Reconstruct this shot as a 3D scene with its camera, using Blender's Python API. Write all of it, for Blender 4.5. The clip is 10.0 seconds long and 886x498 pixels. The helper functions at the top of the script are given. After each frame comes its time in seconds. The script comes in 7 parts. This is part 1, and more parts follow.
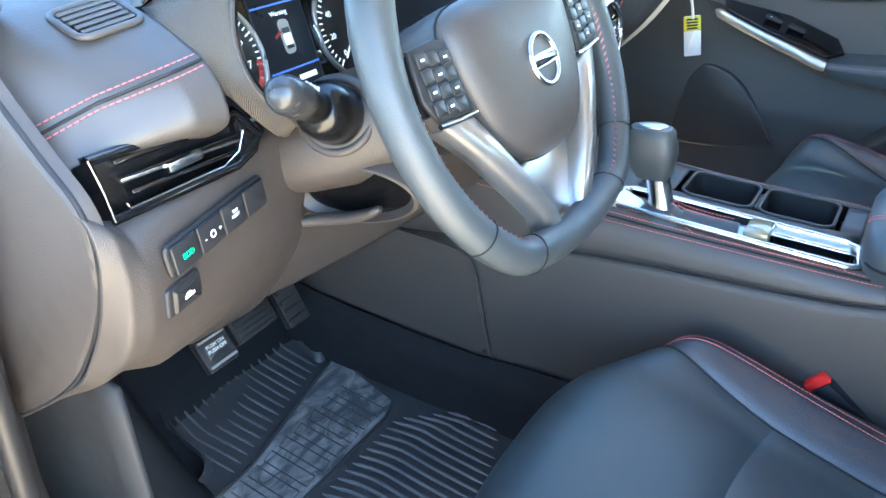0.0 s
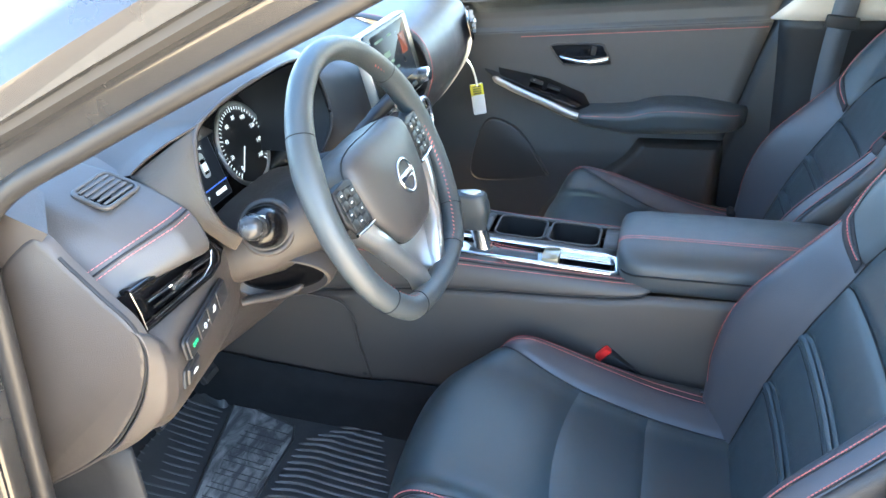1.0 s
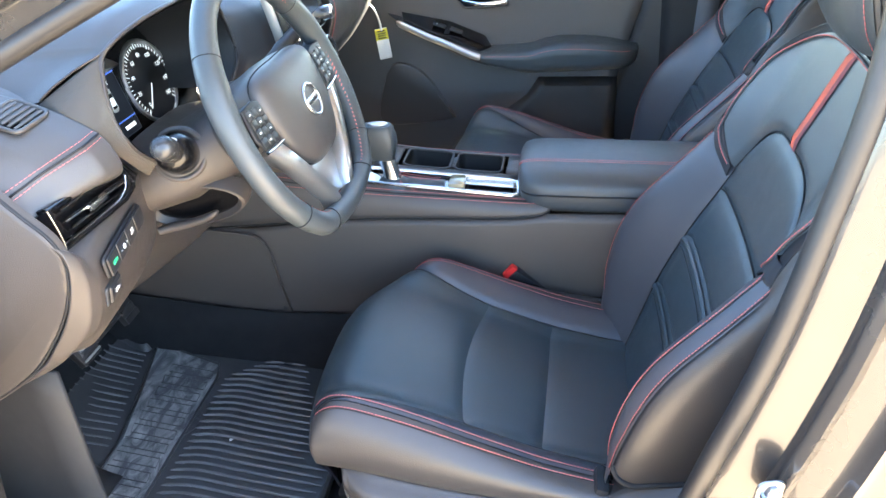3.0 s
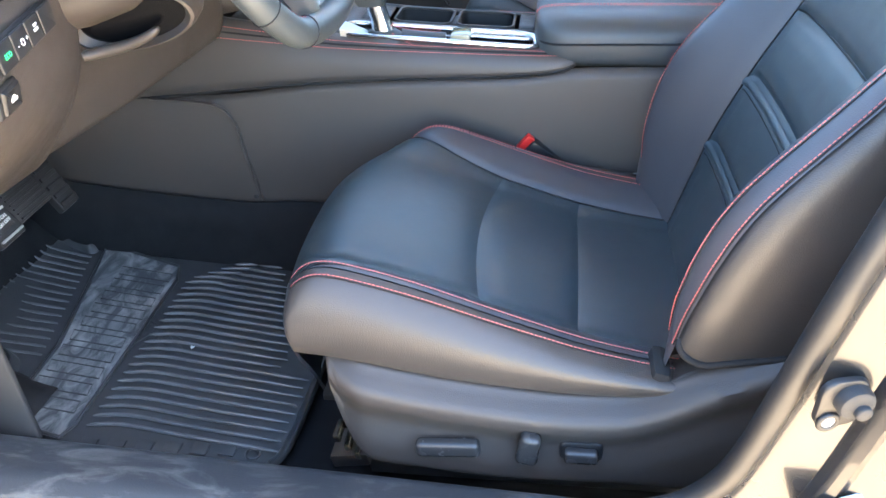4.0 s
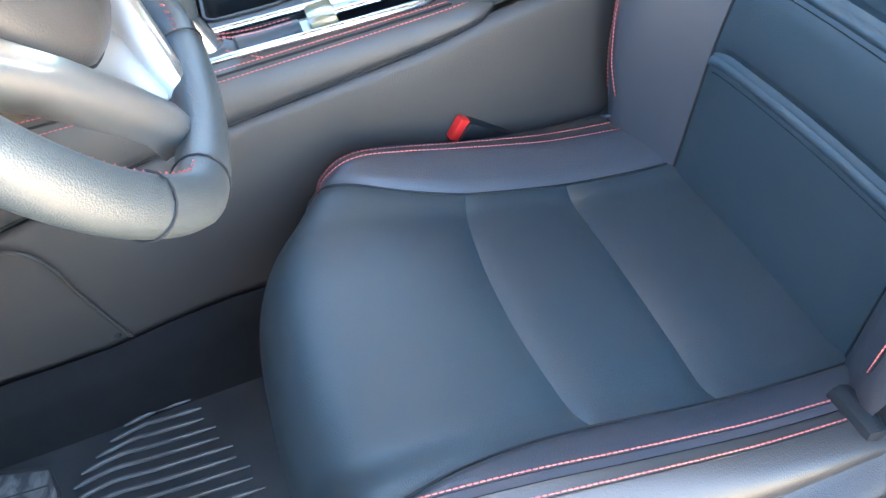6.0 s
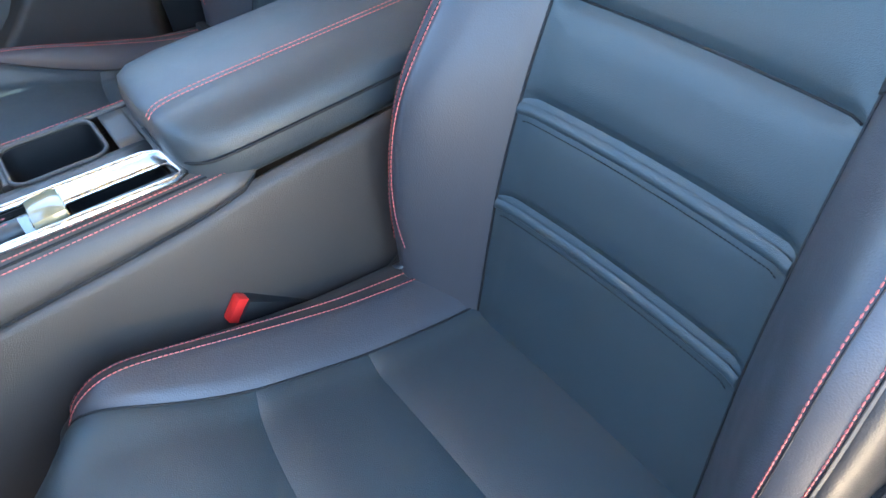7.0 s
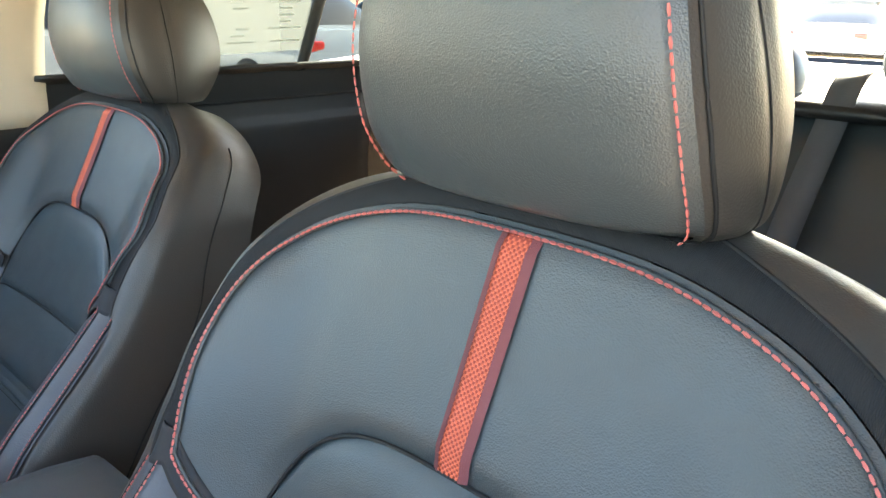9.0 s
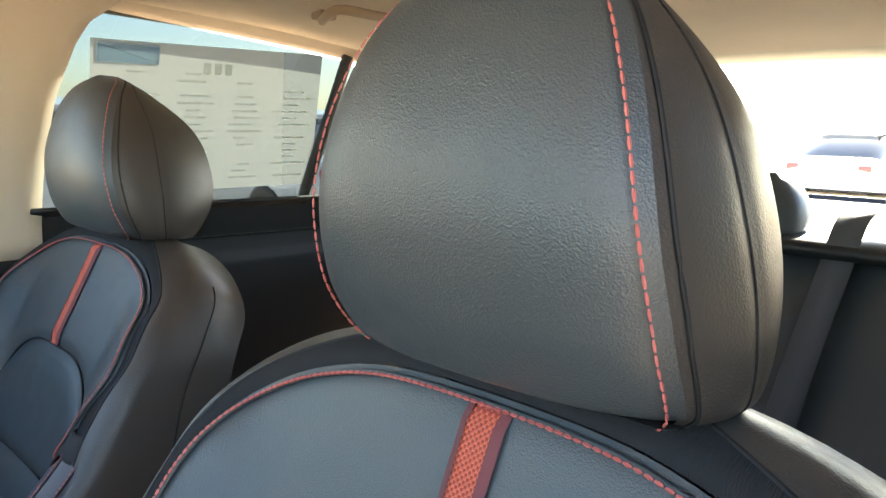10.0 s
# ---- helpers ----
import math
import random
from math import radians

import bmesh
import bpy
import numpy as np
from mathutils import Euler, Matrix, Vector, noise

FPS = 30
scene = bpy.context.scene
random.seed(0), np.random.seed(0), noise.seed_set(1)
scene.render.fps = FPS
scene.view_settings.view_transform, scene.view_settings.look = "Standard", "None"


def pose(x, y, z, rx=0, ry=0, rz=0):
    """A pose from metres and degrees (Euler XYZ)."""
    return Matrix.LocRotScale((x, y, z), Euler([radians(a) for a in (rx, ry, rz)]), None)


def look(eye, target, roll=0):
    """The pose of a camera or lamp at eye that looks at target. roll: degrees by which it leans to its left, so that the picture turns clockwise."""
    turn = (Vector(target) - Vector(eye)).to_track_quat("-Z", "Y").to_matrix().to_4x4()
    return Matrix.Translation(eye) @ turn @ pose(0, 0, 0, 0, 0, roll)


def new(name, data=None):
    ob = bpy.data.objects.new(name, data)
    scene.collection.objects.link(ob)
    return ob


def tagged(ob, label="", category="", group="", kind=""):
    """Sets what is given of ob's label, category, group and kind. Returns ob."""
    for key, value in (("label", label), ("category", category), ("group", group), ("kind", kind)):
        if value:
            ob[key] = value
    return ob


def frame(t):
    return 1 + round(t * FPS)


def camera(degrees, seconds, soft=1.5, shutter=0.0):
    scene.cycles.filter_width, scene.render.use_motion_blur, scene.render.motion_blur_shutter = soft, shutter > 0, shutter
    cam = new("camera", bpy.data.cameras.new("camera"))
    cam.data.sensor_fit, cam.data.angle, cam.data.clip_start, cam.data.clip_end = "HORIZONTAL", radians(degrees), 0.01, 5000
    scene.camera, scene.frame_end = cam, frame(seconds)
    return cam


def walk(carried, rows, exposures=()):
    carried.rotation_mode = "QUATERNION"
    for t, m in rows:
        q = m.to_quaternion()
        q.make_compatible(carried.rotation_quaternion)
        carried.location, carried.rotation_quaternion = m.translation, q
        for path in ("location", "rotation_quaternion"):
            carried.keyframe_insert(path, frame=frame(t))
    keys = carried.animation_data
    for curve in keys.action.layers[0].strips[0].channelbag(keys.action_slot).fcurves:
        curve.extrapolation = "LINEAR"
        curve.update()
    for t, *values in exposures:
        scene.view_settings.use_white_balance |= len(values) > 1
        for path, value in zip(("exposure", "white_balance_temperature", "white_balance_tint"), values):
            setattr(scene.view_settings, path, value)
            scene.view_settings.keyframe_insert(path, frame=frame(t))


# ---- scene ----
cam = camera(58.9, 10.0)
PATH = [
    (0, (-0.998, 0.1397, 0.85), (0.4704, 1.1266, -0.0826), -3.24),
    (0.2, (-1.056, 0.113, 0.906), (0.472, 0.988, -0.041), -3.35),
    (0.3, (-1.086, 0.105, 0.929), (0.4725, 0.924, -0.02), -3.5),
    (0.5, (-1.145, 0.0992, 0.9653), (0.4738, 0.8065, 0.0277), -3.8),
    (1, (-1.293, 0.1042, 1.0672), (0.3965, 0.6429, 0.1423), -3.94),
    (1.5, (-1.42, 0.0643, 1.131), (0.2951, 0.5159, 0.2065), -4.04),
    (2, (-1.497, 0.0273, 1.1285), (0.2299, 0.4276, 0.2025), -3.79),
    (2.2, (-1.495, 0.0344, 1.1285), (0.2311, 0.4101, 0.1907), -3.45),
    (3.3, (-1.328, 0.0864, 0.9563), (0.3479, 0.4158, -0.0843), -4.01),
    (3.5, (-1.297, 0.1039, 0.8932), (0.3686, 0.4231, -0.167), -3.99),
    (4, (-1.261, 0.1341, 0.7723), (0.3989, 0.4284, -0.3039), -3.77),
    (4.5, (-1.23, 0.1547, 0.736), (0.4067, 0.4288, -0.3803), -4.94),
    (5, (-1.122, 0.1977, 0.7525), (0.4526, 0.4116, -0.4619), -8.42),
    (5.2, (-1.06, 0.2299, 0.7604), (0.483, 0.3873, -0.5023), -9.89),
    (6.3, (-0.789, 0.3414, 0.7993), (0.5599, 0.0835, -0.6547), -18.03),
    (6.5, (-0.768, 0.3114, 0.8039), (0.5629, -0.0379, -0.6476), -17.02),
    (7, (-0.725, 0.2655, 0.7859), (0.5839, -0.4153, -0.5644), -11.2),
    (7.5, (-0.698, 0.2296, 0.7896), (0.571, -0.7562, -0.4011), -6.33),
    (8, (-0.67, 0.1575, 0.8052), (0.5944, -1.0433, -0.1743), -1.5),
    (8.5, (-0.643, 0.0958, 0.8323), (0.6527, -1.2102, 0.0478), -0.05),
    (9, (-0.621, 0.0609, 0.8494), (0.7059, -1.3074, 0.2435), 0.97),
    (9.5, (-0.612, 0.0268, 0.8615), (0.7489, -1.368, 0.4114), 1.43),
    (10, (-0.612, 0.0166, 0.862), (0.7907, -1.3772, 0.5627), 1.38),
]
walk(cam, [(t, look(e, g, r)) for t, e, g, r in PATH], [(0, 5.05, 5450, 2), (0.5, 5.05, 5600, 2), (1, 5.02, 5900, 4), (1.5, 4.7, 6000, 6), (2, 4.20, 6050, 9), (3.4, 5.18, 6150, 8), (4.5, 5.16, 6150, 8), (5.1, 5.32, 6050, 6), (6.5, 5.58, 6000, 5), (7, 5.48, 6000, 5), (7.5, 5.37, 6500, 6), (8.5, 5.2, 7300, 6), (9.2, 4.70, 7350, 8), (10, 4.27, 6800, 9)])

# ---- world and light ----
SUN_EL, SUN_AZ = 37.0, 168.0     # degrees; azimuth clockwise from the car's nose
world = bpy.data.worlds.new("sky")
scene.world = world
world.use_nodes = True
wn = world.node_tree.nodes
wl = world.node_tree.links
sky = wn.new("ShaderNodeTexSky")
sky.sky_type = "NISHITA"
sky.sun_disc = False
sky.sun_elevation = radians(SUN_EL)
sky.sun_rotation = radians(SUN_AZ)
wl.new(sky.outputs[0], wn["Background"].inputs[0])
wn["Background"].inputs[1].default_value = 0.072
sun = new("sun", bpy.data.lights.new("sun", "SUN"))
sun.data.energy = 4.7
sun.data.angle = radians(0.6)
sun.data.color = (1.0, 0.89, 0.74)
sd = Vector((math.sin(radians(SUN_AZ)) * math.cos(radians(SUN_EL)), math.cos(radians(SUN_AZ)) * math.cos(radians(SUN_EL)), math.sin(radians(SUN_EL))))
sun.matrix_world = look(sd * 30, (0, 0, 0))


# ---- materials ----
def material(name, col, rough=0.5, metal=0.0, bump=0.0, bump_scale=400.0, var=0.12, var_scale=6.0, spec=0.5, kind="noise", coat=0.0, rough_var=0.08, emit=None, emit_strength=0.0, tint=None):
    m = bpy.data.materials.new(name)
    m.use_nodes = True
    n, l = m.node_tree.nodes, m.node_tree.links
    b = n["Principled BSDF"]
    b.inputs["Roughness"].default_value = rough
    b.inputs["Metallic"].default_value = metal
    b.inputs["Specular IOR Level"].default_value = spec
    b.inputs["Coat Weight"].default_value = coat
    tc = n.new("ShaderNodeTexCoord")
    big = n.new("ShaderNodeTexNoise")
    big.inputs["Scale"].default_value = var_scale
    big.inputs["Detail"].default_value = 5
    l.new(tc.outputs["Object"], big.inputs["Vector"])
    ramp = n.new("ShaderNodeMixRGB")
    c2 = tint or col
    ramp.inputs[1].default_value = (*[c * (1 - var) for c in col], 1)
    ramp.inputs[2].default_value = (*[min(1, c * (1 + var)) for c in c2], 1)
    l.new(big.outputs["Fac"], ramp.inputs[0])
    l.new(ramp.outputs[0], b.inputs["Base Color"])
    rr = n.new("ShaderNodeMapRange")
    rr.inputs["To Min"].default_value = max(0.02, rough - rough_var)
    rr.inputs["To Max"].default_value = min(1, rough + rough_var)
    fine = n.new("ShaderNodeTexNoise")
    fine.inputs["Scale"].default_value = var_scale * 7
    fine.inputs["Detail"].default_value = 4
    l.new(tc.outputs["Object"], fine.inputs["Vector"])
    l.new(fine.outputs["Fac"], rr.inputs["Value"])
    l.new(rr.outputs[0], b.inputs["Roughness"])
    if bump:
        if kind == "leather":
            t = n.new("ShaderNodeTexVoronoi")
            t.feature = "SMOOTH_F1"
            t.inputs["Scale"].default_value = bump_scale
            out = t.outputs["Distance"]
        elif kind == "rib":
            t = n.new("ShaderNodeTexWave")
            t.inputs["Scale"].default_value = bump_scale
            out = t.outputs["Fac"]
        elif kind == "weave":
            t = n.new("ShaderNodeTexChecker")
            t.inputs["Scale"].default_value = bump_scale
            out = t.outputs["Fac"]
        else:
            t = n.new("ShaderNodeTexNoise")
            t.inputs["Scale"].default_value = bump_scale
            t.inputs["Detail"].default_value = 3
            out = t.outputs["Fac"]
        l.new(tc.outputs["Object"], t.inputs["Vector"])
        bp = n.new("ShaderNodeBump")
        bp.inputs["Strength"].default_value = bump
        bp.inputs["Distance"].default_value = 0.001
        l.new(out, bp.inputs["Height"])
        l.new(bp.outputs[0], b.inputs["Normal"])
    if emit:
        b.inputs["Emission Color"].default_value = (*emit, 1)
        b.inputs["Emission Strength"].default_value = emit_strength
    return m


LEATHER = material("black_leather", (0.047, 0.055, 0.059), 0.41, spec=0.6, bump=0.32, bump_scale=1100, kind="leather", var=0.1)
INSERT = material("insert_leather", (0.036, 0.049, 0.055), 0.42, spec=0.65, bump=0.25, bump_scale=1200, kind="leather", var=0.1)
BOLSTER = material("bolster_leather", (0.056, 0.055, 0.062), 0.40, spec=0.6, bump=0.2, bump_scale=800, kind="leather", var=0.1)
SIDE = material("side_vinyl", (0.054, 0.047, 0.042), 0.40, bump=0.22, bump_scale=800, kind="leather")
KNIT = material("ribbed_fabric", (0.022, 0.022, 0.024), 0.8, bump=0.5, bump_scale=330, kind="rib", spec=0.2)
FLAP = material("dark_fabric_flap", (0.026, 0.026, 0.029), 0.7, bump=0.3, bump_scale=900, spec=0.3)
RED = material("red_thread", (0.52, 0.13, 0.115), 0.5, var=0.2, var_scale=60)

ORANGE = material("orange_strap", (0.64, 0.13, 0.065), 0.55, var=0.2, var_scale=300)
STRAPBASE = material("strap_ground", (0.30, 0.045, 0.03), 0.7, bump=0.5, bump_scale=900)
MAROON = material("strap_edge", (0.16, 0.04, 0.045), 0.7, bump=0.6, bump_scale=700, kind="weave")
PIPING = material("dark_seam", (0.008, 0.008, 0.009), 0.7)
PLASTIC = material("grained_plastic", (0.056, 0.047, 0.041), 0.44, bump=0.35, bump_scale=1100, kind="leather", var=0.1)
SOFT = material("soft_dash_skin", (0.060, 0.054, 0.050), 0.44, bump=0.2, bump_scale=800, kind="leather", var=0.1)
DOORSKIN = material("soft_door_skin", (0.085, 0.080, 0.076), 0.48, bump=0.3, bump_scale=900, kind="leather", var=0.1)
DARK = material("dark_plastic", (0.014, 0.014, 0.015), 0.5, bump=0.2, bump_scale=700)
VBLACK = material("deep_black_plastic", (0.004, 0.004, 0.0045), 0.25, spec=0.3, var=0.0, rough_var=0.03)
GLOSS = material("piano_black", (0.006, 0.006, 0.007), 0.08, coat=0.6, var=0.0, rough_var=0.03)
CHROME = material("satin_chrome", (0.72, 0.72, 0.71), 0.22, metal=1.0, var=0.03, rough_var=0.05)
SILVER = material("silver_trim", (0.55, 0.54, 0.52), 0.38, metal=0.9, var=0.05)
CARPET = material("black_carpet", (0.016, 0.016, 0.017), 0.95, bump=1.0, bump_scale=900, spec=0.15, var=0.3, var_scale=30)
SWITCHCAP = material("seat_switch_plastic", (0.035, 0.034, 0.034), 0.27, bump=0.08, bump_scale=900, var=0.08)
FELT = material("black_felt", (0.03, 0.029, 0.029), 0.95, bump=0.8, bump_scale=700, spec=0.15, var=0.3, var_scale=40)
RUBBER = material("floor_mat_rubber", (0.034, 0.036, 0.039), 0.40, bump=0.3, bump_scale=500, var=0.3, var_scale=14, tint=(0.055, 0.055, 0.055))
# paler than the mat rubber: the ribs' sky sheen is in the colour
RIBRUB = material("sky_lit_rib_rubber", (0.075, 0.077, 0.08), 0.32, bump=0.2, bump_scale=300, var=0.45, var_scale=22, tint=(0.13, 0.13, 0.128))
KICK = material("matt_kick_plastic", (0.032, 0.032, 0.033), 0.6, bump=0.3, bump_scale=600, spec=0.25)
SEAL = material("door_seal_rubber", (0.018, 0.017, 0.017), 0.45, bump=0.15, bump_scale=300)
PAINT = material("gunmetal_paint", (0.055, 0.052, 0.050), 0.27, metal=0.55, coat=0.7, var=0.02, var_scale=2, rough_var=0.02)
HEADLINER = material("beige_headliner", (0.55, 0.47, 0.37), 0.9, bump=0.4, bump_scale=900, spec=0.2)
CARBON = material("carbon_weave_trim", (0.095, 0.080, 0.064), 0.42, bump=1.0, bump_scale=230, kind="rib", var=0.15)
WHITE = material("white_print", (0.8, 0.8, 0.78), 0.6, var=0.04)
REDPLASTIC = material("red_release_button", (0.75, 0.03, 0.025), 0.35, var=0.08)
YELLOW = material("yellow_print", (0.75, 0.68, 0.05), 0.6, var=0.05)
GREEN = material("green_print", (0.05, 0.6, 0.2), 0.5, emit=(0.05, 0.8, 0.25), emit_strength=0.05)
STEEL = material("bare_steel", (0.4, 0.39, 0.38), 0.35, metal=1.0, var=0.2, var_scale=40)


def build_glass(name, tintc):
    """A thin pane: tinted see-through glass with a faint reflection."""
    m = bpy.data.materials.new(name)
    m.use_nodes = True
    n, l = m.node_tree.nodes, m.node_tree.links
    n.remove(n["Principled BSDF"])
    tr = n.new("ShaderNodeBsdfTransparent")
    tr.inputs[0].default_value = (*tintc, 1)
    gl = n.new("ShaderNodeBsdfGlossy")
    gl.inputs["Roughness"].default_value = 0.03
    mx = n.new("ShaderNodeMixShader")
    mx.inputs[0].default_value = 0.06
    l.new(tr.outputs[0], mx.inputs[1])
    l.new(gl.outputs[0], mx.inputs[2])
    l.new(mx.outputs[0], n["Material Output"].inputs[0])
    return m


GLASS = build_glass("window_glass", (0.88, 0.93, 0.92))
TINTED = build_glass("tinted_window_glass", (0.085, 0.10, 0.10))


def dirty_rubber(name, base, dust, scale, lo, hi):
    """Dark rubber or plastic with grey dust smears."""
    m = material(name, base, 0.45, bump=0.3, bump_scale=400)
    n, l = m.node_tree.nodes, m.node_tree.links
    b = n["Principled BSDF"]
    tc = n.new("ShaderNodeTexCoord")
    mp = n.new("ShaderNodeMapping")
    mp.inputs["Scale"].default_value = scale
    mp.inputs["Rotation"].default_value = (0, 0, 0.7)
    l.new(tc.outputs["Object"], mp.inputs["Vector"])
    no = n.new("ShaderNodeTexNoise")
    no.inputs["Scale"].default_value = 1.0
    no.inputs["Detail"].default_value = 8
    no.inputs["Roughness"].default_value = 0.65
    no.inputs["Distortion"].default_value = 1.2
    l.new(mp.outputs[0], no.inputs["Vector"])
    cr = n.new("ShaderNodeValToRGB")
    cr.color_ramp.elements[0].position = lo
    cr.color_ramp.elements[0].color = (*base, 1)
    cr.color_ramp.elements[1].position = hi
    cr.color_ramp.elements[1].color = (*dust, 1)
    l.new(no.outputs["Fac"], cr.inputs[0])
    l.new(cr.outputs[0], b.inputs["Base Color"])
    return m


DUSTY = dirty_rubber("dusty_mat_rubber", (0.065, 0.068, 0.072), (0.32, 0.315, 0.30), (14, 30, 20), 0.42, 0.68)
SILLMAT = dirty_rubber("scuffed_sill_plastic", (0.04, 0.043, 0.048), (0.19, 0.188, 0.18), (22, 9, 14), 0.50, 0.76)


# ---- builders ----
def mesh(name, verts, faces, mat, parent=None, label="", smooth=True, angle=40):
    me = bpy.data.meshes.new(name)
    me.from_pydata([tuple(v) for v in verts], [], faces)
    me.materials.append(mat)
    bm = bmesh.new()
    bm.from_mesh(me)
    bmesh.ops.recalc_face_normals(bm, faces=bm.faces)
    lim = radians(angle)
    for f in bm.faces:
        f.smooth = smooth
    for e in bm.edges:
        if len(e.link_faces) == 2 and e.calc_face_angle(0) > lim:
            e.smooth = False
    bm.to_mesh(me)
    bm.free()
    ob = new(name, me)
    if parent:
        ob.parent = parent
    if label:
        ob["label"] = label
    return ob


def empty(name, label, category, group="", kind=""):
    return tagged(new(name), label, category, group, kind)


def cr(pts, n):
    """n points along a Catmull-Rom curve through pts."""
    pts = [Vector(p) for p in pts]
    out = []
    k = len(pts) - 1
    for i in range(n):
        t = i / (n - 1) * k
        j = min(int(t), k - 1)
        f = t - j
        a, b, c, d = pts[max(j - 1, 0)], pts[j], pts[j + 1], pts[min(j + 2, k)]
        out.append(0.5 * (2 * b + (c - a) * f + (2 * a - 5 * b + 4 * c - d) * f * f + (3 * b - a - 3 * c + d) * f * f * f))
    return out


def lerp_table(tab, v):
    """Smooth interpolation in rows (key, value)."""
    if v <= tab[0][0]:
        return tab[0][1]
    for (a, x), (b, y) in zip(tab, tab[1:]):
        if v <= b:
            f = (v - a) / (b - a)
            i = tab.index((a, x))
            m0 = (y - tab[i - 1][1]) / (b - tab[i - 1][0]) if i else (y - x) / (b - a)
            m1 = (tab[i + 2][1] - x) / (tab[i + 2][0] - a) if i + 2 < len(tab) else (y - x) / (b - a)
            h = b - a
            return x * (2 * f ** 3 - 3 * f * f + 1) + m0 * h * (f ** 3 - 2 * f * f + f) + y * (3 * f * f - 2 * f ** 3) + m1 * h * (f ** 3 - f * f)
    return tab[-1][1]


def grid(name, fn, nu, nv, mat, parent=None, label="", thick=0.0, angle=50):
    vs = [fn(i / nu, j / nv) for j in range(nv + 1) for i in range(nu + 1)]
    fs = [(j * (nu + 1) + i, j * (nu + 1) + i + 1, (j + 1) * (nu + 1) + i + 1, (j + 1) * (nu + 1) + i) for j in range(nv) for i in range(nu)]
    ob = mesh(name, vs, fs, mat, parent, label, angle=angle)
    if thick:
        s = ob.modifiers.new("thickness", "SOLIDIFY")
        s.thickness = thick
        s.offset = 0
    return ob


def tube(name, pts, r, mat, parent=None, label="", n=8, closed=False, flat=1.0):
    pts = [Vector(p) for p in pts]
    vs, fs = [], []
    k = len(pts)
    up = Vector((0.13, 0.21, 1)).normalized()
    for i, p in enumerate(pts):
        d = (pts[(i + 1) % k] - pts[i - 1]) if closed else (pts[min(i + 1, k - 1)] - pts[max(i - 1, 0)])
        d.normalize()
        a = d.cross(up)
        if a.length < 0.05:
            a = d.cross(Vector((1, 0, 0)))
        a.normalize()
        b = a.cross(d)
        rr = r[i] if isinstance(r, (list, tuple)) else r
        for q in range(n):
            w = 2 * math.pi * q / n
            vs.append(p + a * (rr * math.cos(w)) + b * (rr * flat * math.sin(w)))
    for i in range(k if closed else k - 1):
        j = (i + 1) % k
        for q in range(n):
            fs.append((i * n + q, i * n + (q + 1) % n, j * n + (q + 1) % n, j * n + q))
    if not closed:
        fs.append(tuple(range(n)))
        fs.append(tuple((k - 1) * n + q for q in range(n)))
    return mesh(name, vs, fs, mat, parent, label, angle=60)


def stitching(name, pts, parent, mat=None, step=0.0050, length=0.0038, r=0.0006, slant=0.0, label="red stitching"):
    """Rows of single thread stitches lying on a line of points."""
    pts = [Vector(p) for p in pts]
    seg = [0.0]
    for a, b in zip(pts, pts[1:]):
        seg.append(seg[-1] + (b - a).length)

    def at(s):
        s = min(max(s, 0), seg[-1])
        for i in range(len(seg) - 1):
            if s <= seg[i + 1]:
                f = (s - seg[i]) / max(1e-9, seg[i + 1] - seg[i])
                return pts[i].lerp(pts[i + 1], f)
        return pts[-1]
    vs, fs = [], []
    s = 0.0
    while s + length < seg[-1]:
        a, b = at(s), at(s + length)
        d = (b - a).normalized()
        u = d.cross(Vector((0.3, 0.5, 0.8))).normalized()
        w = d.cross(u)
        a = a + u * slant
        b = b - u * slant
        mid = (a + b) / 2
        o = len(vs)
        for p, rr in ((a, r * 0.6), (mid, r), (b, r * 0.6)):
            for q in range(4):
                an = math.pi / 4 + q * math.pi / 2
                vs.append(p + u * (rr * 1.41 * math.cos(an)) + w * (rr * 1.41 * math.sin(an)))
        for k in (0, 4):
            for q in range(4):
                fs.append((o + k + q, o + k + (q + 1) % 4, o + k + 4 + (q + 1) % 4, o + k + 4 + q))
        fs += [(o, o + 1, o + 2, o + 3), (o + 8, o + 9, o + 10, o + 11)]
        s += step
    return mesh(name, vs, fs, mat or RED, parent, label)


def loft(name, rings, mat, parent=None, label="", cap=True, angle=40):
    n = len(rings[0])
    vs = [v for r in rings for v in r]
    fs = [(i * n + q, i * n + (q + 1) % n, (i + 1) * n + (q + 1) % n, (i + 1) * n + q) for i in range(len(rings) - 1) for q in range(n)]
    if cap:
        fs += [tuple(range(n)), tuple((len(rings) - 1) * n + q for q in range(n))]
    return mesh(name, vs, fs, mat, parent, label, angle=angle)


def box(name, size, mat, parent=None, m=None, bevel=0.004, label="", seg=2, taper=None):
    """A box with rounded edges; taper: x and y scale of the upper face."""
    bm = bmesh.new()
    bmesh.ops.create_cube(bm, size=1)
    for v in bm.verts:
        v.co = Vector((v.co.x * size[0], v.co.y * size[1], v.co.z * size[2]))
        if taper and v.co.z > 0:
            v.co.x *= taper[0]
            v.co.y *= taper[1]
    if bevel:
        bmesh.ops.bevel(bm, geom=list(bm.edges), offset=min(bevel, min(size) * 0.45), segments=seg, profile=0.6, affect="EDGES")
    if m:
        bm.transform(m)
    for f in bm.faces:
        f.smooth = True
    for e in bm.edges:
        if len(e.link_faces) == 2 and e.calc_face_angle(0) > radians(50):
            e.smooth = False
    me = bpy.data.meshes.new(name)
    bm.to_mesh(me)
    bm.free()
    me.materials.append(mat)
    ob = new(name, me)
    if parent:
        ob.parent = parent
    if label:
        ob["label"] = label
    return ob


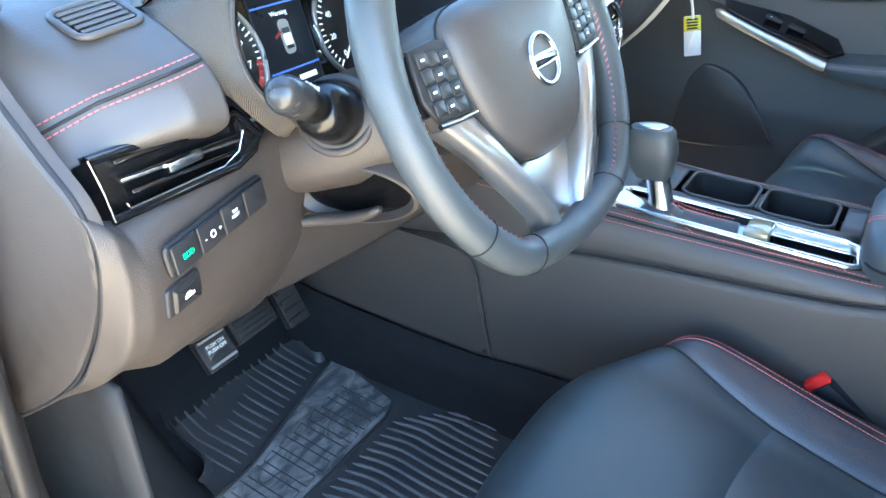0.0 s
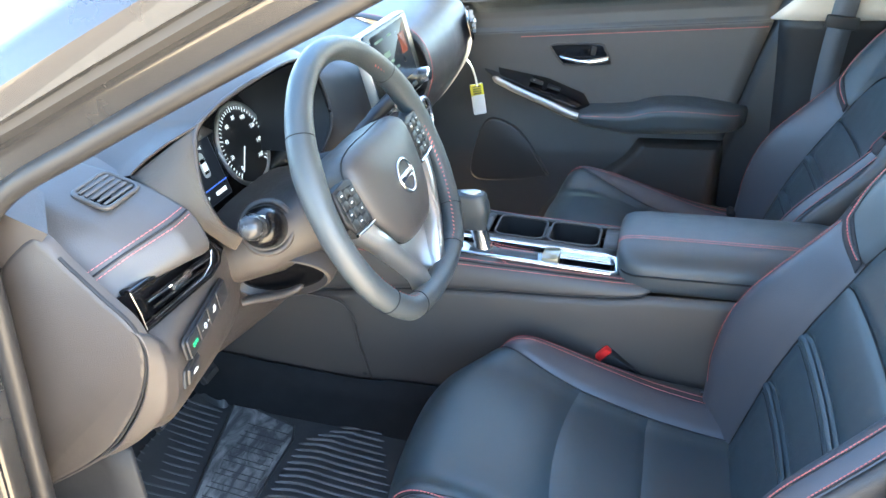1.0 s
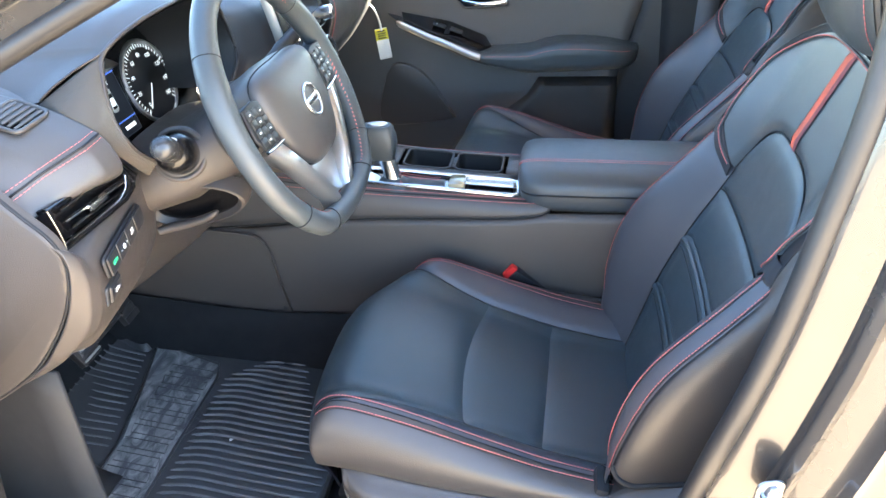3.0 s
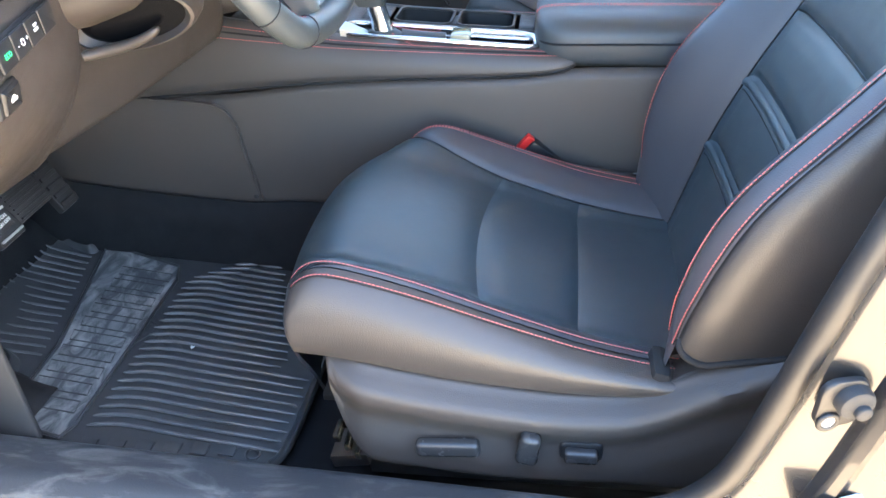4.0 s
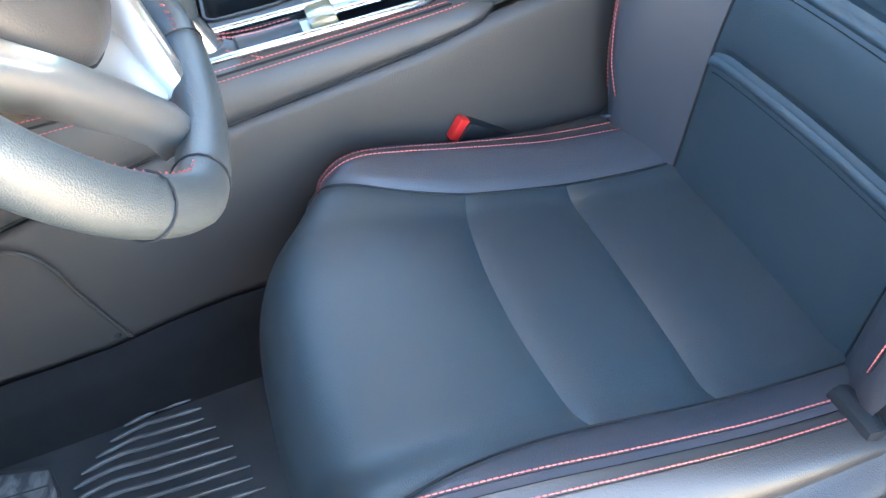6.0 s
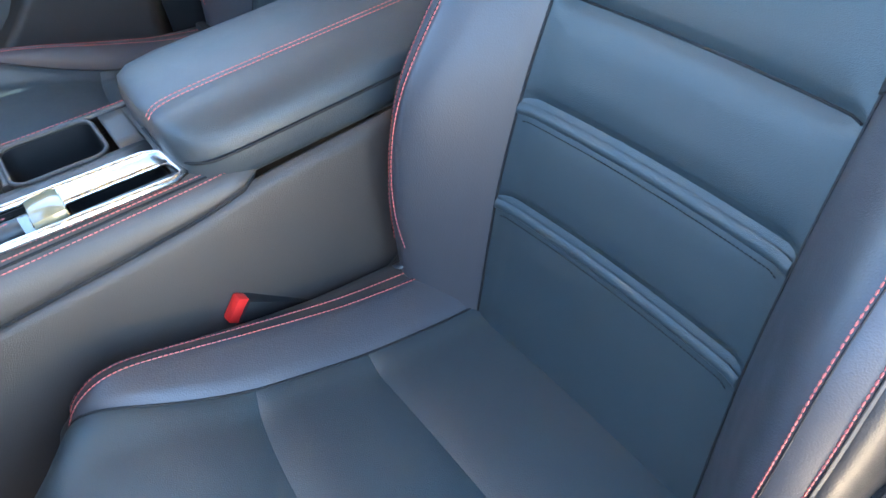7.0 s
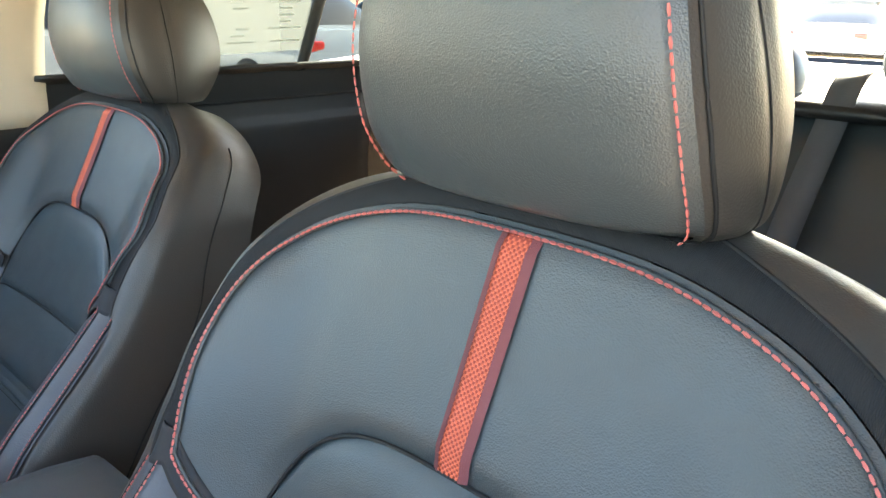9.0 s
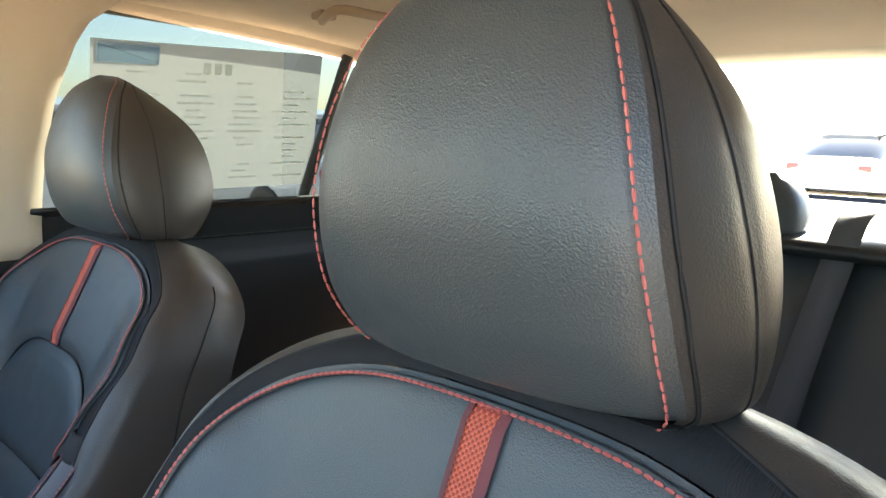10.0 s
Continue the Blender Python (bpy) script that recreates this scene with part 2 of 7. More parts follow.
def plate(name, outline, depth, mat, parent=None, label="", bevel=0.003, m=None):
    """A flat outline in x, y pushed down by depth, its upper rim rounded; m places it."""
    bm = bmesh.new()
    f = bm.faces.new([bm.verts.new((p[0], p[1], 0)) for p in outline])
    if f.normal.z < 0:
        f.normal_flip()
    ext = bmesh.ops.extrude_face_region(bm, geom=[f])
    top = [v for v in ext["geom"] if isinstance(v, bmesh.types.BMVert)]
    for v in top:
        v.co.z += depth
    bmesh.ops.recalc_face_normals(bm, faces=bm.faces)
    if bevel:
        es = [e for e in bm.edges if all(v in top for v in e.verts)]
        bmesh.ops.bevel(bm, geom=es, offset=bevel, segments=2, profile=0.5, affect="EDGES")
    if m:
        bm.transform(m)
    for f in bm.faces:
        f.smooth = True
    for e in bm.edges:
        if len(e.link_faces) == 2 and e.calc_face_angle(0) > radians(45):
            e.smooth = False
    me = bpy.data.meshes.new(name)
    bm.to_mesh(me)
    bm.free()
    me.materials.append(mat)
    ob = new(name, me)
    if parent:
        ob.parent = parent
    if label:
        ob["label"] = label
    return ob


def frame_axes(origin, right, up):
    """A pose whose x runs along right, y along up and z out of the face."""
    r = Vector(right).normalized()
    u = Vector(up)
    u = (u - r * u.dot(r)).normalized()
    n = r.cross(u)
    return Matrix(((r.x, u.x, n.x, origin[0]), (r.y, u.y, n.y, origin[1]), (r.z, u.z, n.z, origin[2]), (0, 0, 0, 1)))


def rounded(w, h, r, n=4):
    out = []
    for cx, cy, a in ((w / 2 - r, h / 2 - r, 0), (-w / 2 + r, h / 2 - r, 90), (-w / 2 + r, -h / 2 + r, 180), (w / 2 - r, -h / 2 + r, 270)):
        for i in range(n + 1):
            t = radians(a + 90 * i / n)
            out.append((cx + r * math.cos(t), cy + r * math.sin(t)))
    return out


def disc(r, n=32, sx=1.0):
    return [(r * sx * math.cos(2 * math.pi * i / n), r * math.sin(2 * math.pi * i / n)) for i in range(n)]


def ring(name, r, w, mat, parent, m, n=40, sy=1.0, label=""):
    pts = [m @ Vector((r * math.cos(2 * math.pi * i / n), r * sy * math.sin(2 * math.pi * i / n), 0)) for i in range(n)]
    return tube(name, pts, w, mat, parent, label, n=10, closed=True)


def lettering(name, text, size, mat, parent, m, label=""):
    cu = bpy.data.curves.new(name, "FONT")
    cu.body = text
    cu.size = size
    cu.align_x = "CENTER"
    cu.align_y = "CENTER"
    cu.extrude = 0.0002
    tmp = bpy.data.objects.new(name, cu)
    scene.collection.objects.link(tmp)
    me = bpy.data.meshes.new_from_object(tmp.evaluated_get(bpy.context.evaluated_depsgraph_get()))
    bpy.data.objects.remove(tmp)
    me.transform(m)
    me.materials.clear()
    me.materials.append(mat)
    ob = new(name, me)
    ob.parent = parent
    if label:
        ob["label"] = label
    return ob


def smooth01(t):
    t = min(max(t, 0.0), 1.0)
    return t * t * (3 - 2 * t)


# ---- seats ----
SX = -0.37
BACK_C = [(0.13, -0.018), (0.174, -0.032), (0.229, -0.049), (0.307, -0.075), (0.40, -0.116), (0.468, -0.15), (0.507, -0.169), (0.545, -0.186), (0.601, -0.206), (0.66, -0.232), (0.69, -0.245), (0.727, -0.261), (0.76, -0.275)]
BOL_H = [(0.13, 0.045), (0.20, 0.06), (0.27, 0.077), (0.303, 0.083), (0.345, 0.09), (0.387, 0.092), (0.429, 0.084), (0.509, 0.054), (0.544, 0.041), (0.58, 0.034), (0.62, 0.024), (0.66, 0.018), (0.69, 0.006), (0.73, 0.0)]
BACK_W = [(0.12, 0.150), (0.27, 0.148), (0.43, 0.147), (0.52, 0.146)]


def groove(d, w=0.007, depth=0.0045):
    return depth * math.exp(-(d / w) ** 2)


CREST = [(0.13, 0.210), (0.18, 0.222), (0.26, 0.239), (0.35, 0.248), (0.44, 0.248), (0.53, 0.244), (0.555, 0.241), (0.58, 0.236), (0.63, 0.222)]


def back_y(x, z):
    a = smooth01((abs(x) - 0.13) / 0.09)
    over = max(0.0, abs(x) - 0.217) / 0.026
    return lerp_table(BACK_C, z) + lerp_table(BOL_H, z) * a - 0.011 * over * over - 0.006 * max(0.0, 1 - (x / 0.15) ** 2) * smooth01((z - 0.15) / 0.1) * smooth01((0.56 - z) / 0.08)


def back_outer(s):
    """The crest line of the backrest, from its lower inner corner over the top to the other side; s from -1 to 1."""
    a = abs(s)
    pts = [(0, 0.734), (0.078, 0.731), (0.135, 0.718), (0.178, 0.698), (0.207, 0.672), (0.2235, 0.622), (0.214, 0.567), (0.243, 0.52), (0.248, 0.44), (0.248, 0.35), (0.239, 0.26), (0.222, 0.18)]
    k = a * (len(pts) - 1)
    i = min(int(k), len(pts) - 2)
    f = k - i
    p0, p1, p2, p3 = [Vector(pts[max(0, min(len(pts) - 1, q))]) for q in (i - 1, i, i + 1, i + 2)]
    if i == 0:
        p0 = Vector((-pts[1][0], pts[1][1]))
    q = 0.5 * (2 * p1 + (p2 - p0) * f + (2 * p0 - 5 * p1 + 4 * p2 - p3) * f * f + (3 * p1 - p0 - 3 * p2 + p3) * f ** 3)
    return Vector((math.copysign(q.x, s), q.y))


BACK_SIL = [(0, 0.752), (0.08, 0.749), (0.142, 0.737), (0.192, 0.718), (0.229, 0.690), (0.249, 0.645), (0.257, 0.590), (0.262, 0.530), (0.264, 0.44), (0.264, 0.35), (0.255, 0.26), (0.236, 0.18)]
SIL_LINE = cr([(x, z, 0) for x, z in BACK_SIL], 111)


def back_sil(s):
    """The widest outline of the backrest, matched to back_outer."""
    k = abs(s) * 110
    i = min(int(k), 109)
    p = SIL_LINE[i].lerp(SIL_LINE[i + 1], k - i)
    return Vector((math.copysign(p.x, s), p.y))


YOKE_S = 6 / 11
KNIT_S = 7.0 / 11


def knit_edge(s):
    """How far round the edge the ribbed fabric reaches."""
    return lerp_table([(0.0, 0.50), (0.08, 0.40), (0.16, 0.27), (0.24, 0.20), (0.34, 0.18), (0.42, 0.18), (0.50, 0.18), (0.57, 0.14), (KNIT_S, 0.0), (1.0, 0.0)], min(1.0, abs(s)))




def insert_top(u):
    return 0.507 + 0.094 * (1 - abs(u) ** 3.6) ** 0.62


def make_headrest(seat):
    """Padded block: front face with seams, side gussets and rear."""
    hx = 0.0
    prof = [(0.745, 0.094), (0.752, 0.101), (0.768, 0.1045), (0.79, 0.1045), (0.815, 0.102), (0.84, 0.098), (0.865, 0.092), (0.89, 0.083), (0.912, 0.071), (0.932, 0.05), (0.942, 0.0)]

    def front(z):
        return lerp_table([(0.745, -0.240), (0.762, -0.227), (0.785, -0.215), (0.83, -0.206), (0.88, -0.212), (0.92, -0.228), (0.945, -0.255)], z)

    def rear(z):
        return lerp_table([(0.745, -0.345), (0.79, -0.365), (0.83, -0.365), (0.88, -0.345), (0.92, -0.298), (0.945, -0.262)], z)
    hr = new("headrest")
    hr.parent = seat
    hr["label"] = "black leather headrest with red seam stitching"
    contour = [Vector((w, z)) for z, w in prof]
    loop = cr(contour, 40)

    def face(u, v):
        i = min(int(v * 39), 38)
        f = v * 39 - i
        p = loop[i].lerp(loop[i + 1], f)
        x = p.x * (2 * u - 1)
        e = abs(2 * u - 1)
        d = (1 - e) * max(p.x, 0.001)
        return (hx + x, front(p.y) - 0.022 * e ** 3 - groove(d, 0.006, 0.004) - 0.012 * smooth01(1 - v * 9), p.y)
    grid("front_pad", face, 40, 46, LEATHER, hr)
    for sg, nm in ((-1, "side_gusset"), (1, "side_gusset")):
        def gus(u, v, sg=sg):
            i = min(int(v * 39), 38)
            p = loop[i].lerp(loop[i + 1], v * 39 - i)
            y0, y1 = front(p.y) - 0.026, rear(p.y)
            out = 0.013 * math.sin(math.pi * min(1, u * 1.02)) ** 0.9 * smooth01(1.25 - v)
            g = groove(u * 0.1, 0.006, 0.003) + groove((u - 0.40) * 0.1, 0.004, 0.0015)
            sh = p.x - 0.014 * u * u
            return (hx + sg * (max(0, sh) + out - g), y0 + (y1 - y0) * u, p.y)
        grid(nm, gus, 20, 46, SIDE, hr)

    def rearp(u, v):
        i = min(int(v * 39), 38)
        p = loop[i].lerp(loop[i + 1], v * 39 - i)
        x = max(0, p.x - 0.014) * (2 * u - 1)
        return (hx + x, rear(p.y) - 0.012 * (1 - (2 * u - 1) ** 2), p.y)
    grid("rear_pad", rearp, 16, 30, SIDE, hr)

    def under(u, v):
        x = 0.097 * (2 * u - 1)
        return (hx + x, -0.25 + (-0.335 + 0.25) * v, 0.749 - 0.006 * math.sin(math.pi * v))
    grid("underside", under, 8, 8, SIDE, hr)
    for sg in (-1, 1):
        ln = [Vector((hx + sg * (p.x + 0.0005 - 0.004), front(p.y) - 0.0175, p.y)) for p in loop[:38]]
        stitching("seam_stitching", ln, hr, step=0.0062, length=0.005, r=0.0006)
        ln2 = [Vector(gus(0.055, q / 39, sg)) + Vector((sg * 0.0012, 0, 0)) for q in range(37)]
        tube("seam_piping", ln2, 0.0011, PIPING, hr, n=6)
    for sg in (-1, 1):
        ln3 = [Vector(gus(0.40, q / 39, sg)) + Vector((sg * 0.0004, 0, 0)) for q in range(36)]
        tube("gusset_seam", ln3, 0.0006, PIPING, hr, n=5)
        tube("post", [(hx + sg * 0.062, -0.30, 0.66), (hx + sg * 0.062, -0.297, 0.77)], 0.006, CHROME, hr, "steel headrest post")
        ring("post_collar", 0.0095, 0.003, DARK, hr, Matrix.Translation((hx + sg * 0.062, -0.30, 0.735)), n=18)
    return hr


CUSH = [(-0.05, 0.138), (-0.03, 0.143), (0.03, 0.153), (0.11, 0.172), (0.17, 0.192), (0.225, 0.212), (0.30, 0.24), (0.36, 0.257), (0.405, 0.264), (0.435, 0.255), (0.457, 0.232), (0.468, 0.195), (0.468, 0.15), (0.46, 0.11), (0.45, 0.07)]
CUSH_L = cr([(0, a, b) for a, b in CUSH], 141)


def cush_full(k):
    return 0.209 - 0.05 * smooth01((k - 0.72) / 0.28) - 0.012 * smooth01((0.12 - k) / 0.12)


def cush_half(k):
    """Half the width of the insert: it spreads to the stitched edge at the front."""
    return min(0.156 + 0.05 * smooth01((k - 0.34) / 0.30), cush_full(k) - 0.006)


def cush_point(u, k, outer=-1):
    """k: place along the middle line (0 to 1), u: across (-1 to 1); the corner on the outer side is squarer."""
    i = min(int(k * 140), 139)
    p = CUSH_L[i].lerp(CUSH_L[i + 1], k * 140 - i)
    d = (CUSH_L[min(i + 2, 140)] - CUSH_L[max(i - 1, 0)]).normalized()
    n = Vector((0, -d.z, d.y))
    x = u * cush_full(k)
    a = smooth01((abs(x) - 0.125) / 0.085)
    out = u * outer > 0
    rise = 0.04 * a * (1 - smooth01((k - (0.56 if out else 0.44)) / 0.2))
    front = smooth01((k - 0.42) / 0.25)
    p = p + Vector((0, -0.062 * abs(u) ** 2.8 * front * (0.28 if out else 1.0), -0.022 * abs(u) ** 4 * front * (1 - smooth01((k - 0.75) / 0.2)) * (0.0 if out else 1.0)))
    crown = 0.008 * (1 - (x / 0.2) ** 2)
    return Vector((x, p.y, p.z)) + n * (rise + crown), n


def k_of_y(y):
    best = min(range(100), key=lambda i: abs(CUSH_L[i].y - y))
    return best / 140


def make_seat(name, label, switches, group, outer, recline=0.0):
    seat = empty(name, label, "car seat", group)
    back = new("backrest")
    back.parent = seat
    levels = [0.13, 0.294, 0.387, 0.473]
    for i, z0 in enumerate(levels):
        top = i == 3

        def panel(u, v, z0=z0, i=i, top=top):
            uu = 2 * u - 1
            z1 = insert_top(uu) if top else levels[i + 1]
            z = z0 + (z1 - z0) * v
            w = lerp_table(BACK_W, z)
            x = uu * w
            d = min((1 - abs(uu)) * w, (z - z0) if i else 1, (z1 - z))
            return (x, back_y(x, z) - groove(d, 0.006, 0.005) + 0.003 * smooth01(d / 0.03), z)
        grid("back_panel", panel, 44, 26 if not top else 30, INSERT, back)
        if i in (1, 2):
            # raised quilted cord just under each of the two lower seams
            def cord(u, v, z0=z0):
                x = (2 * u - 1) * 0.146
                z = z0 - 0.002 - 0.0105 * v
                return (x, back_y(x, z) + 0.002 + 0.0028 * math.sin(math.pi * v) - 0.004 * smooth01((abs(x) - 0.135) / 0.011), z)
            grid("seam_band", cord, 40, 8, INSERT, back)
            stitching("seam_stitching", [Vector((x, back_y(x, z0 - 0.0165) + 0.0032, z0 - 0.0165)) for x in [(-0.14 + 0.28 * q / 40) for q in range(41)]], back, mat=PIPING, step=0.004, length=0.003, r=0.0006, label="black stitching")

    def yoke(u, v):
        s = (2 * u - 1)
        o = back_outer(s * YOKE_S)
        uu = s
        w = 0.146
        ang = abs(s)
        if ang < 0.80:
            q = ang / 0.80
            ix = math.copysign(w * min(1, q ** 0.9), s)
            iz = insert_top(min(1, abs(ix) / w))
        else:
            ix = math.copysign(w, s)
            iz = 0.507
        x, z = ix + (o.x - ix) * v, iz + (o.y - iz) * v
        do = (1 - v) * (o - Vector((ix, iz))).length
        di = v * (o - Vector((ix, iz))).length
        return (x, back_y(x, z) - groove(do, 0.006, 0.003) - groove(di, 0.006, 0.004) + 0.003 * smooth01(di / 0.02), z)
    grid("yoke", yoke, 90, 24, LEATHER, back)
    for sg in (-1, 1):
        def bol(u, v, sg=sg):
            zt = 0.512 + 0.070 * u
            z = 0.13 + (zt - 0.13) * v
            w = lerp_table(BACK_W, z)
            # crest width at this height
            cw = lerp_table(CREST, z)
            x = w + (cw - w) * u
            d = u * (cw - w)
            return (sg * x, back_y(x, z) - groove(d, 0.006, 0.005) - 0.012 * smooth01(1 - (zt - z) / 0.028), z)
        grid("bolster", bol, 26, 50, BOLSTER, back)
    # one wrap round the edge of the backrest: ribbed fabric beside the yoke, leather behind it

    def wrap(s, v):
        o, q = back_outer(s), back_sil(s)
        y0 = back_y(o.x, o.y)
        th = min(1, v / 0.5) * math.pi / 2
        f = math.sin(th) - 0.10 * smooth01((v - 0.62) / 0.38)
        x, z = o.x + (q.x - o.x) * f, o.y + (q.y - o.y) * f
        yb = -0.17 - 0.42 * (o.y - 0.2) + 0.05 * smooth01((0.3 - o.y) / 0.2) + 0.03 * smooth01((o.y - 0.45) / 0.2)
        y = y0 - 0.04 * (1 - math.cos(th)) - 0.002
        if v > 0.5:
            y += (yb - y) * ((v - 0.5) / 0.5)
        z -= 0.020 * smooth01((v - 0.45) / 0.55) * smooth01((0.5 - abs(s)) / 0.15)
        x -= math.copysign(groove(v * 0.2, 0.006, 0.003) + groove((v - knit_edge(s)) * 0.2, 0.005, 0.002), x) * smooth01((abs(s) - 0.3) / 0.1)
        return Vector((x, y, z))

    def top_cover(u, v):
        s = (2 * u - 1) * KNIT_S
        return wrap(s, knit_edge(s) * v)
    grid("top_cover", top_cover, 90, 14, KNIT, back, "black ribbed fabric cover")

    def side_end(v):
        return lerp_table([(0.0, 0.925), (0.1, 0.932), (0.2, 0.938), (0.3, 0.943), (0.45, 0.946), (0.6, 0.937), (0.8, 0.925), (1.0, 0.92)], v)

    def side_wrap(u, v):
        s = (2 * u - 1) * side_end(v)
        k = knit_edge(s)
        return wrap(s, k + (1 - k) * v)
    grid("side_panel", side_wrap, 150, 22, SIDE, back, "leather side and shoulder of the backrest")
    tube("shoulder_seam", [wrap((2 * q / 90 - 1) * KNIT_S, knit_edge((2 * q / 90 - 1) * KNIT_S)) for q in range(91)], 0.0012, PIPING, back, n=6)
    for sg in (-1, 1):
        tube("side_seam", [wrap(sg * (0.30 + 0.68 * q / 50), 0.70 + 0.04 * math.sin(3 * q / 50)) + Vector((sg * 0.0006, 0, 0.0003)) for q in range(51)], 0.0009, PIPING, back, n=5)

    def shell(u, v):
        z = 0.17 + 0.535 * v
        cw = lerp_table([(0.17, 0.225), (0.5, 0.232), (0.61, 0.21), (0.67, 0.165), (0.705, 0.09)], z)
        x = (2 * u - 1) * cw
        return (x, -0.17 - 0.42 * (z - 0.2) + 0.05 * smooth01((0.3 - z) / 0.2) + 0.03 * smooth01((z - 0.45) / 0.2) - 0.015 * (1 - (2 * u - 1) ** 2), z)
    grid("back_shell", shell, 16, 20, SIDE, back)
    # edges: stitched yoke and flap
    yl = [back_outer((q / 120 * 2 - 1) * YOKE_S) for q in range(121)]
    yl = [Vector((p.x * 0.985, back_y(p.x * 0.985, p.y - 0.003) + 0.0068, p.y - 0.003)) for p in yl]
    arm_l = []
    for q in range(13):
        x, z = 0.152 + 0.057 * q / 12, 0.512 + 0.044 * (q / 12) ** 1.15
        arm_l.append(Vector((x, back_y(x, z) + 0.0068, z)))
    seam = arm_l[:-1] + [p for p in reversed(yl)][3:-3] + [Vector((-p.x, p.y, p.z)) for p in reversed(arm_l[:-1])]
    stitching("yoke_stitching", seam, back, step=0.0052, length=0.0042, r=0.0008)
    tube("yoke_piping", [p + Vector((0, -0.0028, 0.0)) for p in seam], 0.0018, LEATHER, back, n=8)
    for sg in (-1, 1):
        def flap(u, v, sg=sg):
            x = 0.147 + 0.103 * u
            z = 0.509 + 0.056 * min(1, u / 0.62) - 0.004 * max(0, u - 0.62) / 0.38 - 0.025 * v * (0.6 + 0.55 * u)
            return (sg * x, back_y(x, z) + 0.003 - 0.002 * v - 0.007 * smooth01((u - 0.75) / 0.25), z)
        grid("flap", flap, 24, 6, FLAP, back, "dark fabric flap below the yoke", thick=0.002)
        for off, z1 in ((0.004, 0.54), (0.026, 0.545)):
            ln = []
            for q in range(60):
                z = 0.235 + (z1 - 0.235) * q / 59
                cw = lerp_table(CREST, z) - off
                ln.append(Vector((sg * cw, back_y(cw, z) + (0.0008 if off < 0.01 else 0.0018), z)))
            stitching("bolster_stitching", ln, back)
            tube("seam_piping", [p + Vector((sg * 0.0022, -0.0012, 0)) for p in ln], 0.0008, PIPING, back, n=6)
        ln = []
        for q in range(50):
            z = 0.135 + (0.508 - 0.135) * q / 49
            w = lerp_table(BACK_W, z)
            ln.append(Vector((sg * w, back_y(w, z) - 0.0042, z)))
        tube("seam_piping", ln, 0.0013, PIPING, back, n=6)
    # dark seam lines of the insert
    arc = []
    for q in range(61):
        uu = -1 + 2 * q / 60
        x, z = uu * 0.146, insert_top(uu) + 0.0005
        arc.append(Vector((x, back_y(x, z) - 0.0022, z)))
    tube("seam_piping", arc, 0.0014, PIPING, back, n=6)
    tube("seam_piping", [Vector((x, back_y(x, 0.473) - 0.0026, 0.473)) for x in [-0.144 + 0.288 * q / 30 for q in range(31)]], 0.0012, PIPING, back, n=6)
    for sg in (-1, 1):
        tube("felt_edge", [wrap(sg * side_end(0.04 * q), 0.04 * q) + Vector((sg * 0.001, 0, -0.001)) for q in range(21)], 0.0038, FELT, back, "black felt edge under the backrest side", n=8)
    # centre strap
    def strap(u, v, w=0.0095, lift=0.003):
        x = (2 * u - 1) * w * (1 + 0.12 * v)
        z = 0.6045 + (0.731 - 0.6045) * v
        return (x, back_y(x, z) + lift - 0.002 + 0.004 * smooth01(v / 0.12) - 0.004 * smooth01((v - 0.93) / 0.07), z)
    st = grid("centre_strap", strap, 6, 30, STRAPBASE, back, "orange woven centre strap", thick=0.002)
    vs, fs = [], []
    for i in range(11):
        for j in range(78):
            if (i + j) % 2:
                continue
            o = len(vs)
            for du, dv, h in ((-0.55, -0.55, 0), (0.55, -0.55, 0), (0.55, 0.55, 0), (-0.55, 0.55, 0), (0, 0, 1)):
                a = Vector(strap((i + 0.5 + du) / 11, (j + 0.5 + dv) / 78))
                vs.append(a + Vector((0, 0.0012 + 0.0007 * h, 0)))
            fs += [(o, o + 1, o + 4), (o + 1, o + 2, o + 4), (o + 2, o + 3, o + 4), (o + 3, o, o + 4)]
    mesh("weave", vs, fs, ORANGE, st, "orange woven threads")
    for sg in (-1, 1):
        def edge_band(u, v, sg=sg):
            a, y, z = strap(1, v)
            x = sg * (0.0076 + 0.0050 * u) * (1 + 0.12 * v)
            return (x, y + 0.0026 - 0.0025 * u, z)
        grid("strap_edge", edge_band, 3, 30, MAROON, st, "maroon strap edge")
    hr = make_headrest(seat)
    lean = Matrix.Translation((0, 0, 0.13)) @ Matrix.Rotation(radians(recline), 4, "X") @ Matrix.Translation((0, 0, -0.13))
    back.matrix_basis = lean
    hr.matrix_basis = lean

    # cushion
    cush = new("cushion")
    cush.parent = seat
    k2, k1 = k_of_y(0.11), k_of_y(0.225)
    spans = [(0.02, k2, 0), (k2, k1, 1), (k1, 1.0, 2)]
    for a, b, idx in spans:
        def pan(u, v, a=a, b=b, idx=idx):
            uu = 2 * u - 1
            bow = 0.018 * (1 - uu * uu)
            a2 = a + (bow if idx == 2 else 0)
            b2 = b + (bow if idx == 1 else 0)
            k = a2 + (b2 - a2) * v
            half = cush_half(k)
            full = cush_full(k)
            p, n = cush_point(uu * half / full, k, outer)
            d = min((1 - abs(uu)) * half, (k - a2) * 0.75 if idx else 1, (b2 - k) * 0.75 if idx < 2 else 1)
            return p - n * (groove(d, 0.005, 0.004)) + n * 0.003 * smooth01(d / 0.03)
        grid("cushion_panel", pan, 40, 20 if idx < 2 else 48, INSERT, cush)
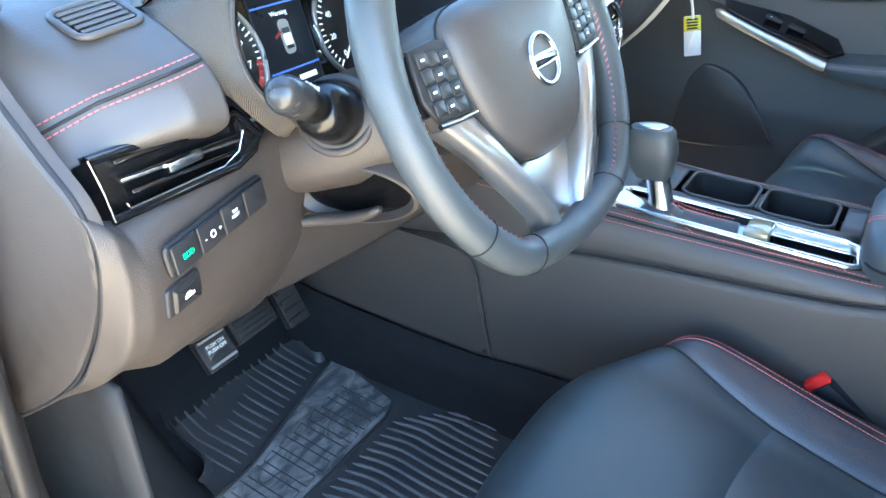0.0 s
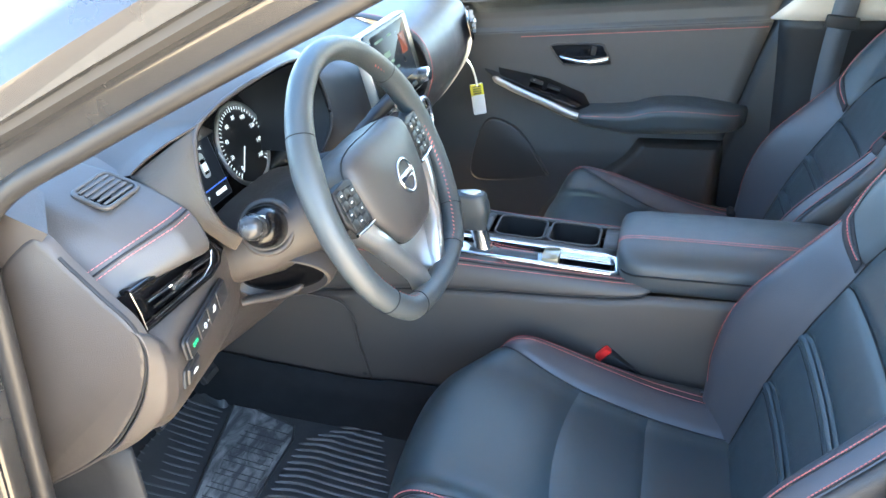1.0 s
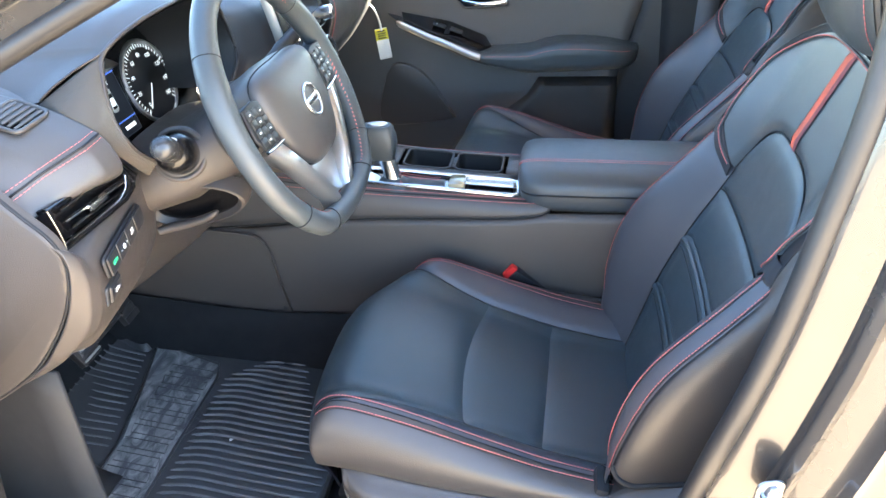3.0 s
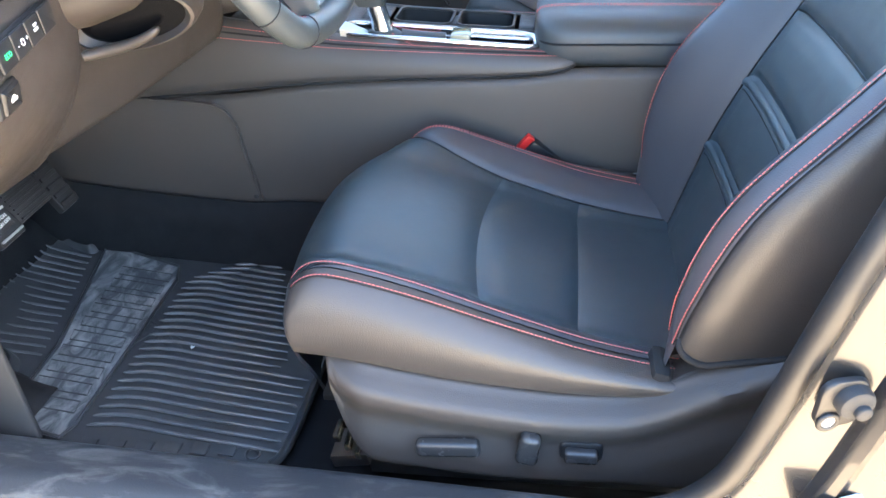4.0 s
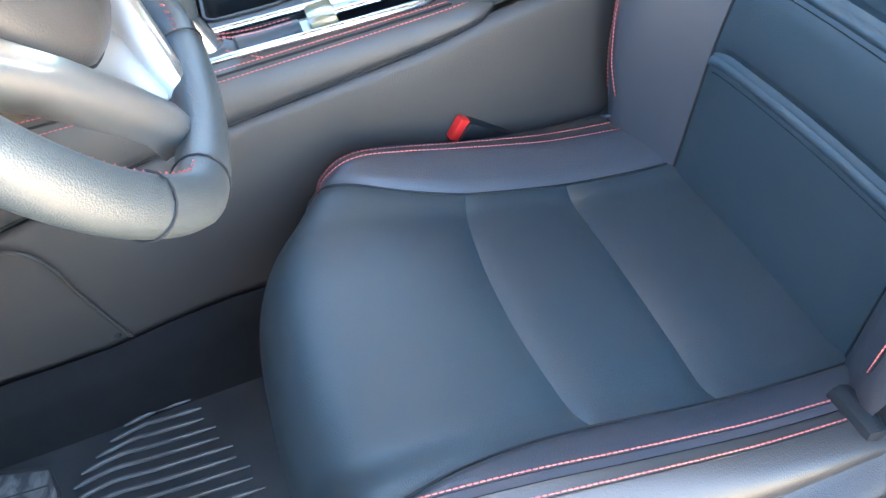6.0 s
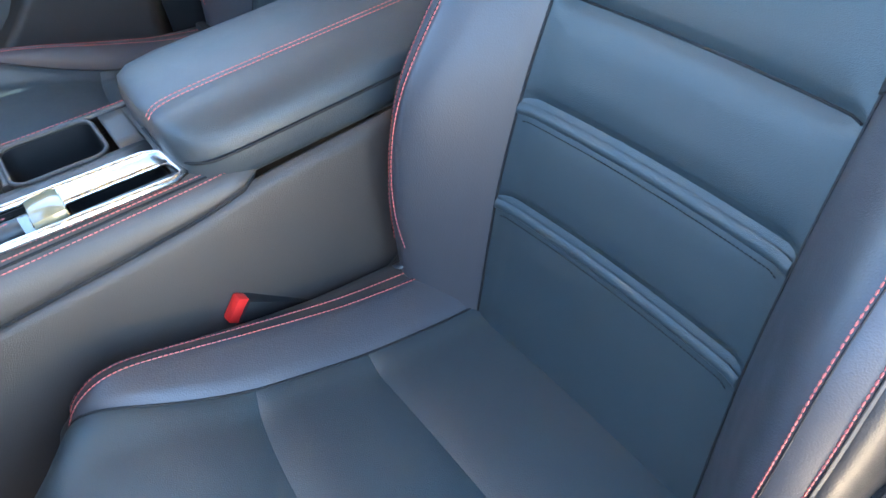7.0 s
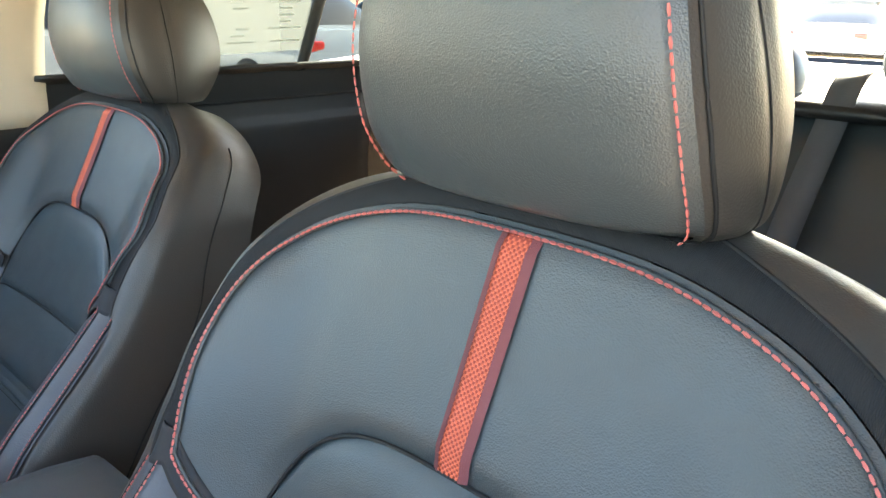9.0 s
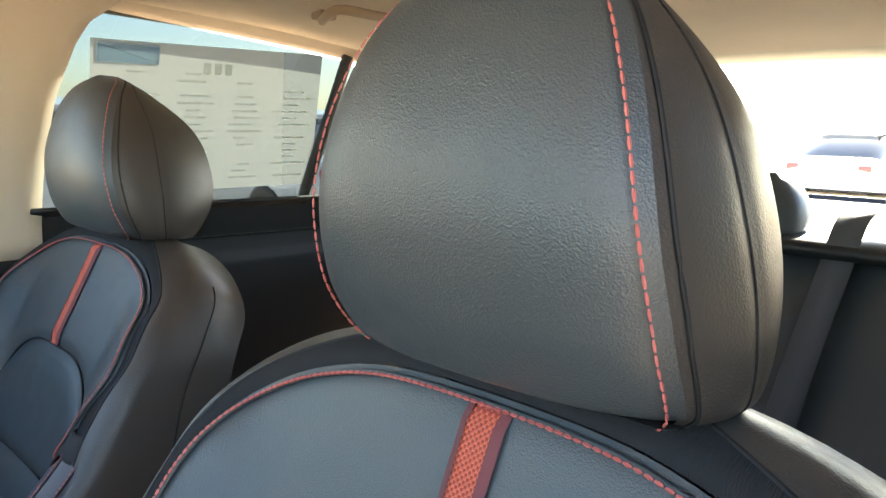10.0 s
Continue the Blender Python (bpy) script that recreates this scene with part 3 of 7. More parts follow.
    for sg in (-1, 1):
        def cb(u, v, sg=sg):
            k = 0.03 + 0.97 * v
            full = cush_full(k)
            half = cush_half(k)
            x = half + (full - half) * u
            p, n = cush_point(sg * x / full, k, outer)
            return p - n * groove(u * (full - half), 0.005, 0.004)
        grid("cushion_bolster", cb, 12, 70, BOLSTER, cush)

        def cs(u, v, sg=sg):
            k = 0.045 + 0.755 * v
            p, n = cush_point(sg, k, outer)
            f = smooth01((k - 0.62) / 0.2)
            zb = lerp_table([(0.0, 0.166), (0.044, 0.166), (0.071, 0.166), (0.14, 0.168), (0.258, 0.18), (0.378, 0.202), (0.46, 0.21)], p.y)
            yb = p.y * (1 - f) + (0.372 + 0.02 * smooth01((k - 0.8) / 0.2)) * f
            xb = sg * (0.242 - 0.035 * f)
            zb = zb * (1 - f) + min(zb, p.z) * f
            b = Vector((xb, yb, zb))
            q = p.lerp(b, u)
            bul = math.sin(math.pi * min(1, u)) ** 0.8 * 0.02
            return (q.x + sg * bul, q.y, q.z + bul * 0.5 - groove(u * 0.1, 0.006, 0.003) * 0.5)
        grid("cushion_side", cs, 16, 70, SIDE, cush)
        ln = []
        for q in range(60):
            k = 0.04 + 0.72 * q / 59
            full = cush_full(k)
            half = cush_half(k)
            p, n = cush_point(sg * half / full, k, outer)
            ln.append(p - n * 0.0034)
        tube("seam_piping", ln, 0.0013, PIPING, cush, n=6)
        for off, kk in ((0.010 if sg == outer else 0.005, 0.645), (-0.012, 0.63)):
            ln = []
            for q in range(70):
                k = 0.075 + (kk - 0.075) * q / 69
                full = cush_full(k)
                p, n = cush_point(sg * (full - off) / full, k, outer)
                if off < 0:
                    p = Vector(cs(0.075, (k - 0.045) / 0.755, sg))
                    n = Vector((sg * 0.8, 0, 0.6))
                ln.append(p + n * 0.0012)
            stitching("cushion_stitching", ln, cush)
            tube("seam_piping", [p + Vector((sg * 0.0022, 0, -0.0012)) for p in ln], 0.0008, PIPING, cush, n=6)
        # felt corner where cushion meets backrest
        if sg == outer:
            box("felt_corner", (0.052, 0.022, 0.068), FELT, cush, pose(sg * 0.216, 0.029, 0.168, 14, 0, 0), 0.0105, "black felt corner piece")
    # closing piece under the backrest
    def gap(u, v):
        x = (2 * u - 1) * 0.2
        return (x, -0.025 - 0.10 * v, 0.137 - 0.02 * math.sin(v * 3))
    grid("crease_cover", gap, 10, 4, INSERT, cush)
    # base trim
    for sg in (-1, 1):
        def trim(u, v, sg=sg):
            y = 0.398 - 0.623 * v
            top = lerp_table([(-0.23, 0.30), (-0.16, 0.275), (-0.094, 0.250), (-0.028, 0.215), (0.03, 0.180), (0.065, 0.168), (0.14, 0.165), (0.258, 0.178), (0.378, 0.20), (0.40, 0.203)], y)
            bot = lerp_table([(-0.23, 0.0), (-0.06, 0.012), (0.016, 0.028), (0.088, 0.032), (0.201, 0.028), (0.298, 0.036), (0.345, 0.042), (0.362, 0.056), (0.378, 0.094), (0.387, 0.146), (0.394, 0.19), (0.40, 0.201)], y)
            z = top + (bot - top) * u
            dz = top - z
            x = 0.238 + 0.03 * smooth01(dz / 0.022) - 0.008 * smooth01((dz - 0.03) / 0.03) + 0.006 * smooth01((dz - 0.06) / 0.04) - 0.03 * smooth01((u - 0.8) / 0.2)
            x -= 0.018 * smooth01((y - 0.345) / 0.05)
            return (sg * x, y, z)
        grid("base_trim", trim, 30, 60, PLASTIC, seat, "grained dark plastic seat base trim", thick=0.003)
        def trim_deck(u, v, sg=sg):
            y = 0.012 - 0.19 * v
            top = lerp_table([(-0.23, 0.30), (-0.16, 0.275), (-0.094, 0.250), (-0.028, 0.215), (0.03, 0.180), (0.065, 0.168)], y)
            return (sg * (0.240 - 0.036 * u), y, top - 0.001 - 0.006 * u)
        if sg == outer:
            grid("trim_deck", trim_deck, 6, 12, PLASTIC, seat, "plastic ledge between cushion and backrest", thick=0.003)
    if switches:
        box("slide_switch", (0.016, 0.074, 0.021), SWITCHCAP, seat, pose(-0.273, 0.253, 0.104, 0, 0, 0) @ pose(0, 0, 0, -4), 0.0075, seg=4)
        for q in range(5):
            box("grip_ridge", (0.013, 0.002, 0.016), DARK, seat, pose(-0.2735, 0.284 - q * 0.004, 0.102 + 0.0004 * q, -4), 0.0008)
        box("recline_switch", (0.018, 0.026, 0.042), SWITCHCAP, seat, pose(-0.274, 0.162, 0.112, 10), 0.008, taper=(1, 0.9), seg=4)
        plate("lumbar_bezel", rounded(0.048, 0.028, 0.008), 0.004, DARK, seat, m=frame_axes((-0.262, 0.104, 0.102), (0, -1, 0), (0, 0, 1)))
        box("lumbar_switch", (0.013, 0.038, 0.018), SWITCHCAP, seat, pose(-0.271, 0.104, 0.102), 0.006, seg=4)
    # mounting rails
    for sg in (-1, 1):
        box("rail", (0.035, 0.46, 0.025), STEEL, seat, pose(sg * 0.19, 0.14, -0.01), 0.003, "steel seat rail")
        box("rail_foot", (0.05, 0.05, 0.02), STEEL, seat, pose(sg * 0.20, 0.39, 0.015, -10), 0.003)
        for q in range(3):
            box("rail_tab", (0.03, 0.008, 0.012), CHROME, seat, pose(sg * 0.212, 0.402 - q * 0.012, 0.055 - q * 0.014, -10), 0.002)
    grid("front_skirt", lambda u, v: (0.215 * (2 * u - 1), 0.375 - 0.05 * v, 0.20 - 0.15 * v), 6, 6, DARK, seat, "dark skirt under the cushion front", thick=0.004)

    def pan_under(u, v):
        return (0.2 * (2 * u - 1), 0.42 - 0.5 * v, 0.10)
    grid("seat_pan", pan_under, 4, 4, DARK, seat, thick=0.01)
    return seat


driver_seat = make_seat("car_seat", "black leather car seat, red stitched, beside the open doorway", True, "front seats", -1)
driver_seat.matrix_basis = pose(SX, 0, 0)
passenger_seat = make_seat("car_seat", "black leather car seat, red stitched, beside the closed passenger door", False, "front seats", 1, 3.6)
passenger_seat.matrix_basis = pose(0.405, -0.076, -0.004)


# ---- the car's body ----
def floor_z(y):
    return 0.1494 * (y - 0.656)


def structure(ob, label, category):
    return tagged(ob, label, category, kind="structure")


ASPHALT = material("pale_concrete_paving", (0.48, 0.38, 0.265), 0.85, bump=0.5, bump_scale=60, var=0.15, var_scale=0.8, spec=0.2)
structure(grid("ground", lambda u, v: (-400 + 800 * u, -400 + 800 * v, -0.42), 8, 8, ASPHALT), "sunlit pale concrete parking lot ground", "ground")


def floor_pan(u, v):
    x = -0.70 + 1.40 * u
    y = -1.0 + 2.35 * v
    z = (floor_z(max(y, 0.40)) - 0.022)
    if y > 1.0:
        z += 0.9 * (y - 1.0)
    return (x, y, z - 0.03 * smooth01((0.45 - y) / 0.15))


structure(grid("floor", floor_pan, 14, 48, CARPET, thick=0.01), "black carpeted car floor and toe board", "carpet floor")

# sill
sill = structure(empty("sill", "dusty dark plastic sill cover of the driver's doorway", "door sill"), "", "")


def sill_cover(u, v):
    y = 0.95 - 1.05 * v
    pr = [(-0.672, -0.09), (-0.68, -0.01), (-0.69, 0.0), (-0.72, 0.014), (-0.76, 0.03), (-0.785, 0.024), (-0.80, 0.0)]
    k = u * 6
    i = min(int(k), 5)
    f = k - i
    return (pr[i][0] + (pr[i + 1][0] - pr[i][0]) * f, y, pr[i][1] + (pr[i + 1][1] - pr[i][1]) * f + 0.086 + 0.055 * max(0, y - 0.1))


grid("sill_cover", sill_cover, 18, 40, SILLMAT, sill, thick=0.003)


def sill_paint(u, v):
    y = 1.0 - 1.6 * v
    return (-0.795 - 0.03 * math.sin(u * 3.1), y, 0.10 - 0.40 * u)


grid("sill_panel", sill_paint, 10, 20, PAINT, sill, thick=0.003)

# door opening line, from the sill up the B-pillar, along the roof rail and down the A-pillar
B_LINE = [(-0.735, 0.14, 0.116), (-0.735, 0.08, 0.124), (-0.735, 0.02, 0.142), (-0.735, -0.018, 0.178), (-0.735, -0.04, 0.228), (-0.735, -0.062, 0.312), (-0.735, -0.085, 0.403), (-0.732, -0.108, 0.48), (-0.726, -0.132, 0.571), (-0.715, -0.155, 0.68), (-0.70, -0.177, 0.79), (-0.675, -0.19, 0.90), (-0.645, -0.20, 1.0)]
ROOF_LINE = [(-0.61, -0.16, 1.055), (-0.60, -0.06, 1.075), (-0.605, 0.08, 1.065), (-0.63, 0.20, 1.03)]
A_LINE = [(-0.665, 0.31, 0.98), (-0.695, 0.50, 0.895), (-0.715, 0.64, 0.83), (-0.73, 0.73, 0.785), (-0.74, 0.775, 0.735), (-0.742, 0.785, 0.66), (-0.745, 0.795, 0.56), (-0.745, 0.812, 0.44), (-0.745, 0.83, 0.31), (-0.742, 0.85, 0.20), (-0.735, 0.85, 0.15)]
opening = cr(B_LINE + ROOF_LINE + A_LINE, 220)
tube("door_seal", opening, 0.0125, SEAL, None, n=12)
structure(bpy.data.objects["door_seal"], "black rubber weatherstrip round the driver's doorway", "door seal")


def band(name, pts, offs, mat, parent=None, label=""):
    """A strip along pts; offs: rows of (outward in the yz plane, sideways in x)."""
    n = len(pts)
    cen = Vector((-0.72, 0.30, 0.52))

    def fn(u, v):
        i = min(int(v * (n - 1)), n - 2)
        f = v * (n - 1) - i
        p = pts[i].lerp(pts[i + 1], f)
        d = pts[min(i + 2, n - 1)] - pts[max(i - 1, 0)]
        o = Vector((0, d.z, -d.y))
        o.normalize()
        if o.dot(p - cen) < 0:
            o = -o
        k = u * (len(offs) - 1)
        j = min(int(k), len(offs) - 2)
        g = k - j
        a = offs[j][0] + (offs[j + 1][0] - offs[j][0]) * g
        b = offs[j][1] + (offs[j + 1][1] - offs[j][1]) * g
        return p + o * a + Vector((b, 0, 0))
    return grid(name, fn, (len(offs) - 1) * 3, n - 1, mat, parent, label, angle=35)


b_pillar = structure(empty("b_pillar", "painted metallic grey door pillar with striker", "car pillar"), "", "")
bl = [p.copy() for p in opening[:110]]
band("jamb", bl, [(0.004, -0.004), (0.014, -0.011), (0.052, -0.019), (0.057, -0.031), (0.066, -0.037), (0.074, -0.033), (0.08, -0.036), (0.104, -0.048), (0.112, -0.060), (0.122, -0.058), (0.150, -0.064), (0.158, -0.060), (0.22, -0.066)], PAINT, b_pillar)
band("inner_trim", bl, [(0.0, 0.004), (0.012, 0.02), (0.05, 0.03), (0.16, 0.035)], DARK, b_pillar, "dark plastic inner pillar trim")
a_pillar = structure(empty("a_pillar", "metallic grey painted windscreen pillar with rubber seals", "car pillar"), "", "")
al = [p.copy() for p in opening[128:]]
band("jamb", al, [(0.006, -0.004), (0.016, -0.008), (0.03, -0.014), (0.038, -0.026)], PAINT, a_pillar)
band("seal_channel", al, [(0.036, -0.024), (0.042, -0.03), (0.05, -0.03)], SEAL, a_pillar, "black rubber seal channel")
band("outer_panel", [p.copy() for p in opening[128:186]], [(0.049, -0.028), (0.052, -0.04), (0.075, -0.046), (0.10, -0.036), (0.118, -0.012), (0.125, 0.01)], PAINT, a_pillar)
band("inner_trim", al, [(0.0, 0.004), (0.01, 0.014), (0.03, 0.03), (0.07, 0.05)], PLASTIC, a_pillar, "dark plastic inner pillar trim")
band("hinge_face", [p.copy() for p in opening[184:]], [(0.03, -0.02), (0.09, -0.022), (0.16, -0.02)], PAINT, a_pillar)

# striker and sticker on the B-pillar
striker = empty("door_striker", "steel door striker loop bolted to the pillar", "striker")
STM = frame_axes((-0.782, -0.132, 0.392), (0.25, -1, 0), (0, -0.25, 1))
plate("base", rounded(0.030, 0.060, 0.010), 0.004, STEEL, striker, m=STM)
for q in (-1, 1):
    plate("bolt", disc(0.0075, 6), 0.006, STEEL, striker, m=STM @ Matrix.Translation((0, q * 0.020, 0.004)))
tube("loop", cr([STM @ Vector((-0.008, 0.014, 0.0)), STM @ Vector((-0.010, 0.015, 0.022)), STM @ Vector((-0.008, 0.008, 0.032)), STM @ Vector((-0.008, -0.008, 0.032)), STM @ Vector((-0.010, -0.015, 0.022)), STM @ Vector((-0.008, -0.014, 0.0))], 26), 0.0042, CHROME, striker, "polished steel loop")
stop = empty("door_bump_stop", "dark rubber bump stop and plug in the door pillar", "bump stop")
BMP = frame_axes((-0.757, -0.092, 0.312), (0.25, -1, 0), (0, -0.25, 1))
plate("base", rounded(0.040, 0.052, 0.013), 0.006, SEAL, stop, m=BMP, bevel=0.003)
plate("stop_pad", disc(0.0155, 28), 0.013, KICK, stop, m=BMP @ Matrix.Translation((0.006, 0.007, 0.004)), bevel=0.005)
plate("pad_nub", disc(0.007, 20), 0.005, KICK, stop, m=BMP @ Matrix.Translation((0.009, 0.003, 0.017)), bevel=0.002)
ring("plug_rim", 0.0078, 0.0026, SEAL, stop, BMP @ Matrix.Translation((-0.009, -0.017, 0.007)), n=22)
plate("plug", disc(0.0062, 20), 0.002, WHITE, stop, m=BMP @ Matrix.Translation((-0.009, -0.017, 0.006)), bevel=0.001)
stk = empty("pillar_label", "white paper label with a yellow band stuck on the pillar", "label")
LM = frame_axes((-0.7755, -0.115, 0.185), (0.12, -0.93, 0.36), (0, 0.36, 0.93))
plate("paper", rounded(0.085, 0.06, 0.003), 0.0008, WHITE, stk, m=LM)
plate("yellow_band", rounded(0.058, 0.016, 0.001), 0.0006, YELLOW, stk, m=LM @ Matrix.Translation((0.011, 0.017, 0.0009)))
plate("black_ring", disc(0.009), 0.0006, DARK, stk, m=LM @ Matrix.Translation((-0.03, 0.012, 0.0009)))
for q in range(4):
    plate("text_bar", rounded(0.07, 0.0035, 0.001), 0.0004, DARK, stk, m=LM @ Matrix.Translation((0.0, -0.002 - 0.007 * q, 0.0009)))

# the driver's door, swung wide open on its front hinges
ddoor = structure(empty("driver_door", "open driver's door with dark lining, swung out on its hinges", "car door"), "", "")


def ddoor_skin(u, v):
    pr = [(0.02, 0.70), (0.05, 0.66), (0.055, 0.60), (0.05, 0.50), (0.09, 0.44), (0.09, 0.38), (0.05, 0.34), (0.05, 0.10), (0.03, -0.18), (-0.06, -0.20), (-0.10, 0.10), (-0.11, 0.40), (-0.09, 0.62), (-0.03, 0.70), (0.02, 0.70)]
    k = v * (len(pr) - 1)
    i = min(int(k), len(pr) - 2)
    f = k - i
    return (1.02 * u, -(pr[i][0] + (pr[i + 1][0] - pr[i][0]) * f), pr[i][1] + (pr[i + 1][1] - pr[i][1]) * f)


grid("door_shell", ddoor_skin, 10, 42, DARK, ddoor)
tube("window_frame", cr([(0.02, 0.02, 0.70), (0.30, 0.03, 0.86), (0.62, 0.06, 1.0), (0.88, 0.08, 1.02), (0.98, 0.06, 0.90), (1.0, 0.02, 0.70)], 30), 0.018, SEAL, ddoor)
for z in (0.10, 0.42):
    box("hinge", (0.09, 0.03, 0.05), PAINT, ddoor, pose(-0.02, 0.0, z), 0.006)
ddoor.matrix_basis = pose(-0.84, 1.0, 0.0, 0, 0, 220)

# roof
def headliner(u, v):
    x = -0.62 + 1.24 * u
    y = 0.39 - 1.83 * v
    return (x, y, 1.115 - 0.06 * (abs(x) / 0.62) ** 2.5 - 0.085 * ((y + 0.3) / 1.0) ** 2)


structure(grid("ceiling", headliner, 24, 30, HEADLINER, thick=0.012), "beige fabric headliner", "headliner")


def roofskin(u, v):
    x = -0.66 + 1.32 * u
    y = 0.41 - 1.89 * v
    return (x, y, 1.155 - 0.085 * (abs(x) / 0.66) ** 2.5 - 0.085 * ((y + 0.3) / 1.0) ** 2)


structure(grid("roof", roofskin, 24, 30, PAINT, thick=0.004), "metallic grey painted car roof", "roof")


def windscreen(u, v):
    x = (-0.60 + 1.20 * u) * (1 + 0.13 * v)
    y = 0.35 + 0.85 * v - 0.06 * (2 * u - 1) ** 2
    return (x, y, 1.08 - 0.34 * v - 0.02 * (2 * u - 1) ** 2)


ws = grid("windscreen", windscreen, 16, 12, GLASS)
structure(ws, "clear windscreen glass", "windscreen")


# bonnet, seen past the pillar
def bonnet(u, v):
    x = (2 * u - 1) * 0.74
    y = 1.18 + 0.95 * v
    return (x, y, 0.74 - 0.05 * v - 0.10 * v * v - 0.09 * abs(2 * u - 1) ** 3 + 0.02 * math.exp(-((abs(x) - 0.45) / 0.08) ** 2))


tagged(grid("bonnet", bonnet, 24, 16, PAINT, thick=0.004), "metallic grey bonnet reflecting the sky", "bonnet")


def cowl(u, v):
    return ((2 * u - 1) * 0.74, 1.08 + 0.12 * v, 0.73 - 0.03 * math.sin(3.14 * v) - 0.08 * abs(2 * u - 1) ** 3)


tagged(grid("cowl_panel", cowl, 24, 8, DARK, thick=0.004), "black plastic cowl below the windscreen", "cowl")


def fender(u, v):
    y = 0.90 + 1.2 * v
    return (-0.745 - 0.09 * math.sin(min(1, u * 1.4) * 1.57), y, 0.67 - 0.12 * v * v - 0.02 * v - 0.75 * u * u)


tagged(grid("front_wing", fender, 14, 16, PAINT, thick=0.004), "metallic grey front wing", "wing")


# outer body sides behind the front doors
def body_side(sg, y0):
    def fn(u, v):
        y = y0 - (1.95 + y0) * u if sg < 0 else y0 - (y0 + 1.95) * u
        pr = [(0.70, 0.715), (0.735, 0.70), (0.785, 0.66), (0.80, 0.60), (0.812, 0.50), (0.82, 0.35), (0.815, 0.20), (0.80, 0.05), (0.775, -0.10), (0.74, -0.22)]
        k = v * (len(pr) - 1)
        i = min(int(k), len(pr) - 2)
        f = k - i
        x = pr[i][0] + (pr[i + 1][0] - pr[i][0]) * f
        return (sg * (x - 0.10 * smooth01((-1.2 - y) / 0.9)), y, pr[i][1] + (pr[i + 1][1] - pr[i][1]) * f)
    return fn


for sg, y0, nm in ((-1, -0.30, "driver"), (1, 0.95, "passenger")):
    structure(grid("body_side_" + nm, body_side(sg, y0), 24, 27, PAINT, thick=0.004), "metallic grey painted car body side", "body panel")
structure(grid("rear_body", lambda u, v: (-0.72 + 1.44 * u, -1.84 - 0.25 * v, 0.75 - 0.95 * v * v), 10, 10, PAINT, thick=0.004), "metallic grey painted boot lid", "body panel")

# passenger-side body: window frames and glass
def pillar_sheet(name, rows, mat, label):
    """rows: (z, y0, y1, x)"""
    def fn(u, v):
        k = v * (len(rows) - 1)
        i = min(int(k), len(rows) - 2)
        f = k - i
        a, b = rows[i], rows[i + 1]
        z, y0, y1, x = [a[q] + (b[q] - a[q]) * f for q in range(4)]
        e = 2 * u - 1
        return (x + 0.018 * abs(e) ** 4, y0 + (y1 - y0) * u - 0.075, z + 0.055)
    return structure(grid(name, fn, 10, 12, mat, thick=0.02), label, "car pillar")


pillar_sheet("passenger_pillar", [(0.60, -0.02, -0.31, 0.665), (0.66, -0.09, -0.31, 0.665), (0.75, -0.125, -0.315, 0.655), (0.85, -0.15, -0.33, 0.635), (0.95, -0.16, -0.36, 0.60), (1.0, -0.15, -0.42, 0.575)], HEADLINER, "beige upper trim of the passenger-side centre pillar")
pillar_sheet("passenger_pillar_lower", [(0.0, -0.06, -0.33, 0.69), (0.3, -0.055, -0.32, 0.69), (0.48, -0.05, -0.31, 0.685), (0.61, -0.04, -0.31, 0.67)], DARK, "dark plastic lower trim of the centre pillar")
pillar_sheet("rear_pillar", [(0.66, -0.93, -1.35, 0.64), (0.75, -0.98, -1.40, 0.62), (0.85, -1.0, -1.40, 0.58), (0.95, -0.92, -1.40, 0.54)], HEADLINER, "beige trim of the rear roof pillar")
pillar_sheet("rear_pillar_driver", [(0.50, -0.90, -1.45, -0.68), (0.66, -0.93, -1.40, -0.64), (0.80, -0.98, -1.40, -0.60), (0.95, -0.92, -1.40, -0.54)], HEADLINER, "beige trim of the rear roof pillar")
pillar_sheet("passenger_windscreen_pillar", [(0.66, 0.80, 0.98, 0.70), (0.75, 0.62, 0.80, 0.69), (0.85, 0.45, 0.60, 0.66), (0.98, 0.20, 0.33, 0.61)], HEADLINER, "beige trim of the passenger windscreen pillar")
# roof rail over the passenger windows
def rail_sheet(u, v):
    y = 0.36 - 1.60 * v
    zt = 1.072 - 0.085 * ((y + 0.3) / 1.0) ** 2
    return (0.60 + 0.05 * u, y, zt + 0.01 - 0.045 * u)


structure(grid("roof_rail_passenger", rail_sheet, 6, 30, HEADLINER, thick=0.02), "beige roof rail trim over the passenger windows", "trim")


def rail_sheet_d(u, v):
    y = -0.18 - 1.06 * v
    zt = 1.072 - 0.085 * ((y + 0.3) / 1.0) ** 2
    return (-0.60 - 0.05 * u, y, zt + 0.01 - 0.045 * u)


structure(grid("roof_rail_driver", rail_sheet_d, 6, 30, HEADLINER, thick=0.02), "beige roof rail trim over the rear driver-side window", "trim")


def pane(name, corners, label, mat=None):
    a, b, c, d = [Vector(p) for p in corners]
    ob = grid(name, lambda u, v: a.lerp(b, u).lerp(d.lerp(c, u), v), 4, 4, mat or GLASS)
    structure(ob, label, "window")
    return ob


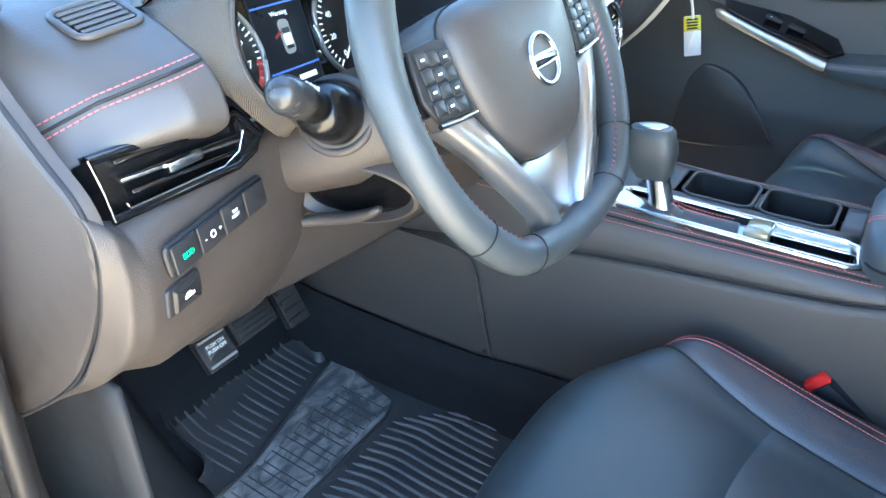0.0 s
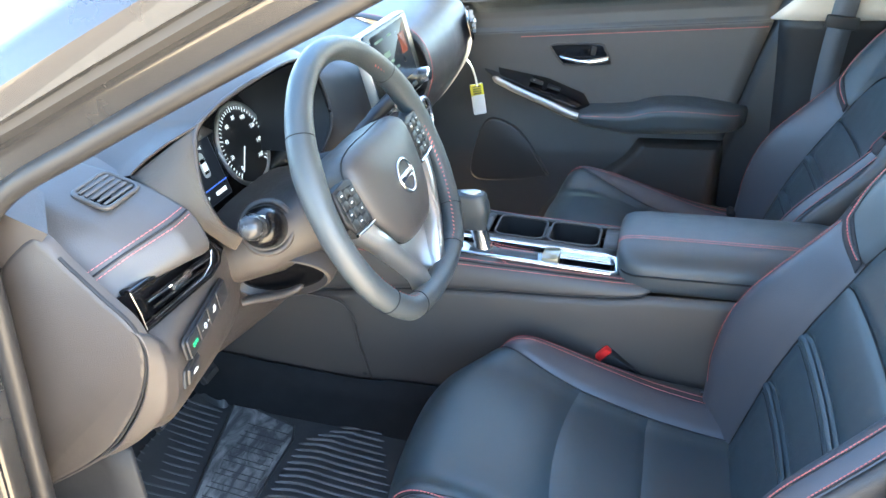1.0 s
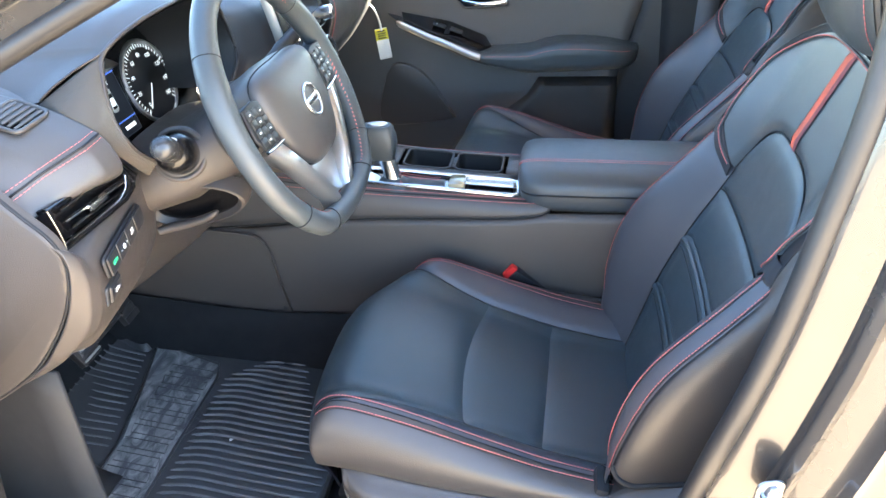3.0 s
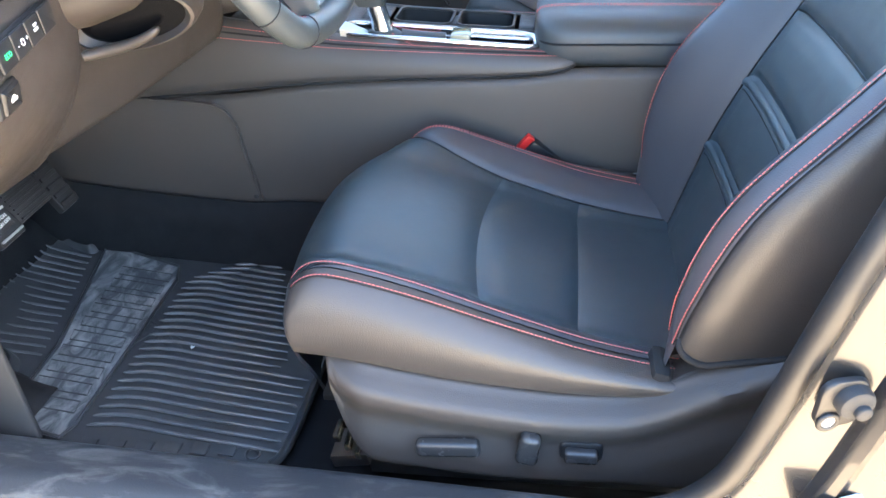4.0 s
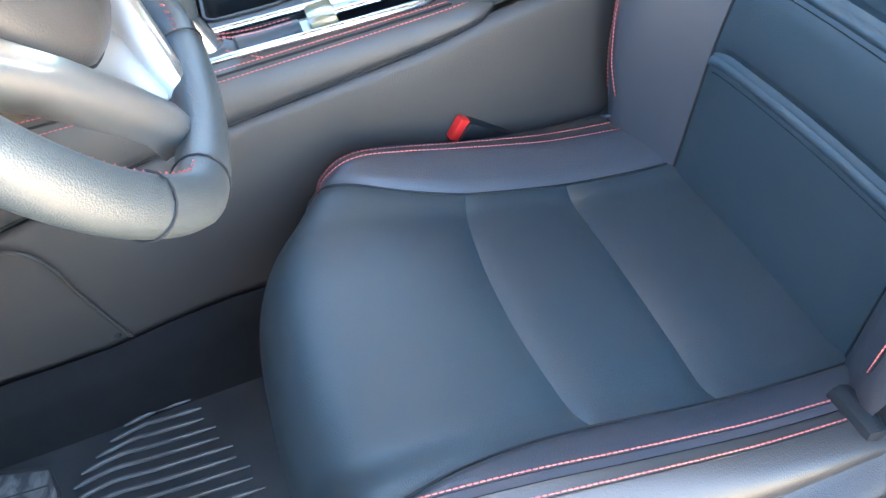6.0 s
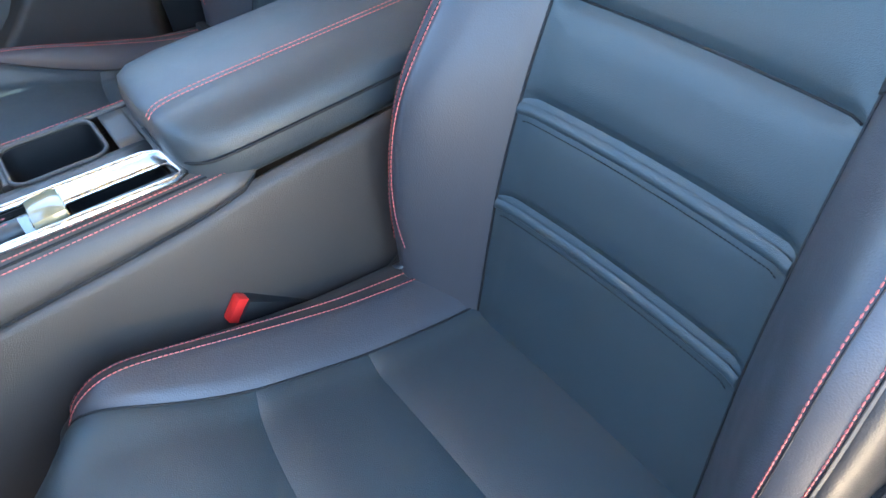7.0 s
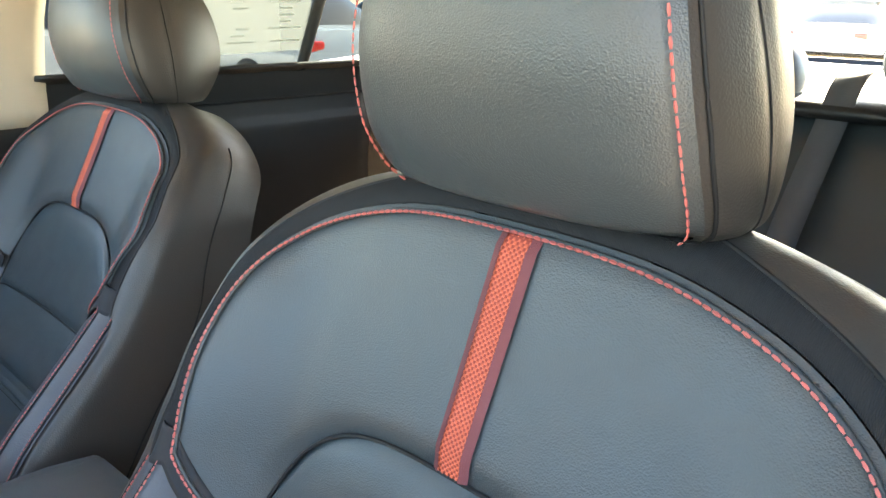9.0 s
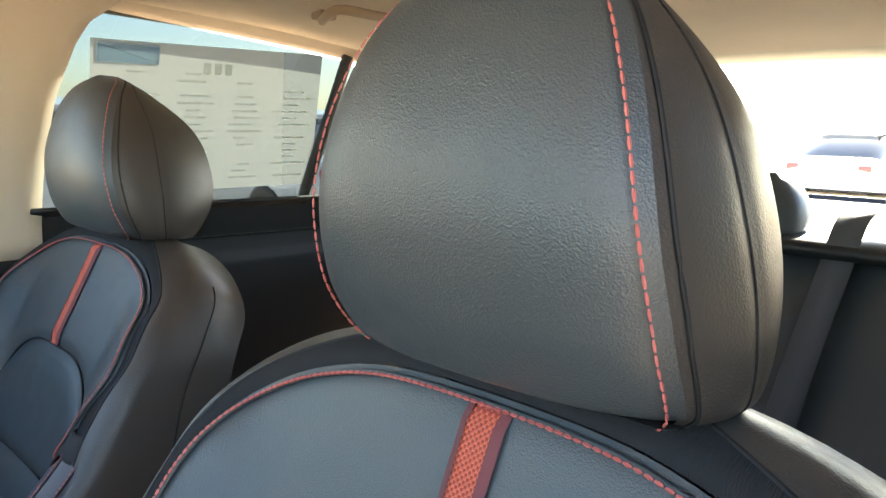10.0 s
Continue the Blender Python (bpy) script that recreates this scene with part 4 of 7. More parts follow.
pane("window_1", [(0.725, 0.66, 0.66), (0.725, -0.19, 0.70), (0.645, -0.24, 1.03), (0.65, 0.36, 1.02)], "passenger door window glass")
pane("window_2", [(0.70, -0.34, 0.72), (0.69, -0.87, 0.725), (0.635, -0.94, 0.99), (0.635, -0.40, 1.04)], "tinted rear passenger door window glass", TINTED)
pane("window_3", [(0.69, -0.885, 0.725), (0.675, -1.06, 0.74), (0.63, -1.02, 0.96), (0.635, -0.95, 0.985)], "small tinted rear quarter window glass", TINTED)
pane("window_4", [(-0.55, -1.80, 0.74), (0.55, -1.80, 0.74), (0.50, -1.36, 1.01), (-0.50, -1.36, 1.01)], "rear window glass")
pane("window_5", [(-0.70, -0.26, 0.72), (-0.69, -0.97, 0.725), (-0.635, -1.0, 0.99), (-0.64, -0.30, 1.04)], "tinted rear driver-side window glass", TINTED)
structure(tube("window_bar", [(0.685, -0.875, 0.715), (0.632, -0.947, 1.0)], 0.011, DARK, None, n=8), "black bar between the rear side windows", "window frame")
# paper on the rear side window
notice = empty("window_sticker", "large white price sheet stuck on the window, printing seen from behind", "paper sheet")


def paper(name, front, back, mix):
    """Thin paper that lets light through."""
    m = bpy.data.materials.new(name)
    m.use_nodes = True
    n, l = m.node_tree.nodes, m.node_tree.links
    b = n["Principled BSDF"]
    b.inputs["Base Color"].default_value = (*front, 1)
    b.inputs["Roughness"].default_value = 0.7
    tr = n.new("ShaderNodeBsdfTranslucent")
    tr.inputs[0].default_value = (*back, 1)
    mx = n.new("ShaderNodeMixShader")
    mx.inputs[0].default_value = mix
    l.new(b.outputs[0], mx.inputs[1])
    l.new(tr.outputs[0], mx.inputs[2])
    l.new(mx.outputs[0], n["Material Output"].inputs[0])
    return m


SHEETM = paper("translucent_paper", (0.6, 0.61, 0.59), (0.55, 0.56, 0.53), 0.8)
NM = frame_axes((0.661, -0.677, 0.870), (0.0, -1, 0.02), (-0.2, 0, 1))
grid("sheet", lambda u, v: NM @ Vector((0.43 * (u - 0.5), 0.25 * (v - 0.5), 0.0)), 4, 4, SHEETM, notice)
GREYINK = paper("faint_grey_print", (0.6, 0.61, 0.6), (0.86, 0.87, 0.85), 0.9)
BLUEINK = paper("faint_blue_print", (0.5, 0.58, 0.66), (0.68, 0.80, 0.90), 0.9)
plate("blue_bar", rounded(0.10, 0.03, 0.002), 0.0004, BLUEINK, notice, m=NM @ Matrix.Translation((-0.155, 0.105, 0.0008)))
inkrng = random.Random(4)
for r in range(16):
    for c in range(4):
        if inkrng.random() < 0.75:
            plate("text_bar", rounded(0.025 + 0.05 * inkrng.random(), 0.003, 0.001), 0.0003, GREYINK, notice, m=NM @ Matrix.Translation((-0.15 + c * 0.10 + 0.015 * inkrng.random(), 0.078 - r * 0.0122, 0.0008)), bevel=0)
for c in range(3):
    plate("price_bar", rounded(0.014, 0.02, 0.004), 0.0003, GREYINK, notice, m=NM @ Matrix.Translation((-0.02 + c * 0.02, 0.088, 0.0009)), bevel=0)

# rear shelf, rear bench
structure(grid("parcel_shelf", lambda u, v: (-0.62 + 1.24 * u, -1.24 - 0.56 * v, 0.69 + 0.03 * v), 8, 6, DARK, thick=0.02), "dark rear parcel shelf in sunlight", "shelf")
structure(grid("wall_rear", lambda u, v: (-0.7 + 1.4 * u, -1.82, -0.05 + 0.79 * v), 4, 4, DARK, thick=0.02), "dark panel behind the rear seats", "rear panel")
bench = empty("rear_bench", "black leather rear seat with three headrests", "rear seat")
for i, (x0, x1) in enumerate(((-0.64, -0.2), (-0.2, 0.22), (0.22, 0.64))):
    def bb(u, v, x0=x0, x1=x1):
        x = x0 + (x1 - x0) * u
        e = min(u, 1 - u, 1 - v * 0.98) * 0.3
        z = 0.16 + 0.53 * v
        return (x, -1.0 - 0.30 * v + 0.025 * smooth01(e / 0.05) + 0.02 * math.sin(v * 3), z)
    grid("back_cushion", bb, 20, 24, LEATHER, bench)

    def sb(u, v, x0=x0, x1=x1):
        x = x0 + (x1 - x0) * u
        e = min(u, 1 - u, v) * 0.3
        return (x, -1.02 + 0.48 * v, 0.16 + 0.04 * v + 0.02 * smooth01(e / 0.05) - 0.06 * smooth01((v - 0.93) / 0.07))
    grid("seat_cushion", sb, 20, 20, LEATHER, bench)
    hxx = (x0 + x1) / 2 + (0.07, 0.0, -0.07)[i]
    low = 0.045 if i == 1 else 0.0
    rings = []
    for q in range(9):
        t = q / 8
        s = math.sin(math.pi * (0.12 + 0.76 * t)) ** 0.5
        rings.append([Vector((hxx + a * 0.12 * s, -1.33 + b * 0.05 * s - 0.03 * t, 0.70 - low + 0.15 * t)) for a, b in [(math.copysign(abs(math.cos(w)) ** 0.5, math.cos(w)), math.copysign(abs(math.sin(w)) ** 0.6, math.sin(w))) for w in [2 * math.pi * k / 24 for k in range(24)]]])
    loft("rear_headrest", rings, LEATHER, bench)
# belts
BELT = material("grey_seat_belt", (0.09, 0.095, 0.105), 0.6, bump=0.5, bump_scale=700, kind="weave")


def belt(name, pts, w, label):
    e = empty(name, label, "seat belt")
    pts = cr(pts, 30)
    vs, fs = [], []
    for i, p in enumerate(pts):
        vs += [p + Vector(w) * 0.5, p - Vector(w) * 0.5]
        if i:
            fs.append((2 * i - 2, 2 * i - 1, 2 * i + 1, 2 * i))
    ob = mesh("webbing", vs, fs, BELT, e)
    s = ob.modifiers.new("thickness", "SOLIDIFY")
    s.thickness = 0.0015
    return e


rb = belt("rear_belt", [(-0.215, -1.40, 0.755), (-0.205, -1.285, 0.748), (-0.195, -1.235, 0.66), (-0.185, -1.13, 0.49), (-0.18, -1.05, 0.33)], (0.048, 0.0, 0.0), "grey seat belt hanging over the rear bench")
plate("belt_guide", rounded(0.075, 0.03, 0.006), 0.004, DARK, rb, "black belt guide in the parcel shelf", m=pose(-0.213, -1.37, 0.752))
pb = belt("passenger_belt", [(0.628, -0.30, 0.99), (0.64, -0.265, 0.84), (0.645, -0.24, 0.68), (0.65, -0.225, 0.5), (0.655, -0.225, 0.20)], (0.0, 0.05, 0.008), "dark seat belt hanging on the centre pillar")
box("buckle_tongue", (0.014, 0.07, 0.028), DARK, pb, pose(0.640, -0.238, 0.655, 8), 0.005, "black belt tongue")


# ---- floor mat ----
mat_thing = empty("floor_mat", "black ribbed rubber floor mat, dusty heel pad", "floor mat")


def mz(x, y):
    return floor_z(y) + 0.35 * max(0.0, y - 1.0)


MAT_OUT = [(-0.635, 0.78), (-0.60, 0.53), (-0.585, 0.497), (-0.54, 0.485), (-0.43, 0.483), (-0.25, 0.487), (-0.075, 0.50), (-0.055, 0.54), (-0.06, 0.64), (-0.10, 0.76), (-0.128, 0.87), (-0.118, 0.945), (-0.135, 0.968), (-0.18, 0.972), (-0.165, 1.05), (-0.19, 1.12), (-0.33, 1.17), (-0.43, 1.13), (-0.455, 1.03), (-0.468, 0.945), (-0.52, 0.917), (-0.62, 0.915)]
mo = cr([(x, y, 0) for x, y in MAT_OUT] + [(MAT_OUT[0][0], MAT_OUT[0][1], 0)], 140)[:-1]
cx, cy = -0.35, 0.76
vs, fs = [], []
rn = [0.0, 0.25, 0.5, 0.7, 0.85, 0.94, 0.965, 0.985, 1.0]
for r in rn:
    for p in mo:
        x, y = cx + (p.x - cx) * r, cy + (p.y - cy) * r
        lip = 0.013 * smooth01((r - 0.94) / 0.035) - 0.006 * smooth01((r - 0.985) / 0.015)
        vs.append((x, y, mz(x, y) + lip))
n = len(mo)
for i in range(len(rn) - 1):
    for q in range(n):
        fs.append((i * n + q, i * n + (q + 1) % n, (i + 1) * n + (q + 1) % n, (i + 1) * n + q))
mb = mesh("mat_body", vs, fs, RUBBER, mat_thing)
sm = mb.modifiers.new("thickness", "SOLIDIFY")
sm.thickness = 0.006
sm.offset = -1
# heel pad
PAD = [(-0.16, 0.945), (-0.19, 0.80), (-0.23, 0.787), (-0.57, 0.782), (-0.596, 0.79), (-0.585, 0.875), (-0.53, 0.882), (-0.43, 0.885), (-0.27, 0.92)]
vs = [(x, y, mz(x, y) + 0.003) for x, y in PAD]
vs2 = [(x, y, mz(x, y) - 0.001) for x, y in PAD]
k = len(PAD)
pad = mesh("heel_pad", vs + vs2, [tuple(range(k))] + [(i, (i + 1) % k, k + (i + 1) % k, k + i) for i in range(k)], DUSTY, mat_thing, "dusty raised heel pad")
tube("pad_border", [(x, y, mz(x, y) + 0.003) for x, y in PAD], 0.003, RUBBER, mat_thing, closed=True)
for q in range(10):
    f = q / 10
    x0, y0 = -0.215 - 0.35 * f, 0.80 - 0.004 * f
    w = 0.022
    pts = [(x0, y0, 0), (x0 - w, y0 - 0.003, 0), (x0 - w, y0 + 0.085 - 0.012 * f, 0), (x0, y0 + 0.09 - 0.012 * f, 0)]
    tube("pad_line", [(a, b, mz(a, b) + 0.0032) for a, b, c in pts], 0.0012, RUBBER, mat_thing, closed=True, n=5)
for q in range(27):
    x = -0.095 - 0.0178 * q
    ya = 0.63 - 0.085 * smooth01(q / 15) + 0.006 * (q % 2) if q < 18 else 0.502 + 0.004 * (q % 2)
    yb = 0.772 - 0.006 * (q / 26)
    if q < 7:
        yb = 0.66 + 0.017 * q
    pts = cr([(x, ya, 0), (x - 0.001, (ya + yb) / 2, 0), (x, yb - 0.045, 0), (x - 0.012, yb, 0)], 10)
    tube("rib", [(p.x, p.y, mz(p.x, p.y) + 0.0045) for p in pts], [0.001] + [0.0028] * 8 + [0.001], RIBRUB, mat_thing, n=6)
for q in range(15):
    x = -0.20 - 0.018 * q
    ya = 0.955 - 0.004 * q + (0 if q < 2 else 0)
    yb = 1.11 - 0.004 * abs(q - 5)
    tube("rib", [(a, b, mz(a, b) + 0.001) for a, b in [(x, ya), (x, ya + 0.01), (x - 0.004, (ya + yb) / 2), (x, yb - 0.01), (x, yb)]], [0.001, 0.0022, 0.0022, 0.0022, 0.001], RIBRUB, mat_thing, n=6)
# embossed bars in place of the name near the sill
for q in range(6):
    y = 0.75 - 0.036 * q
    box("embossed_bar", (0.02, 0.022, 0.003), RUBBER, mat_thing, pose(-0.598 + 0.006 * q, y, mz(0, y) + 0.002, 8.5), 0.001)
ring("embossed_ring", 0.009, 0.0018, RUBBER, mat_thing, pose(-0.567, 0.536, mz(0, 0.536) + 0.002, 8.5))
crumb = mesh("grit_crumb", [(-0.389, 0.695, 0.008), (-0.382, 0.691, 0.008), (-0.384, 0.699, 0.008), (-0.386, 0.695, 0.013)], [(0, 1, 2), (0, 1, 3), (1, 2, 3), (2, 0, 3)], WHITE, None)
tagged(crumb, "small white crumb lying on the floor mat", "crumb")

# foot rest
fr = empty("foot_rest", "black plastic dead pedal at the side of the footwell", "foot rest")
grid("foot_pad", lambda u, v: (-0.64 + 0.14 * u, 0.84 + 0.30 * v, 0.03 + 0.28 * v * v + 0.05 * v - 0.02 * smooth01((u - 0.85) / 0.15)), 10, 14, DARK, fr, thick=0.012)

# kick panel below the dash end
structure(grid("kick_panel", lambda u, v: (-0.672 + 0.02 * math.sin(3.1 * u), 0.74 + 0.45 * u, 0.02 + 0.38 * v), 8, 8, KICK, thick=0.008), "dark plastic kick panel beside the footwell", "trim")
structure(grid("wall_front", lambda u, v: (-0.74 + 1.48 * u, 1.30, -0.1 + 0.85 * v), 6, 6, CARPET, thick=0.02), "carpeted firewall", "firewall")


# ---- pedals ----
def pedal(name, label, at, tilt, w, h, arm_to, writing=False):
    e = empty(name, label, "pedal")
    pm = pose(*at) @ pose(0, 0, 0, tilt)
    box("pad", (w, 0.014, h), SEAL, e, pm, 0.004, "worn rubber pedal pad")
    nr = 6 if not writing else 2
    for q in range(nr):
        z = -h / 2 + h * (q + 0.7) / (nr + 0.4) if not writing else (-h * 0.36 if q == 0 else h * 0.36)
        box("ridge", (w * 0.86, 0.005, h * 0.07), SILVER if writing else SEAL, e, pm @ pose(0, -0.008, z), 0.001)
    if writing:
        tm = pm @ pose(0, -0.0085, 0, 90)
        plate("badge", rounded(w * 0.7, h * 0.42, 0.003), 0.001, DARK, e, m=tm)
        lettering("lettering", "PUSH ON\nPUSH OFF", 0.0072, WHITE, e, tm @ pose(0, 0.004, 0.0014))
    e.location = (0.057, 0.032, 0.018)
    tube("arm", cr([pm @ Vector((0, 0.006, 0)), pm @ Vector((0.0, 0.05, 0.05)), Vector(arm_to)], 12), 0.007, DARK, e, flat=0.6)
    return e


pedal("parking_brake_pedal", "foot parking brake pedal with white lettering", (-0.508, 0.85, 0.243), -32, 0.052, 0.05, (-0.50, 1.05, 0.42), True)
pedal("brake_pedal", "ribbed rubber brake pedal", (-0.425, 0.87, 0.240), -32, 0.080, 0.05, (-0.42, 1.05, 0.45))
pedal("accelerator_pedal", "black plastic accelerator pedal in the footwell", (-0.325, 0.90, 0.215), -28, 0.045, 0.10, (-0.33, 1.1, 0.42))


# ---- dashboard ----
dash = empty("dashboard", "dark soft-touch dashboard with red double stitching and chrome-edged vents", "dashboard")


def profile_fn(secs):
    """secs: rows of (x, [(y, z) ...]) lofted across x."""
    def fn(u, v):
        k = u * (len(secs) - 1)
        i = min(int(k), len(secs) - 2)
        f = k - i
        m = len(secs[0][1])
        x = secs[i][0] + (secs[i + 1][0] - secs[i][0]) * f
        pts = [(0, a[0] + (b[0] - a[0]) * f, a[1] + (b[1] - a[1]) * f) for a, b in zip(secs[i][1], secs[i + 1][1])]
        q = v * (m - 1)
        j = min(int(q), m - 2)
        g = q - j
        p0, p1, p2, p3 = [Vector(pts[max(0, min(m - 1, w))]) for w in (j - 1, j, j + 1, j + 2)]
        p = 0.5 * (2 * p1 + (p2 - p0) * g + (2 * p0 - 5 * p1 + 4 * p2 - p3) * g * g + (3 * p1 - p0 - 3 * p2 + p3) * g ** 3)
        return (x, p.y, p.z)
    return fn


def profile_sheet(name, secs, mat, parent, label="", nu=24, nv=30, thick=0.004):
    return grid(name, profile_fn(secs), nu, nv, mat, parent, label, thick=thick)


# driver-side upper pad, from the windscreen to above the vent
UPPER = [
    (-0.745, [(1.05, 0.68), (0.85, 0.698), (0.75, 0.692), (0.70, 0.672), (0.665, 0.634), (0.643, 0.610), (0.634, 0.598), (0.66, 0.588)]),
    (-0.70, [(1.08, 0.70), (0.87, 0.716), (0.73, 0.706), (0.662, 0.684), (0.624, 0.656), (0.609, 0.633), (0.602, 0.612), (0.64, 0.60)]),
    (-0.648, [(1.10, 0.72), (0.88, 0.729), (0.73, 0.714), (0.648, 0.692), (0.602, 0.668), (0.579, 0.645), (0.574, 0.617), (0.62, 0.60)]),
    (-0.618, [(1.10, 0.73), (0.90, 0.732), (0.74, 0.719), (0.65, 0.697), (0.598, 0.672), (0.575, 0.650), (0.569, 0.615), (0.62, 0.59)])]
profile_sheet("upper_pad", UPPER, SOFT, dash, nu=30, nv=56)


pad_fn = profile_fn(UPPER)


def pad_row(dv):
    """A row of points just proud of the pad, along its seam."""
    return [Vector(pad_fn(0.06 + 0.92 * q / 50, (4.4 + dv) / 7)) + Vector((0, -0.0034, 0.0026)) for q in range(51)]


for dv in (-0.19, 0.19):
    stitching("dash_stitching", pad_row(dv), dash, step=0.0058, length=0.0044, r=0.0005)
tube("seam_piping", [p + Vector((0, 0.0008, -0.0008)) for p in pad_row(0)], 0.0016, PIPING, dash, n=6)
# side defroster grille
dv = new("defroster_vent")
dv.parent = dash
DM = frame_axes((-0.650, 0.663, 0.695), (1, -0.12, 0.10), (0.12, 1, 0.30))
plate("vent_well", rounded(0.05, 0.044, 0.007), 0.001, VBLACK, dv, m=DM @ Matrix.Translation((0, 0, 0.0015)))
tube("vent_rim", [DM @ Vector((x, y, 0.004)) for x, y in rounded(0.056, 0.050, 0.009)], 0.003, SOFT, dv, closed=True)
for q in range(5):
    box("slat", (0.047, 0.0035, 0.005), SOFT, dv, DM @ pose(0, -0.017 + 0.0085 * q, 0.004, 25), 0.001)

# left air vent
av = new("side_air_vent")
av.parent = dash
AM = frame_axes((-0.645, 0.592, 0.588), (1, -0.09, 0.0), (0, 0.05, 1))
vout = [(-0.083, 0.026), (-0.076, -0.025), (0.045, -0.021), (0.066, -0.012), (0.075, -0.001), (0.052, 0.026)]
plate("vent_backing", vout, 0.006, VBLACK, av, m=AM @ Matrix.Translation((0, 0, -0.014)), bevel=0.002)
tube("vent_rim", [AM @ Vector((x, y, 0.0)) for x, y in vout], 0.0045, GLOSS, av, "gloss black vent frame", closed=True)
plate("vent_corner", [(0.045, -0.021), (0.066, -0.012), (0.075, -0.001), (0.052, 0.026), (0.054, 0.004)], 0.006, GLOSS, av, m=AM @ Matrix.Translation((0, 0, -0.004)), bevel=0.002)
wing = [AM @ Vector(p) for p in ((-0.083, 0.026, 0.0), (-0.076, -0.025, 0.0), (-0.088, -0.026, -0.030), (-0.090, 0.014, -0.030))]
mesh("vent_wing", wing + [p + Vector((0.004, 0.002, 0)) for p in wing], [(0, 1, 2, 3), (7, 6, 5, 4), (0, 4, 5, 1), (1, 5, 6, 2), (2, 6, 7, 3), (3, 7, 4, 0)], GLOSS, av, "gloss black side of the vent", smooth=False)
tube("chrome_line", [AM @ Vector(p) for p in ((-0.084, 0.027, 0.003), (-0.080, 0.0, 0.0045), (-0.077, -0.025, 0.003))], 0.0011, CHROME, av, "thin chrome line at the vent end")
tube("chrome_edge", [AM @ Vector((x, y, 0.003)) for x, y in [(-0.064, -0.014), (-0.062, -0.019), (0.030, -0.0165), (0.048, -0.008), (0.056, 0.008)]], 0.0011, CHROME, av, "chrome vent edge")
for q in range(3):
    z = 0.0165 - 0.0125 * q - (0.002 if q else 0)
    box("slat", (0.116 - 0.004 * q, 0.0035, 0.012), GLOSS, av, AM @ pose(-0.006 + 0.002 * q, z, -0.004, -24), 0.001)
box("chrome_slat", (0.116, 0.003, 0.004), CHROME, av, AM @ pose(-0.006, 0.0025, 0.002, 0, 0, -1.5), 0.001, "chrome vent blade")
box("thumb_tab", (0.034, 0.009, 0.008), CHROME, av, AM @ pose(-0.008, 0.002, 0.005, 0, 0, 4), 0.003, "chrome thumb tab")

# lower panel
profile_sheet("lower_panel", [
    (-0.756, [(0.61, 0.592), (0.584, 0.585), (0.574, 0.563), (0.580, 0.53), (0.598, 0.488), (0.628, 0.444), (0.67, 0.399), (0.80, 0.312)]),
    (-0.742, [(0.63, 0.572), (0.578, 0.570), (0.568, 0.550), (0.569, 0.518), (0.584, 0.470), (0.615, 0.432), (0.67, 0.390), (0.80, 0.325)]),
    (-0.725, [(0.63, 0.562), (0.588, 0.556), (0.572, 0.54), (0.568, 0.515), (0.580, 0.468), (0.610, 0.432), (0.67, 0.397), (0.80, 0.35)]),
    (-0.69, [(0.62, 0.562), (0.590, 0.558), (0.579, 0.545), (0.576, 0.515), (0.584, 0.470), (0.606, 0.428), (0.66, 0.385), (0.82, 0.345)]),
    (-0.575, [(0.61, 0.565), (0.603, 0.562), (0.599, 0.55), (0.597, 0.52), (0.602, 0.478), (0.622, 0.428), (0.675, 0.37), (0.75, 0.31)]),
    (-0.505, [(0.63, 0.575), (0.62, 0.572), (0.615, 0.558), (0.615, 0.525), (0.618, 0.485), (0.632, 0.440), (0.668, 0.385), (0.725, 0.322)]),
    (-0.482, [(0.64, 0.570), (0.632, 0.566), (0.627, 0.552), (0.626, 0.52), (0.629, 0.482), (0.642, 0.437), (0.674, 0.385), (0.725, 0.325)]),
    (-0.474, [(0.68, 0.562), (0.675, 0.558), (0.672, 0.545), (0.670, 0.515), (0.670, 0.480), (0.680, 0.435), (0.705, 0.385), (0.74, 0.328)])], PLASTIC, dash, nu=66, nv=44)
profile_sheet("knee_panel", [
    (-0.51, [(0.76, 0.470), (0.695, 0.462), (0.680, 0.452), (0.676, 0.44), (0.680, 0.42), (0.692, 0.395), (0.712, 0.365), (0.74, 0.322)]),
    (-0.44, [(0.75, 0.466), (0.680, 0.458), (0.666, 0.448), (0.662, 0.436), (0.665, 0.42), (0.672, 0.400), (0.685, 0.375), (0.705, 0.335)]),
    (-0.34, [(0.74, 0.462), (0.668, 0.455), (0.654, 0.447), (0.649, 0.437), (0.649, 0.425), (0.652, 0.408), (0.657, 0.385), (0.668, 0.348)]),
    (-0.24, [(0.72, 0.462), (0.645, 0.458), (0.630, 0.452), (0.624, 0.445), (0.621, 0.435), (0.625, 0.413), (0.63, 0.39), (0.640, 0.362)]),
    (-0.165, [(0.70, 0.466), (0.62, 0.465), (0.600, 0.460), (0.593, 0.452), (0.59, 0.44), (0.592, 0.42), (0.597, 0.40), (0.607, 0.38)])], PLASTIC, dash, "plastic knee panel under the column", nu=40, nv=36)
# black sheet in place of the shade between shroud and knee panel
grid("gap_shade_sheet", lambda u, v: (-0.52 + 0.38 * u, 0.70 + 0.02 * v, 0.58 - 0.15 * v), 4, 4, VBLACK, dash, "black sheet standing in for the shaded gap under the column", thick=0.003)
box("release_tab", (0.03, 0.018, 0.010), SIDE, dash, pose(-0.498, 0.655, 0.418, 20, 0, 12), 0.004)
